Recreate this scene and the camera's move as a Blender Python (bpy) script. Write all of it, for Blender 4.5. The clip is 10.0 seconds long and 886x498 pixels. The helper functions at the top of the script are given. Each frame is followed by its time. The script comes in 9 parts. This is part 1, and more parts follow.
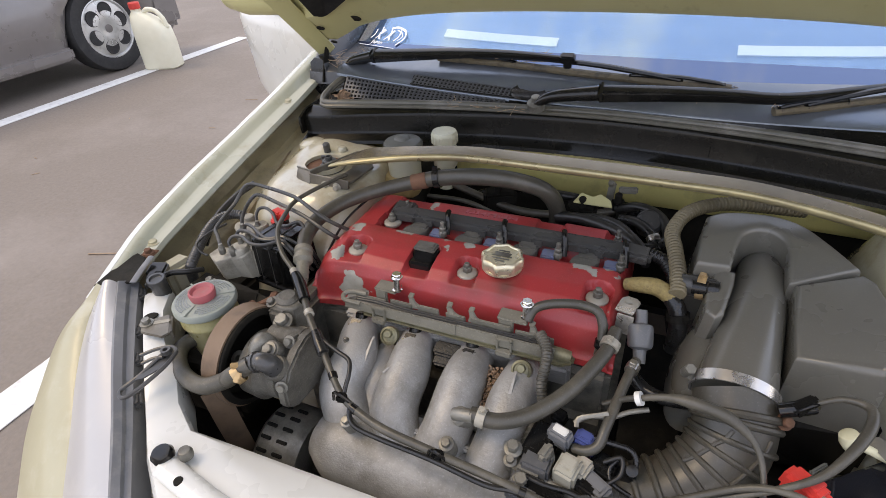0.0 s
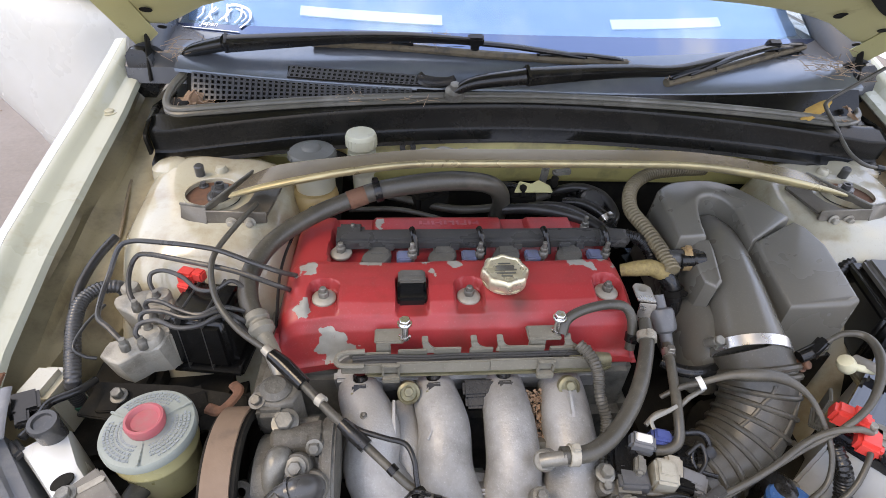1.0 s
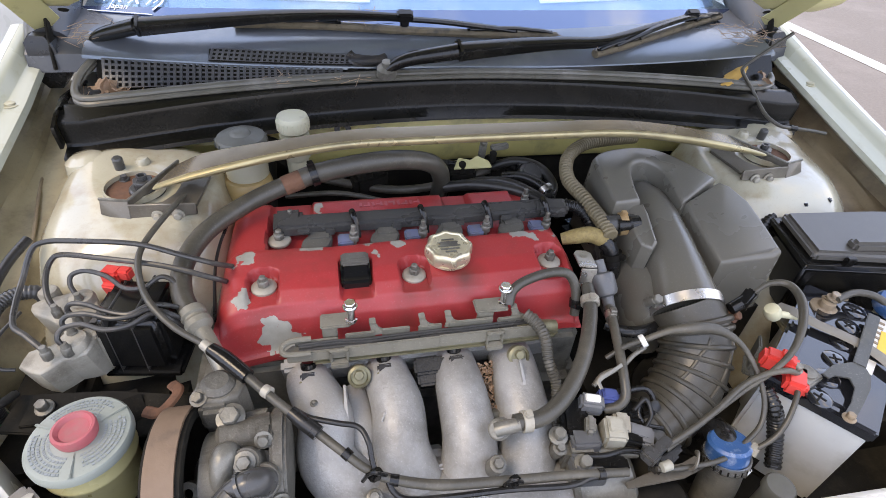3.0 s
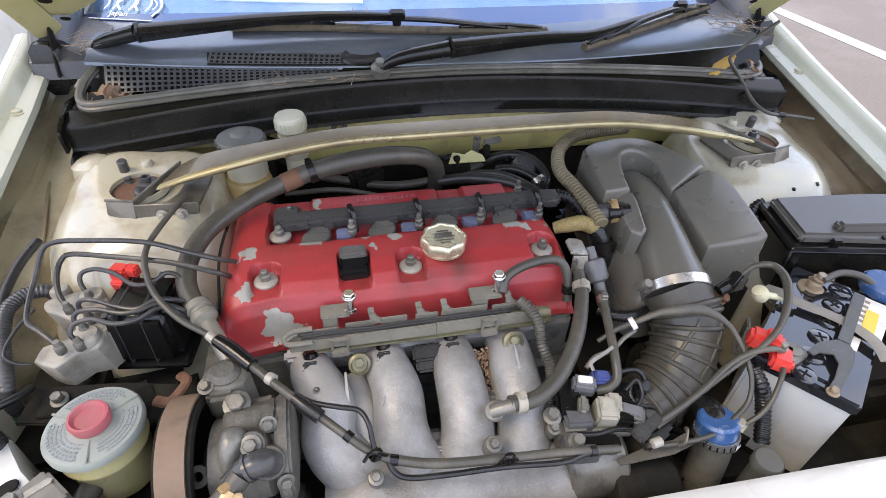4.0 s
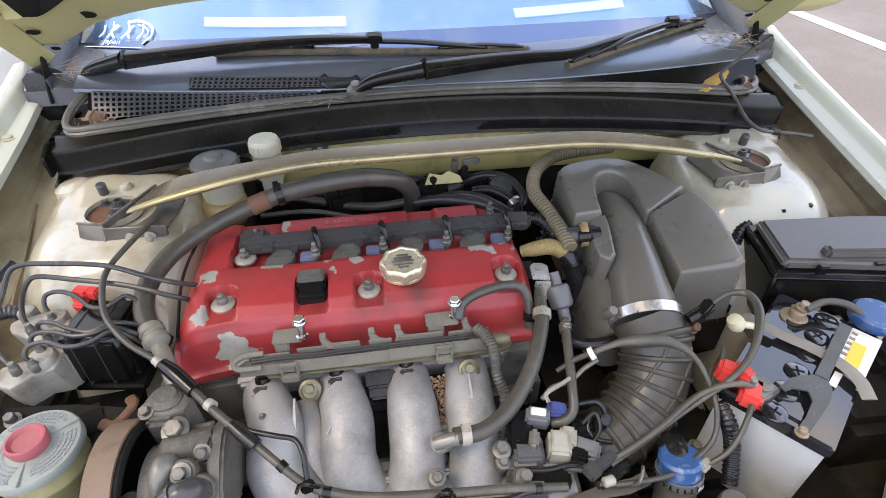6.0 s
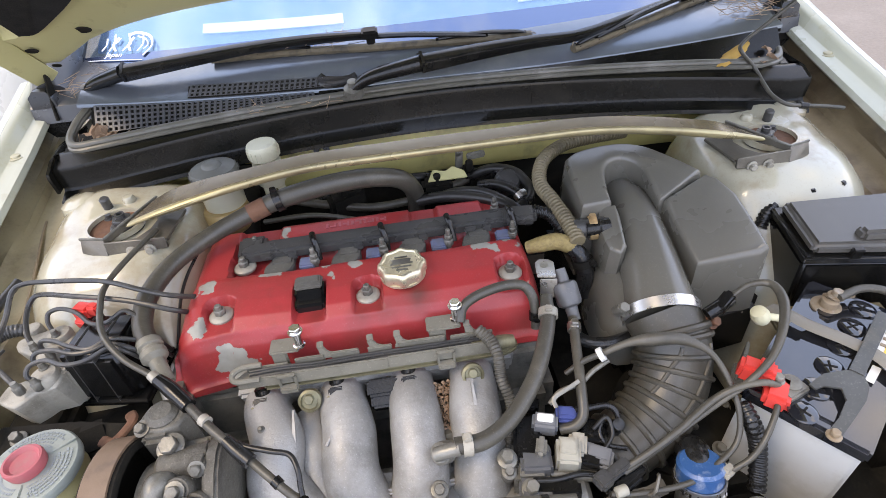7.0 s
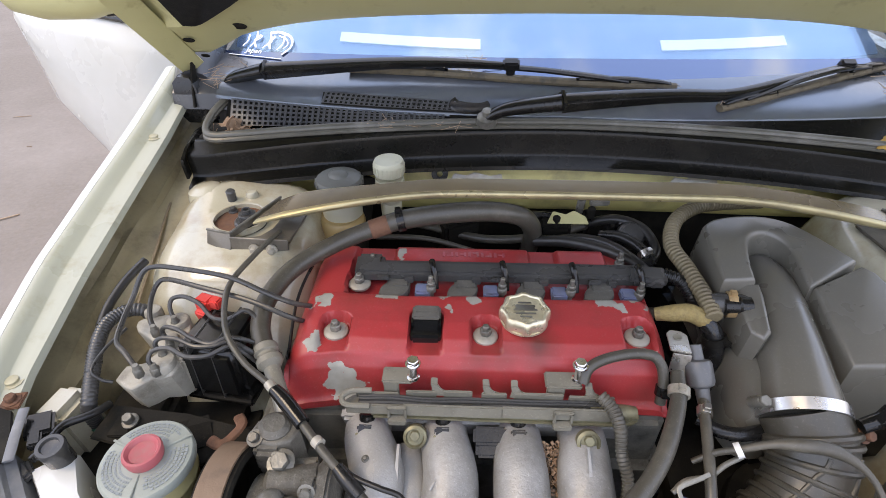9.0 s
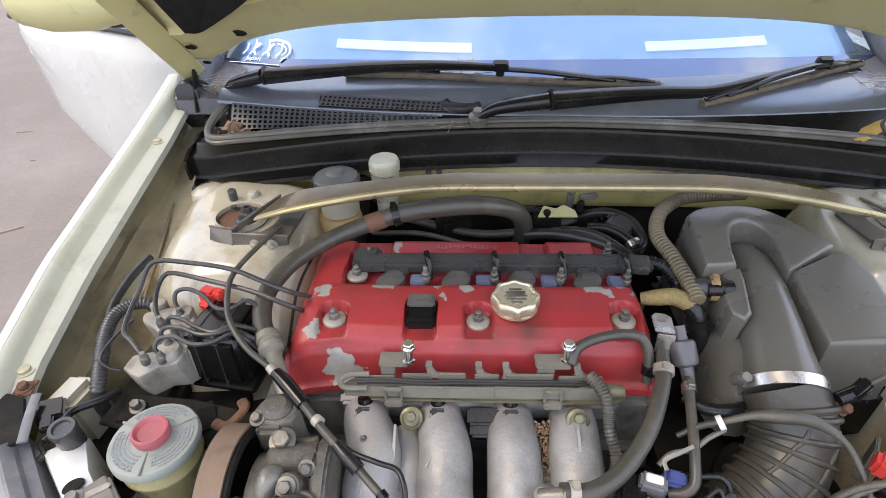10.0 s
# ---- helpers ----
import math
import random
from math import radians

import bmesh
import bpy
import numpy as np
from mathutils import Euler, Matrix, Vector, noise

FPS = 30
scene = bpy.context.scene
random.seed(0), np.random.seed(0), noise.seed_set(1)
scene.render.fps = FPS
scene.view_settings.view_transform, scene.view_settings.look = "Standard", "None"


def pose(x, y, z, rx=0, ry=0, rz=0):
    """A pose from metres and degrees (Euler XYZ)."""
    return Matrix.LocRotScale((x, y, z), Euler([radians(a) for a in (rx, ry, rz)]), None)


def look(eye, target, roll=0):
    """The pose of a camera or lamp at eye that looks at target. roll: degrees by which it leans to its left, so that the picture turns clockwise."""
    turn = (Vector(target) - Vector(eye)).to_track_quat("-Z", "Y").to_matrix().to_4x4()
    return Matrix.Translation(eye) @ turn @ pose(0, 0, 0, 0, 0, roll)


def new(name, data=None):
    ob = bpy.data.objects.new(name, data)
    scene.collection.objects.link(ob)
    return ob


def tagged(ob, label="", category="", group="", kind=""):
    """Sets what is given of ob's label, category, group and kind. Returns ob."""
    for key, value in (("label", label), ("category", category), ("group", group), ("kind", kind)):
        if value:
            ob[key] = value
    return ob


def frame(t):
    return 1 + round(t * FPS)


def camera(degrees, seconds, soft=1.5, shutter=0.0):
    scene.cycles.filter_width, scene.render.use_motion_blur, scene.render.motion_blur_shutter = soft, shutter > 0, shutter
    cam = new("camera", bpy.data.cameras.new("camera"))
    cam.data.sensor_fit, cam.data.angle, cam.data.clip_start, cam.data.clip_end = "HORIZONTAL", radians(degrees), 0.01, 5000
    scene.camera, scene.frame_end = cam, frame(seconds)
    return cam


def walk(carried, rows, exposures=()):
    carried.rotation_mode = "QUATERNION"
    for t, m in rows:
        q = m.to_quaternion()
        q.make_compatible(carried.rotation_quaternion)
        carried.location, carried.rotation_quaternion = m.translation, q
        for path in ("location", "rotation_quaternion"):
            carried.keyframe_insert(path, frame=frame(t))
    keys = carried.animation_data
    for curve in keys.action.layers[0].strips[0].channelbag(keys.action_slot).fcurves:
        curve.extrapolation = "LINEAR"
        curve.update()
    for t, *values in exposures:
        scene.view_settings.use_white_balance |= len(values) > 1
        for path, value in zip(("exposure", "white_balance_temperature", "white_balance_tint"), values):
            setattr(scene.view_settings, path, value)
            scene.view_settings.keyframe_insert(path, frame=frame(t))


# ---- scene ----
cam = camera(80.2, 10.0, soft=0.7)
METRES, EYE, TILT, LEAN, TURN = 0.935, 1.30, -34.58, 2.9, 22.89
ROWS = [
    (0.0, 0.0, 0.0, 0.0, -0.0, 0.0, 0.0),
    (0.5, -0.1482, 0.1251, 0.0561, -11.54, -3.3, 5.04),
    (1.0, -0.2982, 0.1886, 0.1156, -25.54, -6.04, 10.53),
    (1.5, -0.2893, 0.1793, 0.1206, -28.82, -6.92, 12.9),
    (2.0, -0.2451, 0.1727, 0.1081, -23.78, -6.07, 11.81),
    (2.5, -0.2708, 0.202, 0.1107, -28.3, -7.21, 13.71),
    (2.7, -0.2844, 0.2026, 0.1066, -31.49, -8.61, 13.14),
    (3.8, -0.3023, 0.1715, 0.0931, -31.67, -8.84, 14.42),
    (4.0, -0.2964, 0.1642, 0.0904, -31.63, -8.91, 15.11),
    (4.5, -0.2957, 0.1614, 0.0877, -31.75, -9.13, 16.44),
    (5.0, -0.2911, 0.1534, 0.088, -30.43, -8.35, 13.64),
    (5.5, -0.2496, 0.1341, 0.0865, -29.5, -7.58, 13.8),
    (5.7, -0.2305, 0.1255, 0.0853, -29.04, -6.79, 14.03),
    (6.8, -0.1117, 0.1326, 0.0494, -24.98, -5.96, 19.37),
    (7.0, -0.1343, 0.1293, 0.0694, -24.5, -6.36, 18.22),
    (7.5, -0.1962, 0.1605, 0.0873, -21.61, -5.67, 13.82),
    (8.0, -0.2456, 0.1854, 0.1059, -19.61, -5.44, 11.02),
    (8.5, -0.2498, 0.1864, 0.1219, -18.15, -4.69, 8.0),
    (9.0, -0.2226, 0.196, 0.1317, -18.66, -3.34, 9.28),
    (9.5, -0.2319, 0.18, 0.1296, -19.2, -2.36, 10.61),
    (10.0, -0.2283, 0.1623, 0.1005, -18.66, -2.09, 10.17),
]
walk(cam, [(t, pose(0.0935, -0.792, EYE, TILT, LEAN, TURN) @ pose(METRES * x, METRES * y, METRES * z, 90 + pitch, roll, yaw)) for t, x, y, z, yaw, pitch, roll in ROWS],
     [(0.0, 1.16, 11600, 14), (0.5, 1.37, 11000, 14), (1.2, 1.62, 10500, 14), (4.0, 1.61, 10300, 14), (5.0, 1.56, 10300, 14), (7.0, 1.75, 10500, 14), (7.5, 1.70, 10500, 14), (8.5, 1.53, 10500, 14), (9.5, 1.56, 10700, 14), (10.0, 1.57, 10700, 14)])

# ---- world and sun: bright hazy sky, soft sun behind thin cloud ----
SUN_EL, SUN_ROT = 56.0, 252.0
world = bpy.data.worlds.new("sky")
scene.world = world
world.use_nodes = True
wn, wl = world.node_tree.nodes, world.node_tree.links
wn.clear()
w_out = wn.new("ShaderNodeOutputWorld")
w_bg = wn.new("ShaderNodeBackground")
w_sky = wn.new("ShaderNodeTexSky")
w_sky.sky_type, w_sky.sun_disc = "NISHITA", False
w_sky.sun_elevation, w_sky.sun_rotation = radians(SUN_EL), radians(SUN_ROT)
w_sky.air_density, w_sky.dust_density, w_sky.ozone_density = 1.0, 0.6, 1.5
w_co = wn.new("ShaderNodeTexCoord")
w_noise = wn.new("ShaderNodeTexNoise")
w_noise.inputs["Scale"].default_value, w_noise.inputs["Detail"].default_value = 3.4, 6.0
w_noise.inputs["Roughness"].default_value = 0.55
w_ramp = wn.new("ShaderNodeValToRGB")
w_ramp.color_ramp.elements[0].position, w_ramp.color_ramp.elements[1].position = 0.50, 0.78
w_ramp.color_ramp.elements[0].color = (0.14, 0.14, 0.14, 1)
w_mix = wn.new("ShaderNodeMix")
w_mix.data_type = "RGBA"
w_mix.inputs[7].default_value = (8.0, 8.1, 8.4, 1)
w_haze = wn.new("ShaderNodeMix")
w_haze.data_type = "RGBA"
w_haze.inputs[0].default_value = 0.75
w_haze.inputs[7].default_value = (2.3, 4.4, 10.0, 1)
wl.new(w_co.outputs["Generated"], w_noise.inputs["Vector"])
wl.new(w_noise.outputs["Fac"], w_ramp.inputs["Fac"])
wl.new(w_ramp.outputs["Color"], w_mix.inputs[0])
wl.new(w_sky.outputs["Color"], w_haze.inputs[6])
wl.new(w_haze.outputs[2], w_mix.inputs[6])
wl.new(w_mix.outputs[2], w_bg.inputs["Color"])
w_bg.inputs["Strength"].default_value = 0.15
wl.new(w_bg.outputs["Background"], w_out.inputs["Surface"])

sun_data = bpy.data.lights.new("sun", "SUN")
sun_data.energy, sun_data.angle, sun_data.color = 0.5, radians(22), (1.0, 0.96, 0.89)
sun_lamp = new("sun", sun_data)
_el, _az = radians(SUN_EL), radians(SUN_ROT)
sun_dir = Vector((math.sin(_az) * math.cos(_el), math.cos(_az) * math.cos(_el), math.sin(_el)))
sun_lamp.matrix_world = look(sun_dir * 20, (0, 0, 0))

# ---- drawing helpers ----
# The engine bay is drawn in bay units, 1.1 m each, with the strut line at y = 0.
BAY = Matrix.Translation((0, 0, -0.075)) @ Matrix.Diagonal((1.1, 1.1, 1.1, 1))
ONE = Matrix.Identity(4)


def spline(pts, steps=7):
    """A smooth curve through pts."""
    p = [Vector(a) for a in pts]
    if len(p) == 2:
        return [p[0].lerp(p[1], i / 4) for i in range(5)]
    q = [p[0] * 2 - p[1]] + p + [p[-1] * 2 - p[-2]]
    out = []
    for i in range(1, len(q) - 2):
        a, b, c, d = q[i - 1:i + 3]
        for k in range(steps):
            t = k / steps
            out.append(0.5 * (2 * b + (c - a) * t + (2 * a - 5 * b + 4 * c - d) * t * t + (3 * b - a - 3 * c + d) * t ** 3))
    return out + [p[-1]]


def axes(direction):
    z = Vector(direction).normalized()
    x = z.orthogonal().normalized()
    if abs(z.z) < 0.99:
        x = Vector((0, 0, 1)).cross(z).normalized()
    return x, z.cross(x), z


class Shape:
    """Geometry of one part."""

    def __init__(self):
        self.bm = bmesh.new()

    def add(self, verts, faces, bevel=0.0, seg=2, m=None, angle=25):
        tb = bmesh.new()
        vs = [tb.verts.new(v) for v in verts]
        for f in faces:
            try:
                tb.faces.new([vs[i] for i in f])
            except ValueError:
                pass
        bmesh.ops.recalc_face_normals(tb, faces=tb.faces)
        if bevel:
            es = [e for e in tb.edges if len(e.link_faces) == 2 and e.calc_face_angle(0) > radians(angle)]
            bmesh.ops.bevel(tb, geom=es, offset=bevel, segments=seg, affect="EDGES", clamp_overlap=True)
        if m:
            bmesh.ops.transform(tb, matrix=m, verts=tb.verts)
        me = bpy.data.meshes.new("tmp")
        tb.to_mesh(me)
        tb.free()
        self.bm.from_mesh(me)
        bpy.data.meshes.remove(me)
        return self

    def box(self, c, s, bevel=0.003, rot=(0, 0, 0), taper=(1, 1), seg=2):
        x, y, z = (a / 2 for a in s)
        tx, ty = taper
        v = [(-x, -y, -z), (x, -y, -z), (x, y, -z), (-x, y, -z), (-x * tx, -y * ty, z), (x * tx, -y * ty, z), (x * tx, y * ty, z), (-x * tx, y * ty, z)]
        f = [(0, 3, 2, 1), (4, 5, 6, 7), (0, 1, 5, 4), (1, 2, 6, 5), (2, 3, 7, 6), (3, 0, 4, 7)]
        return self.add(v, f, bevel, seg, pose(*c, *rot))

    def prism(self, pts, h, m=None, bevel=0.002, seg=2):
        """A flat outline, raised by h along z, then laid by m."""
        n = len(pts)
        v = [(a, b, 0) for a, b in pts] + [(a, b, h) for a, b in pts]
        f = [tuple(range(n))[::-1], tuple(range(n, 2 * n))] + [(i, (i + 1) % n, n + (i + 1) % n, n + i) for i in range(n)]
        return self.add(v, f, bevel, seg, m or ONE)

    def loft(self, rings, cap=True, closed=True):
        n = len(rings[0])
        v = [p for r in rings for p in r]
        f = []
        for i in range(len(rings) - 1):
            for j in range(n if closed else n - 1):
                k = (j + 1) % n
                f.append((i * n + j, i * n + k, (i + 1) * n + k, (i + 1) * n + j))
        if cap and closed:
            f += [tuple(range(n))[::-1], tuple(range((len(rings) - 1) * n, len(rings) * n))]
        return self.add(v, f)

    def tube(self, pts, r, n=12, steps=7, rib=None, flat=1.0, cap=True):
        """A hose through pts; r: one radius or one for each point; rib: (height, pitch) of its corrugation."""
        path = spline(pts, steps)
        rs = r if isinstance(r, (list, tuple)) else [r] * len(pts)
        length = [0.0]
        for a, b in zip(path, path[1:]):
            length.append(length[-1] + (b - a).length)
        rad = [float(np.interp(i / (len(path) - 1) * (len(rs) - 1), range(len(rs)), rs)) for i in range(len(path))]
        if rib:
            count = max(2, int(length[-1] / rib[1] * 4))
            at = [length[-1] * i / count for i in range(count + 1)]
            cs = np.array(path)
            rad = [float(np.interp(a, length, rad)) + (rib[0] if i % 4 in (1, 2) else 0) for i, a in enumerate(at)]
            path = [Vector([float(np.interp(a, length, cs[:, k])) for k in range(3)]) for a in at]
        rings = []
        tan = (path[1] - path[0]).normalized()
        side = axes(tan)[0]
        for i, p in enumerate(path):
            t2 = (path[min(i + 1, len(path) - 1)] - path[max(i - 1, 0)]).normalized()
            side = (side - t2 * side.dot(t2)).normalized()
            up = t2.cross(side)
            rings.append([p + (side * math.cos(a) + up * math.sin(a) * flat) * rad[i] for a in (2 * math.pi * k / n for k in range(n))])
        return self.loft(rings, cap)

    def lathe(self, profile, base, axis=(0, 0, 1), n=24, squash=1.0, cap=True):
        """A turned body: profile of (radius, height) along axis from base."""
        x, y, z = axes(axis)
        b = Vector(base)
        rings = [[b + z * h + (x * math.cos(a) + y * math.sin(a) * squash) * max(r, 1e-4) for a in (2 * math.pi * k / n for k in range(n))] for r, h in profile]
        return self.loft(rings, cap)

    def ring(self, base, axis, r, w, h, n=28):
        """A band: outer radius r, wall w, height h."""
        x, y, z = axes(axis)
        b = Vector(base)
        prof = [(r - w, 0), (r, 0), (r, h), (r - w, h), (r - w, 0)]
        rings = [[b + z * t + (x * math.cos(a) + y * math.sin(a)) * q for a in (2 * math.pi * k / n for k in range(n))] for q, t in prof]
        return self.loft(rings, False)

    def rod(self, a, b, r, n=12, bevel=0.0):
        a, b = Vector(a), Vector(b)
        h = (b - a).length
        e = min(bevel, r * 0.6)
        prof = [(r - e, 0), (r, e), (r, h - e), (r - e, h)] if e else [(r, 0), (r, h)]
        return self.lathe(prof, a, b - a, n)

    def hexagon(self, base, axis, r, h, bevel=0.0008):
        x, y, z = axes(axis)
        m = Matrix((x, y, z)).transposed().to_4x4()
        m.translation = Vector(base)
        return self.prism([(r * math.cos(k * math.pi / 3), r * math.sin(k * math.pi / 3)) for k in range(6)], h, m, bevel, 1)

    def bolt(self, base, axis=(0, 0, 1), r=0.006, h=0.006):
        z = Vector(axis).normalized()
        self.lathe([(r * 1.5, 0), (r * 1.5, h * 0.25), (r * 1.1, h * 0.35)], base, axis, 16)
        return self.hexagon(Vector(base) + z * h * 0.3, axis, r, h)

    def sheet(self, grid, thick=0.003, m=None):
        """A curved sheet from rows of points, given a thickness downwards along its own normals."""
        rows, cols = len(grid), len(grid[0])
        g = np.array([[tuple(p) for p in r] for r in grid], float)
        du = np.gradient(g, axis=1)
        dv = np.gradient(g, axis=0)
        nn = np.cross(du, dv)
        nn /= np.linalg.norm(nn, axis=2, keepdims=True) + 1e-12
        low = g - nn * thick
        v = [tuple(p) for p in g.reshape(-1, 3)] + [tuple(p) for p in low.reshape(-1, 3)]
        k = rows * cols
        f = []
        for i in range(rows - 1):
            for j in range(cols - 1):
                a, b, c, d = i * cols + j, i * cols + j + 1, (i + 1) * cols + j + 1, (i + 1) * cols + j
                f += [(a, b, c, d), (k + d, k + c, k + b, k + a)]
        for i in range(rows - 1):
            f += [(i * cols, (i + 1) * cols, k + (i + 1) * cols, k + i * cols), ((i + 1) * cols - 1, k + (i + 1) * cols - 1, k + (i + 2) * cols - 1, (i + 2) * cols - 1)]
        for j in range(cols - 1):
            f += [(j, k + j, k + j + 1, j + 1), ((rows - 1) * cols + j, (rows - 1) * cols + j + 1, k + (rows - 1) * cols + j + 1, k + (rows - 1) * cols + j)]
        return self.add(v, f, m=m)


def moulded(top, low, r=0.007):
    """A moulded body with a rounded upper edge, between two outlines of equal count."""
    n = len(top)
    area = sum(top[i - 1][0] * top[i][1] - top[i][0] * top[i - 1][1] for i in range(n))
    turn = 1 if area > 0 else -1
    inward = []
    for i in range(n):
        a, b, c = (Vector(top[k % n][:2]) for k in (i - 1, i, i + 1))
        d = ((b - a).normalized() + (c - b).normalized()).normalized()
        inward.append(Vector((-d.y, d.x, 0)) * turn)
    rings = [list(low), [(x, y, z - r) for x, y, z in top]]
    for k in range(1, 6):
        a = math.pi / 2 * k / 5
        rings.append([Vector(p) + v * r * (1 - math.cos(a)) + Vector((0, 0, r * (math.sin(a) - 1))) for p, v in zip(top, inward)])
    q = Shape()
    q.loft(rings)
    return q


def slab(top, low, bevel=0.012, seg=3):
    """A moulded body between two outlines of equal count."""
    n = len(top)
    q = Shape()
    q.add([*low, *top], [tuple(range(n))[::-1], tuple(range(n, 2 * n))] + [(i, (i + 1) % n, n + (i + 1) % n, n + i) for i in range(n)], bevel, seg)
    return q


def mesh_of(name, shape, material, m, angle=38):
    me = bpy.data.meshes.new(name)
    shape.bm.to_mesh(me)
    shape.bm.free()
    me.transform(m)
    me.materials.append(material)
    me.shade_smooth()
    me.set_sharp_from_angle(angle=radians(angle))
    return me


def thing(name, label, category, at, group="", kind="", unit=None):
    """An empty at the foot of a thing, which parents its parts."""
    ob = new(name)
    ob.empty_display_size = 0.05
    ob.location = (BAY if unit is None else unit) @ Vector(at)
    ob["unit"] = 1.1 if unit is None else 1.0
    bpy.context.view_layer.update()
    return tagged(ob, label, category, group, kind)


def part(name, shape, material, parent, label="", angle=38):
    top = parent
    while top.parent:
        top = top.parent
    unit = BAY if top["unit"] > 1.01 else ONE
    ob = new(name, mesh_of(name, shape, material, Matrix.Translation(-top.location) @ unit, angle))
    ob.parent = parent
    return tagged(ob, label)


def single(name, shape, material, label, category, group="", kind="", unit=None, angle=38):
    """A thing that is one mesh, its origin at its lowest middle."""
    m = BAY if unit is None else unit
    me = mesh_of(name, shape, material, m, angle)
    co = np.empty(len(me.vertices) * 3)
    me.vertices.foreach_get("co", co)
    co = co.reshape(-1, 3)
    o = Vector(((co[:, 0].min() + co[:, 0].max()) / 2, (co[:, 1].min() + co[:, 1].max()) / 2, co[:, 2].min()))
    me.transform(Matrix.Translation(-o))
    ob = new(name, me)
    ob.location = o
    return tagged(ob, label, category, group, kind)


# ---- materials ----
def surf(name, base, rough=0.5, metal=0.0, second=None, mix=0.5, scale=30.0, dirt=None, dirt_amt=0.5, dirt_scale=9.0, bump=0.08, bscale=260.0, coat=0.0, rvar=0.12, spec=0.5, speck=0.0, speck_col=(0.42, 0.39, 0.34)):
    m = bpy.data.materials.new(name)
    m.use_nodes = True
    nt = m.node_tree
    n, l = nt.nodes, nt.links
    b = n["Principled BSDF"]
    co = n.new("ShaderNodeTexCoord")

    def noise(sc, detail=5.0, rough_=0.6):
        t = n.new("ShaderNodeTexNoise")
        t.inputs["Scale"].default_value, t.inputs["Detail"].default_value, t.inputs["Roughness"].default_value = sc, detail, rough_
        l.new(co.outputs["Object"], t.inputs["Vector"])
        return t

    def ramp(src, lo, hi):
        r = n.new("ShaderNodeMapRange")
        r.inputs["From Min"].default_value, r.inputs["From Max"].default_value = lo, hi
        l.new(src, r.inputs["Value"])
        return r.outputs["Result"]

    def blend(fac, a, c):
        x = n.new("ShaderNodeMix")
        x.data_type = "RGBA"
        l.new(fac, x.inputs[0])
        for sock, v in ((x.inputs[6], a), (x.inputs[7], c)):
            if isinstance(v, tuple):
                sock.default_value = (*v, 1)
            else:
                l.new(v, sock)
        return x.outputs[2]

    sec = second or tuple(max(0.0, c * 0.72) for c in base)
    fine = noise(scale)
    col = blend(ramp(fine.outputs["Fac"], 0.5 - mix * 0.4, 0.5 + mix * 0.4), base, sec)
    if dirt:
        d1 = noise(dirt_scale, 7.0, 0.65)
        fac = ramp(d1.outputs["Fac"], 0.62 - dirt_amt * 0.35, 0.85 - dirt_amt * 0.25)
        col = blend(fac, col, dirt)
    if speck:
        sp = n.new("ShaderNodeMath")
        sp.operation = "MULTIPLY"
        l.new(ramp(noise(330, 6.0, 0.75).outputs["Fac"], 0.56, 0.80), sp.inputs[0])
        sp.inputs[1].default_value = speck
        col = blend(sp.outputs[0], col, speck_col)
    l.new(col, b.inputs["Base Color"])
    rr = n.new("ShaderNodeMapRange")
    rr.inputs["From Min"].default_value, rr.inputs["From Max"].default_value = 0.3, 0.7
    rr.inputs["To Min"].default_value, rr.inputs["To Max"].default_value = max(0.03, rough - rvar), min(1.0, rough + rvar)
    l.new(noise(scale * 0.6).outputs["Fac"], rr.inputs["Value"])
    l.new(rr.outputs["Result"], b.inputs["Roughness"])
    b.inputs["Metallic"].default_value = metal
    b.inputs["Specular IOR Level"].default_value = spec
    if coat:
        b.inputs["Coat Weight"].default_value, b.inputs["Coat Roughness"].default_value = coat, 0.06
    if bump:
        bp = n.new("ShaderNodeBump")
        bp.inputs["Strength"].default_value, bp.inputs["Distance"].default_value = bump, 0.002
        l.new(noise(bscale, 3.0).outputs["Fac"], bp.inputs["Height"])
        l.new(bp.outputs["Normal"], b.inputs["Normal"])
    return m


DUST = (0.20, 0.185, 0.16)
M_paint = surf("white_paint", (0.60, 0.60, 0.565), 0.28, 0, (0.55, 0.55, 0.505), 0.5, 6, None, bump=0.01, coat=0.5, rvar=0.06)
M_apron = surf("dirty_apron", (0.36, 0.305, 0.185), 0.45, 0, (0.25, 0.195, 0.105), 0.9, 7, (0.085, 0.058, 0.034), 0.50, 9, 0.12, 120, speck=0.6, speck_col=(0.10, 0.07, 0.04))
M_apronr = surf("rusty_apron", (0.30, 0.235, 0.145), 0.5, 0, (0.21, 0.145, 0.080), 0.9, 9, (0.070, 0.042, 0.024), 0.55, 8, 0.15, 120, speck=0.6, speck_col=(0.09, 0.05, 0.03))
M_ledge = surf("greenish_cream_paint", (0.42, 0.425, 0.335), 0.30, 0, (0.38, 0.385, 0.295), 0.6, 8, (0.31, 0.285, 0.19), 0.15, 18, 0.02, 200, coat=0.4)
M_bump = surf("olive_cream_paint", (0.40, 0.37, 0.25), 0.4, 0, (0.34, 0.31, 0.20), 0.6, 7, (0.46, 0.44, 0.34), 0.3, 9, 0.03, 160, coat=0.2)
M_bulk = surf("cream_body_paint", (0.60, 0.53, 0.215), 0.4, 0, (0.54, 0.465, 0.175), 0.6, 9, (0.30, 0.25, 0.12), 0.28, 16, 0.03, 180)
M_hood = surf("hood_inner_paint", (0.56, 0.52, 0.27), 0.4, 0, (0.51, 0.47, 0.235), 0.5, 7, (0.28, 0.23, 0.11), 0.12, 20, 0.03, 180)
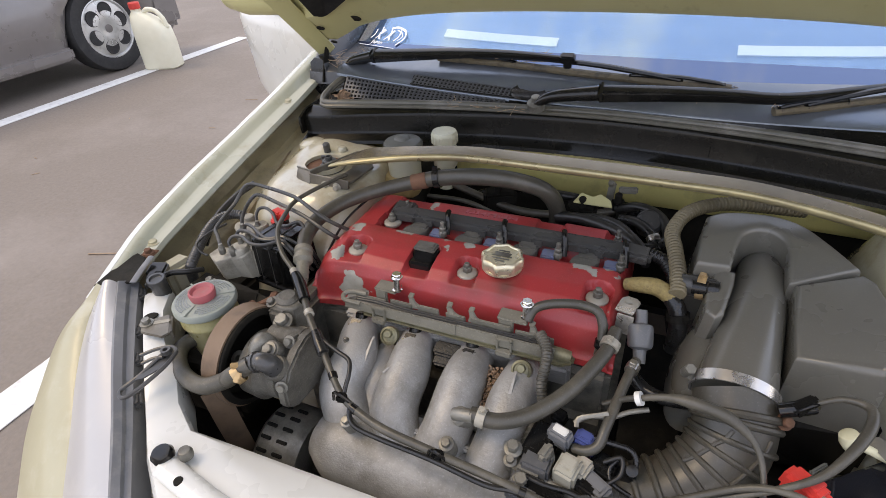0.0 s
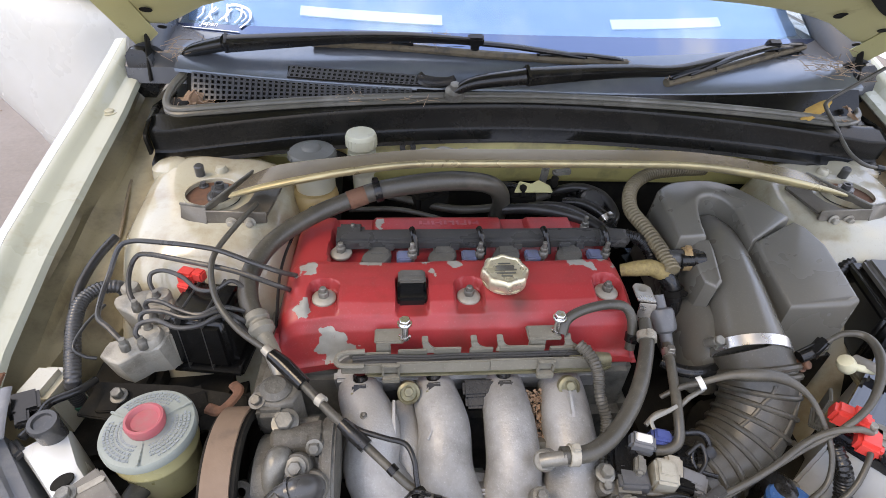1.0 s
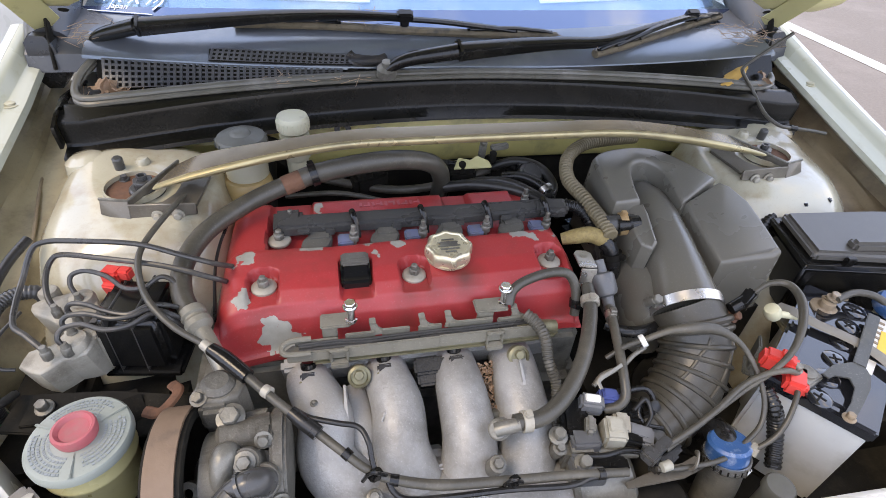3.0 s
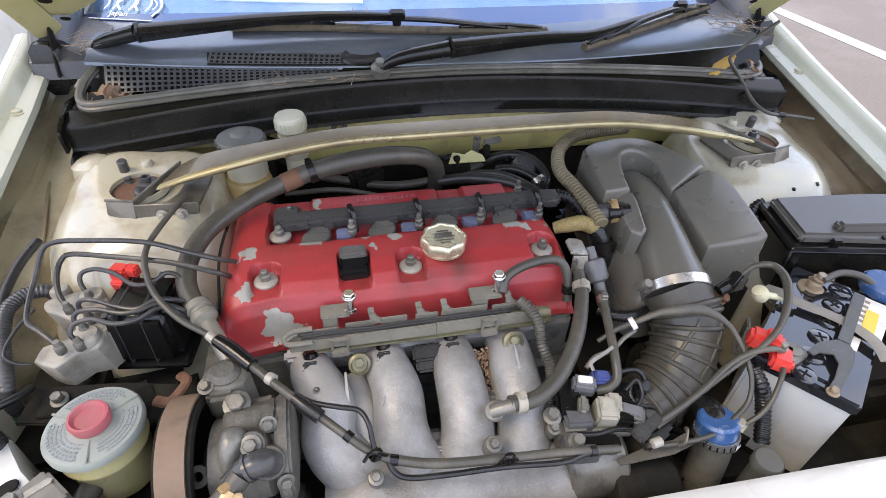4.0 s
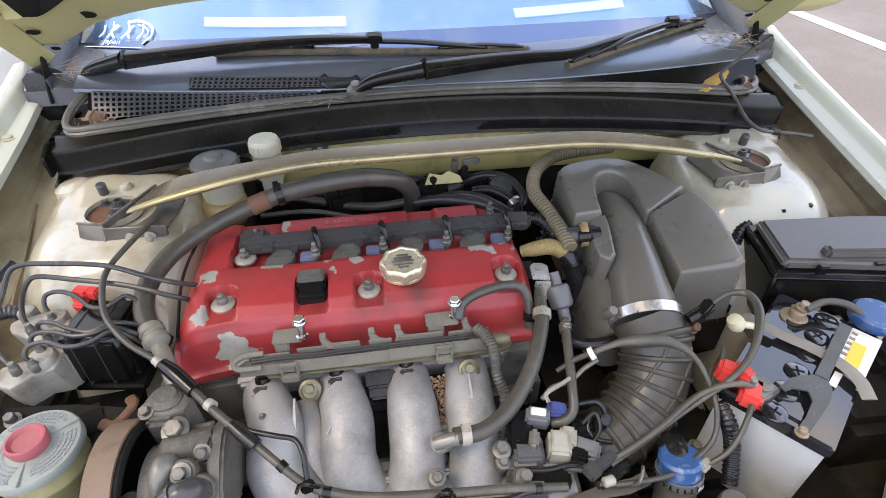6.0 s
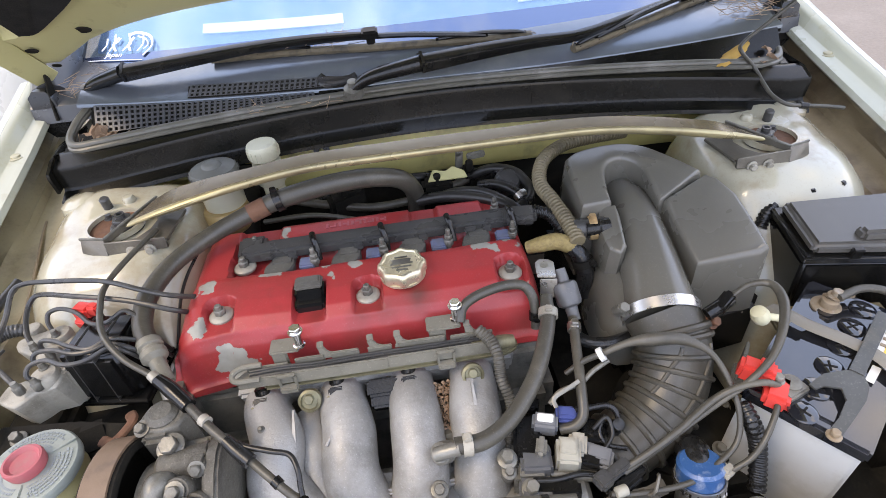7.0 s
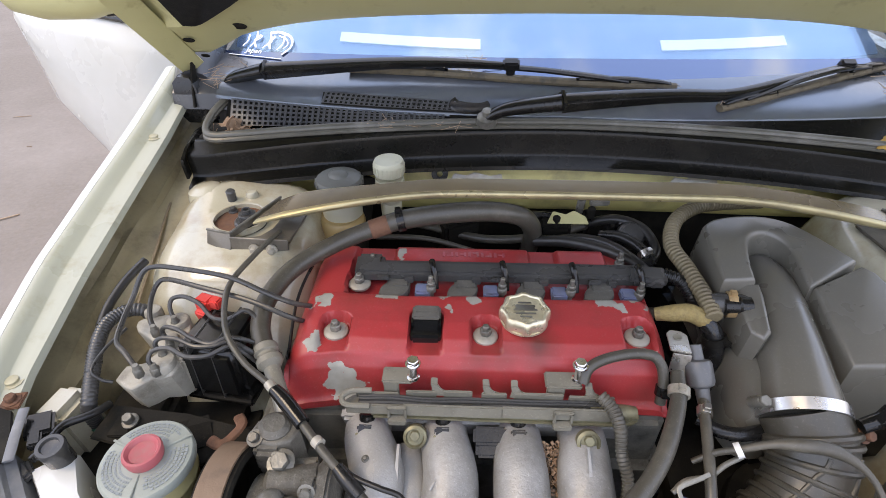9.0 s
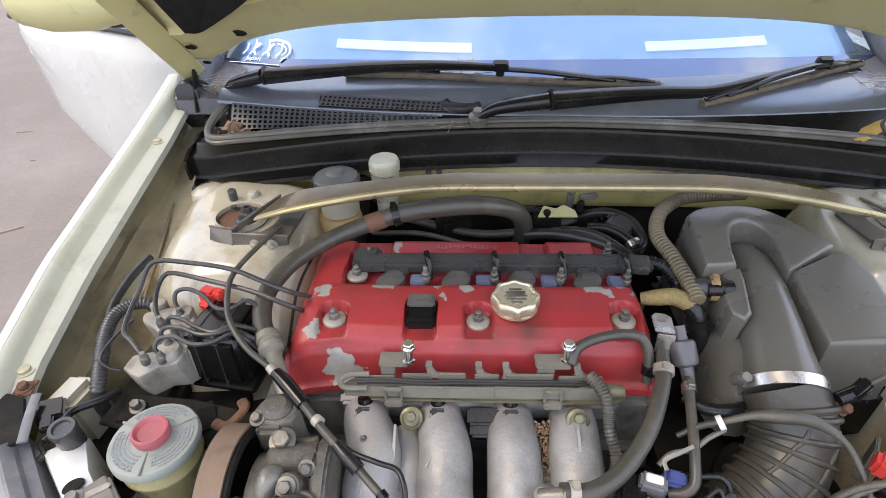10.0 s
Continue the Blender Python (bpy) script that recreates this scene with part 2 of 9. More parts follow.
M_pad = surf("felt_pad", (0.013, 0.013, 0.013), 0.95, 0, (0.022, 0.0215, 0.021), 0.7, 60, bump=0.5, bscale=420, spec=0.2)
M_black = surf("black_plastic", (0.0065, 0.0064, 0.0062), 0.20, 0, (0.010, 0.0098, 0.0092), 0.6, 25, (0.026, 0.024, 0.020), 0.28, 10, 0.05, 350, speck=0.2, speck_col=(0.15, 0.14, 0.115), spec=0.42, rvar=0.09)
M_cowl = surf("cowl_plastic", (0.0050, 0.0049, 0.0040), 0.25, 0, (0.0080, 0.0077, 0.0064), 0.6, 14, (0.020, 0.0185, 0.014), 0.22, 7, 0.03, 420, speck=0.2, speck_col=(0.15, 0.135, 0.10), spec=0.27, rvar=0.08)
# Cowl plastic again, sky reflection painted in as pale blue base and tint.
M_cowltop = surf("sky_tinted_cowl_plastic", (0.080, 0.089, 0.101), 0.22, 0, (0.094, 0.102, 0.112), 0.6, 14, (0.125, 0.128, 0.130), 0.25, 7, 0.03, 420, spec=0.9, rvar=0.06, speck=0.12, speck_col=(0.22, 0.215, 0.20))
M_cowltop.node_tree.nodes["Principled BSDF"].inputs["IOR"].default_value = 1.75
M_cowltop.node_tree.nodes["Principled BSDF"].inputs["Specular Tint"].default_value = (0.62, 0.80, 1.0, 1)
M_grille = surf("grille_plastic", (0.050, 0.053, 0.058), 0.32, 0, (0.062, 0.064, 0.067), 0.6, 14, (0.090, 0.088, 0.083), 0.25, 7, 0.04, 420, spec=0.5)
M_plate = surf("scuffed_plate", (0.175, 0.158, 0.130), 0.42, 0.4, (0.125, 0.110, 0.088), 0.7, 20, (0.26, 0.235, 0.19), 0.35, 14, 0.1, 300, speck=0.3)
M_box = surf("air_box_plastic", (0.114, 0.108, 0.091), 0.28, 0, (0.132, 0.124, 0.103), 0.9, 7, (0.165, 0.153, 0.125), 0.24, 5, 0.05, 700, speck=0.35, speck_col=(0.27, 0.26, 0.23), spec=0.6, rvar=0.07)
M_rubber = surf("dusty_rubber", (0.046, 0.0425, 0.0340), 0.40, 0, (0.068, 0.062, 0.048), 0.8, 18, (0.120, 0.107, 0.082), 0.34, 14, 0.10, 300, speck=0.25, spec=0.5)
M_rubber2 = surf("black_rubber", (0.0085, 0.0085, 0.0084), 0.30, 0, (0.016, 0.0158, 0.015), 0.6, 30, (0.042, 0.039, 0.034), 0.26, 12, 0.06, 300, speck=0.25, speck_col=(0.16, 0.15, 0.13), spec=0.45)
# Near-black base carries the deep shade of crevices along with grime.
M_dark = surf("grime_and_shade_dark", (0.0085, 0.0078, 0.0064), 0.75, 0, (0.0150, 0.0136, 0.0108), 0.7, 22, (0.034, 0.030, 0.022), 0.35, 12, 0.2, 140, spec=0.15, speck=0.3, speck_col=(0.085, 0.074, 0.053))
M_alu = surf("cast_aluminium", (0.40, 0.392, 0.372), 0.46, 0.2, (0.285, 0.278, 0.26), 0.95, 14, (0.145, 0.136, 0.117), 0.48, 9, 0.40, 260, speck=0.55, speck_col=(0.64, 0.635, 0.61))
M_brushed = surf("brushed_steel", (0.66, 0.65, 0.63), 0.30, 0.9, (0.58, 0.57, 0.55), 0.5, 90, None, bump=0.05, bscale=500)
M_corr = surf("corroded_clamp", (0.34, 0.27, 0.19), 0.6, 0.4, (0.24, 0.17, 0.11), 0.7, 70, (0.45, 0.44, 0.40), 0.3, 40, 0.2, 300)
M_alud = surf("dirty_aluminium", (0.245, 0.236, 0.205), 0.42, 0.35, (0.165, 0.157, 0.132), 0.8, 30, (0.066, 0.060, 0.048), 0.5, 22, 0.25, 200, speck=0.5)
M_modul = surf("dusty_casting", (0.385, 0.358, 0.295), 0.55, 0.05, (0.29, 0.265, 0.215), 0.85, 26, (0.115, 0.098, 0.073), 0.42, 24, 0.28, 220, speck=0.5, speck_col=(0.55, 0.52, 0.45))
M_tower = surf("stained_cream_paint", (0.475, 0.45, 0.355), 0.20, 0, (0.42, 0.38, 0.27), 0.9, 6, (0.27, 0.185, 0.095), 0.38, 9, 0.03, 160, coat=0.7, speck=0.35, speck_col=(0.16, 0.09, 0.05))
M_pumpc = surf("pump_casting", (0.150, 0.140, 0.116), 0.58, 0.05, (0.095, 0.088, 0.072), 0.9, 24, (0.034, 0.031, 0.025), 0.58, 20, 0.5, 220, speck=0.6, speck_col=(0.36, 0.34, 0.29))
M_steel = surf("zinc_steel", (0.60, 0.58, 0.54), 0.32, 0.9, (0.48, 0.45, 0.40), 0.6, 60, (0.22, 0.18, 0.13), 0.2, 60, 0.05, 500)
M_chrome = surf("chrome", (0.80, 0.79, 0.77), 0.2, 1.0, (0.8, 0.8, 0.8), 0.5, 40, None, bump=0, rvar=0.03)
M_bartop = surf("dusty_bronze", (0.285, 0.228, 0.155), 0.20, 0.6, (0.24, 0.188, 0.125), 0.7, 8, (0.16, 0.125, 0.085), 0.30, 7, 0.04, 300, speck=0.2, rvar=0.08)
M_gold = surf("bronze_bar", (0.50, 0.42, 0.235), 0.32, 0.5, (0.38, 0.315, 0.175), 0.6, 9, (0.22, 0.18, 0.115), 0.42, 12, 0.05, 300, rvar=0.1)
M_brass = surf("brass_cap", (0.68, 0.62, 0.46), 0.30, 0.7, (0.60, 0.53, 0.37), 0.6, 60, (0.34, 0.275, 0.165), 0.3, 50, 0.06, 400)
M_tape = surf("dusty_tape", (0.20, 0.18, 0.145), 0.5, 0, (0.16, 0.145, 0.115), 0.6, 20, (0.27, 0.245, 0.20), 0.3, 14, 0.04, 260)
M_rust = surf("rust", (0.13, 0.058, 0.034), 0.85, 0, (0.19, 0.088, 0.048), 0.8, 40, (0.05, 0.028, 0.02), 0.45, 30, 0.4, 160)
M_rail = surf("rail_cover", (0.200, 0.187, 0.148), 0.52, 0, (0.150, 0.140, 0.110), 0.7, 20, (0.090, 0.082, 0.062), 0.32, 12, 0.1, 300, speck=0.6, speck_col=(0.42, 0.40, 0.34))
M_railb = surf("rail_base_brass", (0.255, 0.235, 0.145), 0.45, 0.4, (0.19, 0.172, 0.105), 0.7, 40, (0.095, 0.083, 0.055), 0.42, 30, 0.1, 300)
M_coil = surf("coil_plastic", (0.046, 0.0465, 0.046), 0.30, 0, (0.056, 0.055, 0.052), 0.8, 12, (0.085, 0.080, 0.070), 0.28, 9, 0.04, 300, speck=0.15, spec=0.5)
M_coilcap = surf("dusty_coil_cap", (0.120, 0.115, 0.100), 0.5, 0, (0.085, 0.081, 0.070), 0.8, 20, (0.17, 0.16, 0.135), 0.3, 14, 0.08, 300, speck=0.4)
M_coilb = surf("blue_grey_coil", (0.16, 0.19, 0.30), 0.5, 0, (0.12, 0.14, 0.20), 0.6, 40, DUST, 0.3, 20, 0.05, 300)
M_belt = surf("brown_belt", (0.20, 0.13, 0.085), 0.65, 0, (0.15, 0.095, 0.06), 0.7, 30, (0.10, 0.07, 0.05), 0.3, 30, 0.1, 300)
M_lidgrey = surf("faded_lid", (0.275, 0.302, 0.262), 0.5, 0, (0.225, 0.25, 0.218), 0.6, 26, (0.165, 0.172, 0.145), 0.32, 14, 0.08, 300, speck=0.3, speck_col=(0.12, 0.13, 0.115))
M_lidpaint = surf("worn_print", (0.20, 0.23, 0.23), 0.7, 0, (0.25, 0.28, 0.28), 0.7, 120, bump=0)
M_redcap = surf("faded_red_plastic", (0.44, 0.10, 0.11), 0.55, 0, (0.37, 0.08, 0.09), 0.6, 30, (0.30, 0.15, 0.13), 0.3, 30, 0.08, 300)
M_redclip = surf("bright_red_plastic", (0.72, 0.06, 0.05), 0.4, 0, (0.62, 0.05, 0.04), 0.5, 40, None, bump=0.03)
M_fluid = surf("yellowed_reservoir", (0.46, 0.41, 0.21), 0.34, 0, (0.40, 0.345, 0.16), 0.6, 20, (0.22, 0.185, 0.10), 0.25, 20, 0.03, 200)
M_milky = surf("milky_plastic", (0.56, 0.55, 0.42), 0.42, 0, (0.50, 0.48, 0.35), 0.6, 20, (0.25, 0.22, 0.15), 0.25, 25, 0.03, 200)
M_capgrey = surf("grey_cap", (0.125, 0.13, 0.118), 0.45, 0, (0.095, 0.098, 0.088), 0.6, 30, (0.08, 0.074, 0.062), 0.3, 25, 0.05, 300)
M_white = surf("white_plastic", (0.70, 0.70, 0.66), 0.45, 0, (0.62, 0.61, 0.56), 0.6, 30, (0.35, 0.33, 0.28), 0.2, 30, 0.03, 300)
M_dustyplug = surf("dusty_plug", (0.36, 0.345, 0.285), 0.55, 0, (0.28, 0.265, 0.215), 0.7, 30, (0.14, 0.125, 0.095), 0.40, 30, 0.1, 300, speck=0.5)
M_washer = surf("pale_washer", (0.38, 0.355, 0.30), 0.5, 0.2, (0.30, 0.275, 0.225), 0.7, 40, (0.25, 0.22, 0.17), 0.3, 40, 0.15, 300, speck=0.3)
M_cream = surf("cream_plastic", (0.62, 0.60, 0.42), 0.5, 0, (0.56, 0.53, 0.36), 0.6, 30, (0.35, 0.3, 0.2), 0.2, 30, 0.03, 300)
M_blue = surf("blue_silicone", (0.020, 0.105, 0.27), 0.38, 0, (0.012, 0.065, 0.18), 0.8, 16, (0.42, 0.46, 0.50), 0.22, 46, 0.12, 300, speck=0.3)
M_bluecon = surf("blue_connector", (0.055, 0.085, 0.25), 0.42, 0, (0.04, 0.06, 0.18), 0.6, 40, DUST, 0.25, 30, 0.04, 300)
M_batt = surf("battery_black", (0.010, 0.011, 0.014), 0.05, 0, (0.014, 0.015, 0.018), 0.5, 20, (0.04, 0.039, 0.037), 0.12, 25, 0.01, 200, rvar=0.03, coat=0.8, spec=0.6)
M_battside = surf("battery_case", (0.50, 0.515, 0.505), 0.4, 0, (0.45, 0.46, 0.45), 0.6, 16, (0.32, 0.31, 0.28), 0.3, 12, 0.03, 200)
M_strap = surf("grey_strap", (0.07725, 0.077, 0.0697), 0.4, 0.3, (0.05665, 0.057, 0.051), 0.6, 30, (0.1236, 0.11, 0.08075), 0.3, 20, 0.05, 300, speck=0.5)
M_yellow = surf("yellow_print", (0.80, 0.52, 0.06), 0.5, 0, (0.74, 0.46, 0.05), 0.5, 40, bump=0)
M_orange = surf("dry_clamp", (0.52, 0.36, 0.19), 0.4, 0.4, (0.40, 0.26, 0.13), 0.6, 40, (0.2, 0.13, 0.07), 0.3, 40, 0.05, 300)
M_tanhose = surf("tan_braided_hose", (0.36, 0.265, 0.10), 0.7, 0, (0.16, 0.11, 0.045), 0.9, 200, (0.10, 0.075, 0.045), 0.35, 18, 0.7, 320)
M_ribhose = surf("dusty_ribbed_hose", (0.185, 0.148, 0.085), 0.6, 0, (0.125, 0.098, 0.056), 0.7, 20, (0.070, 0.060, 0.042), 0.35, 18, 0.1, 300, speck=0.4)
M_pipe = surf("brake_pipe", (0.042, 0.042, 0.041), 0.34, 0.3, (0.060, 0.058, 0.054), 0.7, 40, (0.12, 0.11, 0.095), 0.3, 25, 0.05, 300)
M_leafy = surf("yellow_leaf", (0.55, 0.33, 0.08), 0.7, 0, (0.42, 0.22, 0.05), 0.8, 50, (0.25, 0.14, 0.05), 0.25, 60, 0.15, 200)
M_leafb = surf("brown_leaf", (0.34, 0.22, 0.14), 0.8, 0, (0.22, 0.13, 0.08), 0.8, 50, (0.45, 0.34, 0.24), 0.3, 40, 0.2, 200)
M_straw = surf("dry_needles", (0.40, 0.29, 0.20), 0.8, 0, (0.26, 0.17, 0.11), 0.8, 60, bump=0)
M_lens = surf("hazy_lens", (0.42, 0.41, 0.40), 0.34, 0.05, (0.36, 0.352, 0.345), 0.8, 5, (0.47, 0.455, 0.42), 0.25, 8, bump=0.02, coat=0.3)
M_greytrim = surf("grey_trim", (0.16, 0.165, 0.17), 0.5, 0, (0.12, 0.125, 0.13), 0.6, 20, (0.28, 0.27, 0.25), 0.25, 15, 0.06, 300)
M_asphalt = surf("asphalt", (0.212, 0.172, 0.140), 0.85, 0, (0.155, 0.132, 0.113), 0.8, 60, (0.250, 0.214, 0.186), 0.4, 0.9, 0.4, 170, speck=0.5, speck_col=(0.32, 0.295, 0.265))
M_line = surf("road_line", (0.72, 0.71, 0.68), 0.8, 0, (0.62, 0.61, 0.58), 0.7, 30, (0.40, 0.38, 0.36), 0.25, 20, 0.3, 170)
M_graycar = surf("grey_car_paint", (0.215, 0.198, 0.190), 0.3, 0.3, (0.19, 0.175, 0.168), 0.5, 8, None, bump=0.01, coat=0.5)
M_tyre = surf("tyre", (0.02, 0.02, 0.021), 0.8, 0, (0.03, 0.03, 0.03), 0.6, 40, (0.06, 0.058, 0.055), 0.3, 12, 0.2, 200)
M_rim = surf("alloy_rim", (0.62, 0.62, 0.60), 0.35, 0.5, (0.54, 0.54, 0.52), 0.5, 20, (0.35, 0.33, 0.3), 0.25, 14, 0.03, 200)
M_jug = surf("jug_plastic", (0.74, 0.70, 0.55), 0.45, 0, (0.68, 0.64, 0.49), 0.5, 8, None, bump=0.02)
M_decal = surf("white_decal", (0.85, 0.85, 0.85), 0.5, 0, (0.8, 0.8, 0.8), 0.5, 40, bump=0)
M_cabin = surf("dash_plastic", (0.020, 0.021, 0.024), 0.6, 0, (0.03, 0.03, 0.033), 0.6, 20, bump=0.05)
# Blue foil carries part of the sky seen reflected in the glass.
M_shade = surf("sky_blue_shade_foil", (0.10, 0.19, 0.36), 0.45, 0.1, (0.075, 0.15, 0.30), 0.7, 5, (0.26, 0.34, 0.44), 0.3, 6, 0.1, 30)
# Blue base and specular tint put the reflected sky into the black band.
M_frit = surf("sky_tinted_glass_band", (0.008, 0.012, 0.030), 0.03, 0, (0.010, 0.015, 0.036), 0.5, 9, None, bump=0, rvar=0.015, spec=0.8, coat=0.6)
M_frit.node_tree.nodes["Principled BSDF"].inputs["IOR"].default_value = 2.1
M_frit.node_tree.nodes["Principled BSDF"].inputs["Specular Tint"].default_value = (0.40, 0.62, 1.0, 1)
M_check = surf("grey_valve_plastic", (0.105, 0.108, 0.110), 0.34, 0, (0.085, 0.087, 0.088), 0.6, 20, (0.16, 0.155, 0.14), 0.25, 18, 0.05, 300, speck=0.2)
M_fuselid = surf("fuse_lid_plastic", (0.068, 0.065, 0.058), 0.36, 0, (0.082, 0.077, 0.068), 0.8, 8, (0.11, 0.102, 0.087), 0.25, 9, 0.05, 600, rvar=0.06)
M_amber = surf("amber_bowl", (0.50, 0.36, 0.16), 0.35, 0, (0.40, 0.27, 0.11), 0.7, 18, (0.22, 0.15, 0.08), 0.3, 16, 0.03, 200)
M_seal = surf("seal_rubber", (0.11, 0.105, 0.085), 0.38, 0, (0.070, 0.067, 0.054), 0.6, 18, (0.18, 0.17, 0.15), 0.35, 14, 0.06, 300)
M_blade = surf("dusty_blade", (0.15, 0.118, 0.072), 0.7, 0, (0.09, 0.07, 0.045), 0.8, 40, (0.03, 0.027, 0.022), 0.40, 40, 0.1, 300)


def red_cover_material():
    """Red wrinkle paint that has flaked to bare metal in a few places."""
    m = surf("red_wrinkle_paint", (0.430, 0.043, 0.044), 0.36, 0, (0.350, 0.029, 0.031), 0.9, 6, (0.20, 0.032, 0.026), 0.30, 8, 0.14, 900, rvar=0.07, speck=0.45, speck_col=(0.44, 0.20, 0.18))
    nt = m.node_tree
    n, l = nt.nodes, nt.links
    b = n["Principled BSDF"]
    red = b.inputs["Base Color"].links[0].from_socket
    rough = b.inputs["Roughness"].links[0].from_socket
    co = n.new("ShaderNodeTexCoord")
    wob = n.new("ShaderNodeTexNoise")
    wob.inputs["Scale"].default_value, wob.inputs["Detail"].default_value, wob.inputs["Roughness"].default_value = 48, 4, 0.5
    l.new(co.outputs["Object"], wob.inputs["Vector"])
    total = None
    for x, y, z, r in FLAKES:
        d = n.new("ShaderNodeVectorMath")
        d.operation = "DISTANCE"
        l.new(co.outputs["Object"], d.inputs[0])
        d.inputs[1].default_value = Vector((x, y, z)) * 1.1
        k = n.new("ShaderNodeMath")
        k.operation = "MULTIPLY_ADD"
        l.new(wob.outputs["Fac"], k.inputs[0])
        k.inputs[1].default_value = 0.056 if r > 0.014 else 0.040
        l.new(d.outputs["Value"], k.inputs[2])
        s = n.new("ShaderNodeMath")
        s.operation = "LESS_THAN"
        l.new(k.outputs[0], s.inputs[0])
        s.inputs[1].default_value = r + (0.028 if r > 0.014 else 0.020)
        if total is None:
            total = s.outputs[0]
        else:
            a = n.new("ShaderNodeMath")
            a.operation = "MAXIMUM"
            l.new(total, a.inputs[0])
            l.new(s.outputs[0], a.inputs[1])
            total = a.outputs[0]
    for x, y, z, r, amt in STAINS:
        d = n.new("ShaderNodeVectorMath")
        d.operation = "DISTANCE"
        l.new(co.outputs["Object"], d.inputs[0])
        d.inputs[1].default_value = Vector((x, y, z)) * 1.1
        k = n.new("ShaderNodeMath")
        k.operation = "MULTIPLY_ADD"
        l.new(wob.outputs["Fac"], k.inputs[0])
        k.inputs[1].default_value = 0.018
        l.new(d.outputs["Value"], k.inputs[2])
        f = n.new("ShaderNodeMapRange")
        f.inputs["From Min"].default_value, f.inputs["From Max"].default_value = r + 0.012, 0.35 * r
        f.inputs["To Min"].default_value, f.inputs["To Max"].default_value = 0.0, amt
        l.new(k.outputs[0], f.inputs["Value"])
        st = n.new("ShaderNodeMix")
        st.data_type = "RGBA"
        l.new(f.outputs["Result"], st.inputs[0])
        l.new(red, st.inputs[6])
        st.inputs[7].default_value = (0.060, 0.022, 0.014, 1)
        red = st.outputs[2]
    bare = n.new("ShaderNodeMix")
    bare.data_type = "RGBA"
    l.new(wob.outputs["Fac"], bare.inputs[0])
    bare.inputs[6].default_value, bare.inputs[7].default_value = (0.40, 0.395, 0.345, 1), (0.17, 0.165, 0.140, 1)
    mix = n.new("ShaderNodeMix")
    mix.data_type = "RGBA"
    l.new(total, mix.inputs[0])
    l.new(red, mix.inputs[6])
    l.new(bare.outputs[2], mix.inputs[7])
    l.new(mix.outputs[2], b.inputs["Base Color"])
    mr = n.new("ShaderNodeMix")
    l.new(total, mr.inputs[0])
    l.new(rough, mr.inputs[2])
    mr.inputs[3].default_value = 0.6
    l.new(mr.outputs[0], b.inputs["Roughness"])
    return m


def glass_material():
    m = bpy.data.materials.new("windscreen_glass")
    m.use_nodes = True
    n, l = m.node_tree.nodes, m.node_tree.links
    n.clear()
    out = n.new("ShaderNodeOutputMaterial")
    tr, gl, mx, fr = n.new("ShaderNodeBsdfTransparent"), n.new("ShaderNodeBsdfGlossy"), n.new("ShaderNodeMixShader"), n.new("ShaderNodeLayerWeight")
    rg = n.new("ShaderNodeMapRange")
    tr.inputs["Color"].default_value = (0.86, 0.91, 0.92, 1)
    gl.inputs["Roughness"].default_value = 0.015
    # Blue gloss colour stands in for the blue of the reflected sky.
    gl.inputs["Color"].default_value = (0.56, 0.80, 1.0, 1)
    rg.inputs["To Min"].default_value, rg.inputs["To Max"].default_value = 0.07, 0.36
    l.new(fr.outputs["Facing"], rg.inputs["Value"])
    l.new(rg.outputs["Result"], mx.inputs[0])
    l.new(tr.outputs[0], mx.inputs[1])
    l.new(gl.outputs[0], mx.inputs[2])
    l.new(mx.outputs[0], out.inputs["Surface"])
    return m


M_glass = glass_material()

# ---- setting: car park ----
g = Shape()
N = 40
xs = [math.copysign(abs(u) ** 3, u) * 300 for u in np.linspace(-1, 1, N)]
g.add([(x, y, 0.0) for y in xs for x in xs], [(j * N + i, j * N + i + 1, (j + 1) * N + i + 1, (j + 1) * N + i) for j in range(N - 1) for i in range(N - 1)])
single("ground", g, M_asphalt, "worn grey asphalt of an open car park", "ground", kind="structure", unit=ONE)


def parking_line(x, y0, y1, w=0.15):
    s = Shape()
    s.box((x, (y0 + y1) / 2, 0.004), (w, y1 - y0, 0.004), 0.001)
    single("parking_line", s, M_line, "faded white painted bay line on asphalt", "road marking", "bay lines", "structure", ONE)


for _x, _a, _b in ((-4.51, -2.6, 4.1), (-1.68, -2.6, 0.2), (3.86, -2.6, 5.2)):
    parking_line(_x, _a, _b)

s = Shape()
for _ in range(12):
    _p = Vector((random.uniform(-3.6, -1.1), random.uniform(-0.5, 2.6), 0.004))
    _d = Vector((random.uniform(-1, 1), random.uniform(-0.4, 0.4), 0)) * random.uniform(0.02, 0.11)
    s.rod(_p, _p + _d, 0.0022, 5)
for _p, _q in (((-2.06, 0.42, 0.005), (-2.22, 0.36, 0.005)), ((-2.35, 1.12, 0.005), (-2.18, 1.25, 0.005))):
    s.rod(_p, _q, 0.0035, 5)
single("twig_litter", s, M_straw, "scattered dry twigs lying on the asphalt", "twigs", kind="stuff", unit=ONE)


# ---- the car's body ----
car = thing("car", "white sedan with its bonnet propped open", "car", (0, 0.4, 0.068))


def lerp_rows(table, y):
    """Values of a table of rows (y, a, b, ...) at y."""
    t = np.array(table, float)
    return [float(np.interp(y, t[:, 0], t[:, k])) for k in range(1, t.shape[1])]


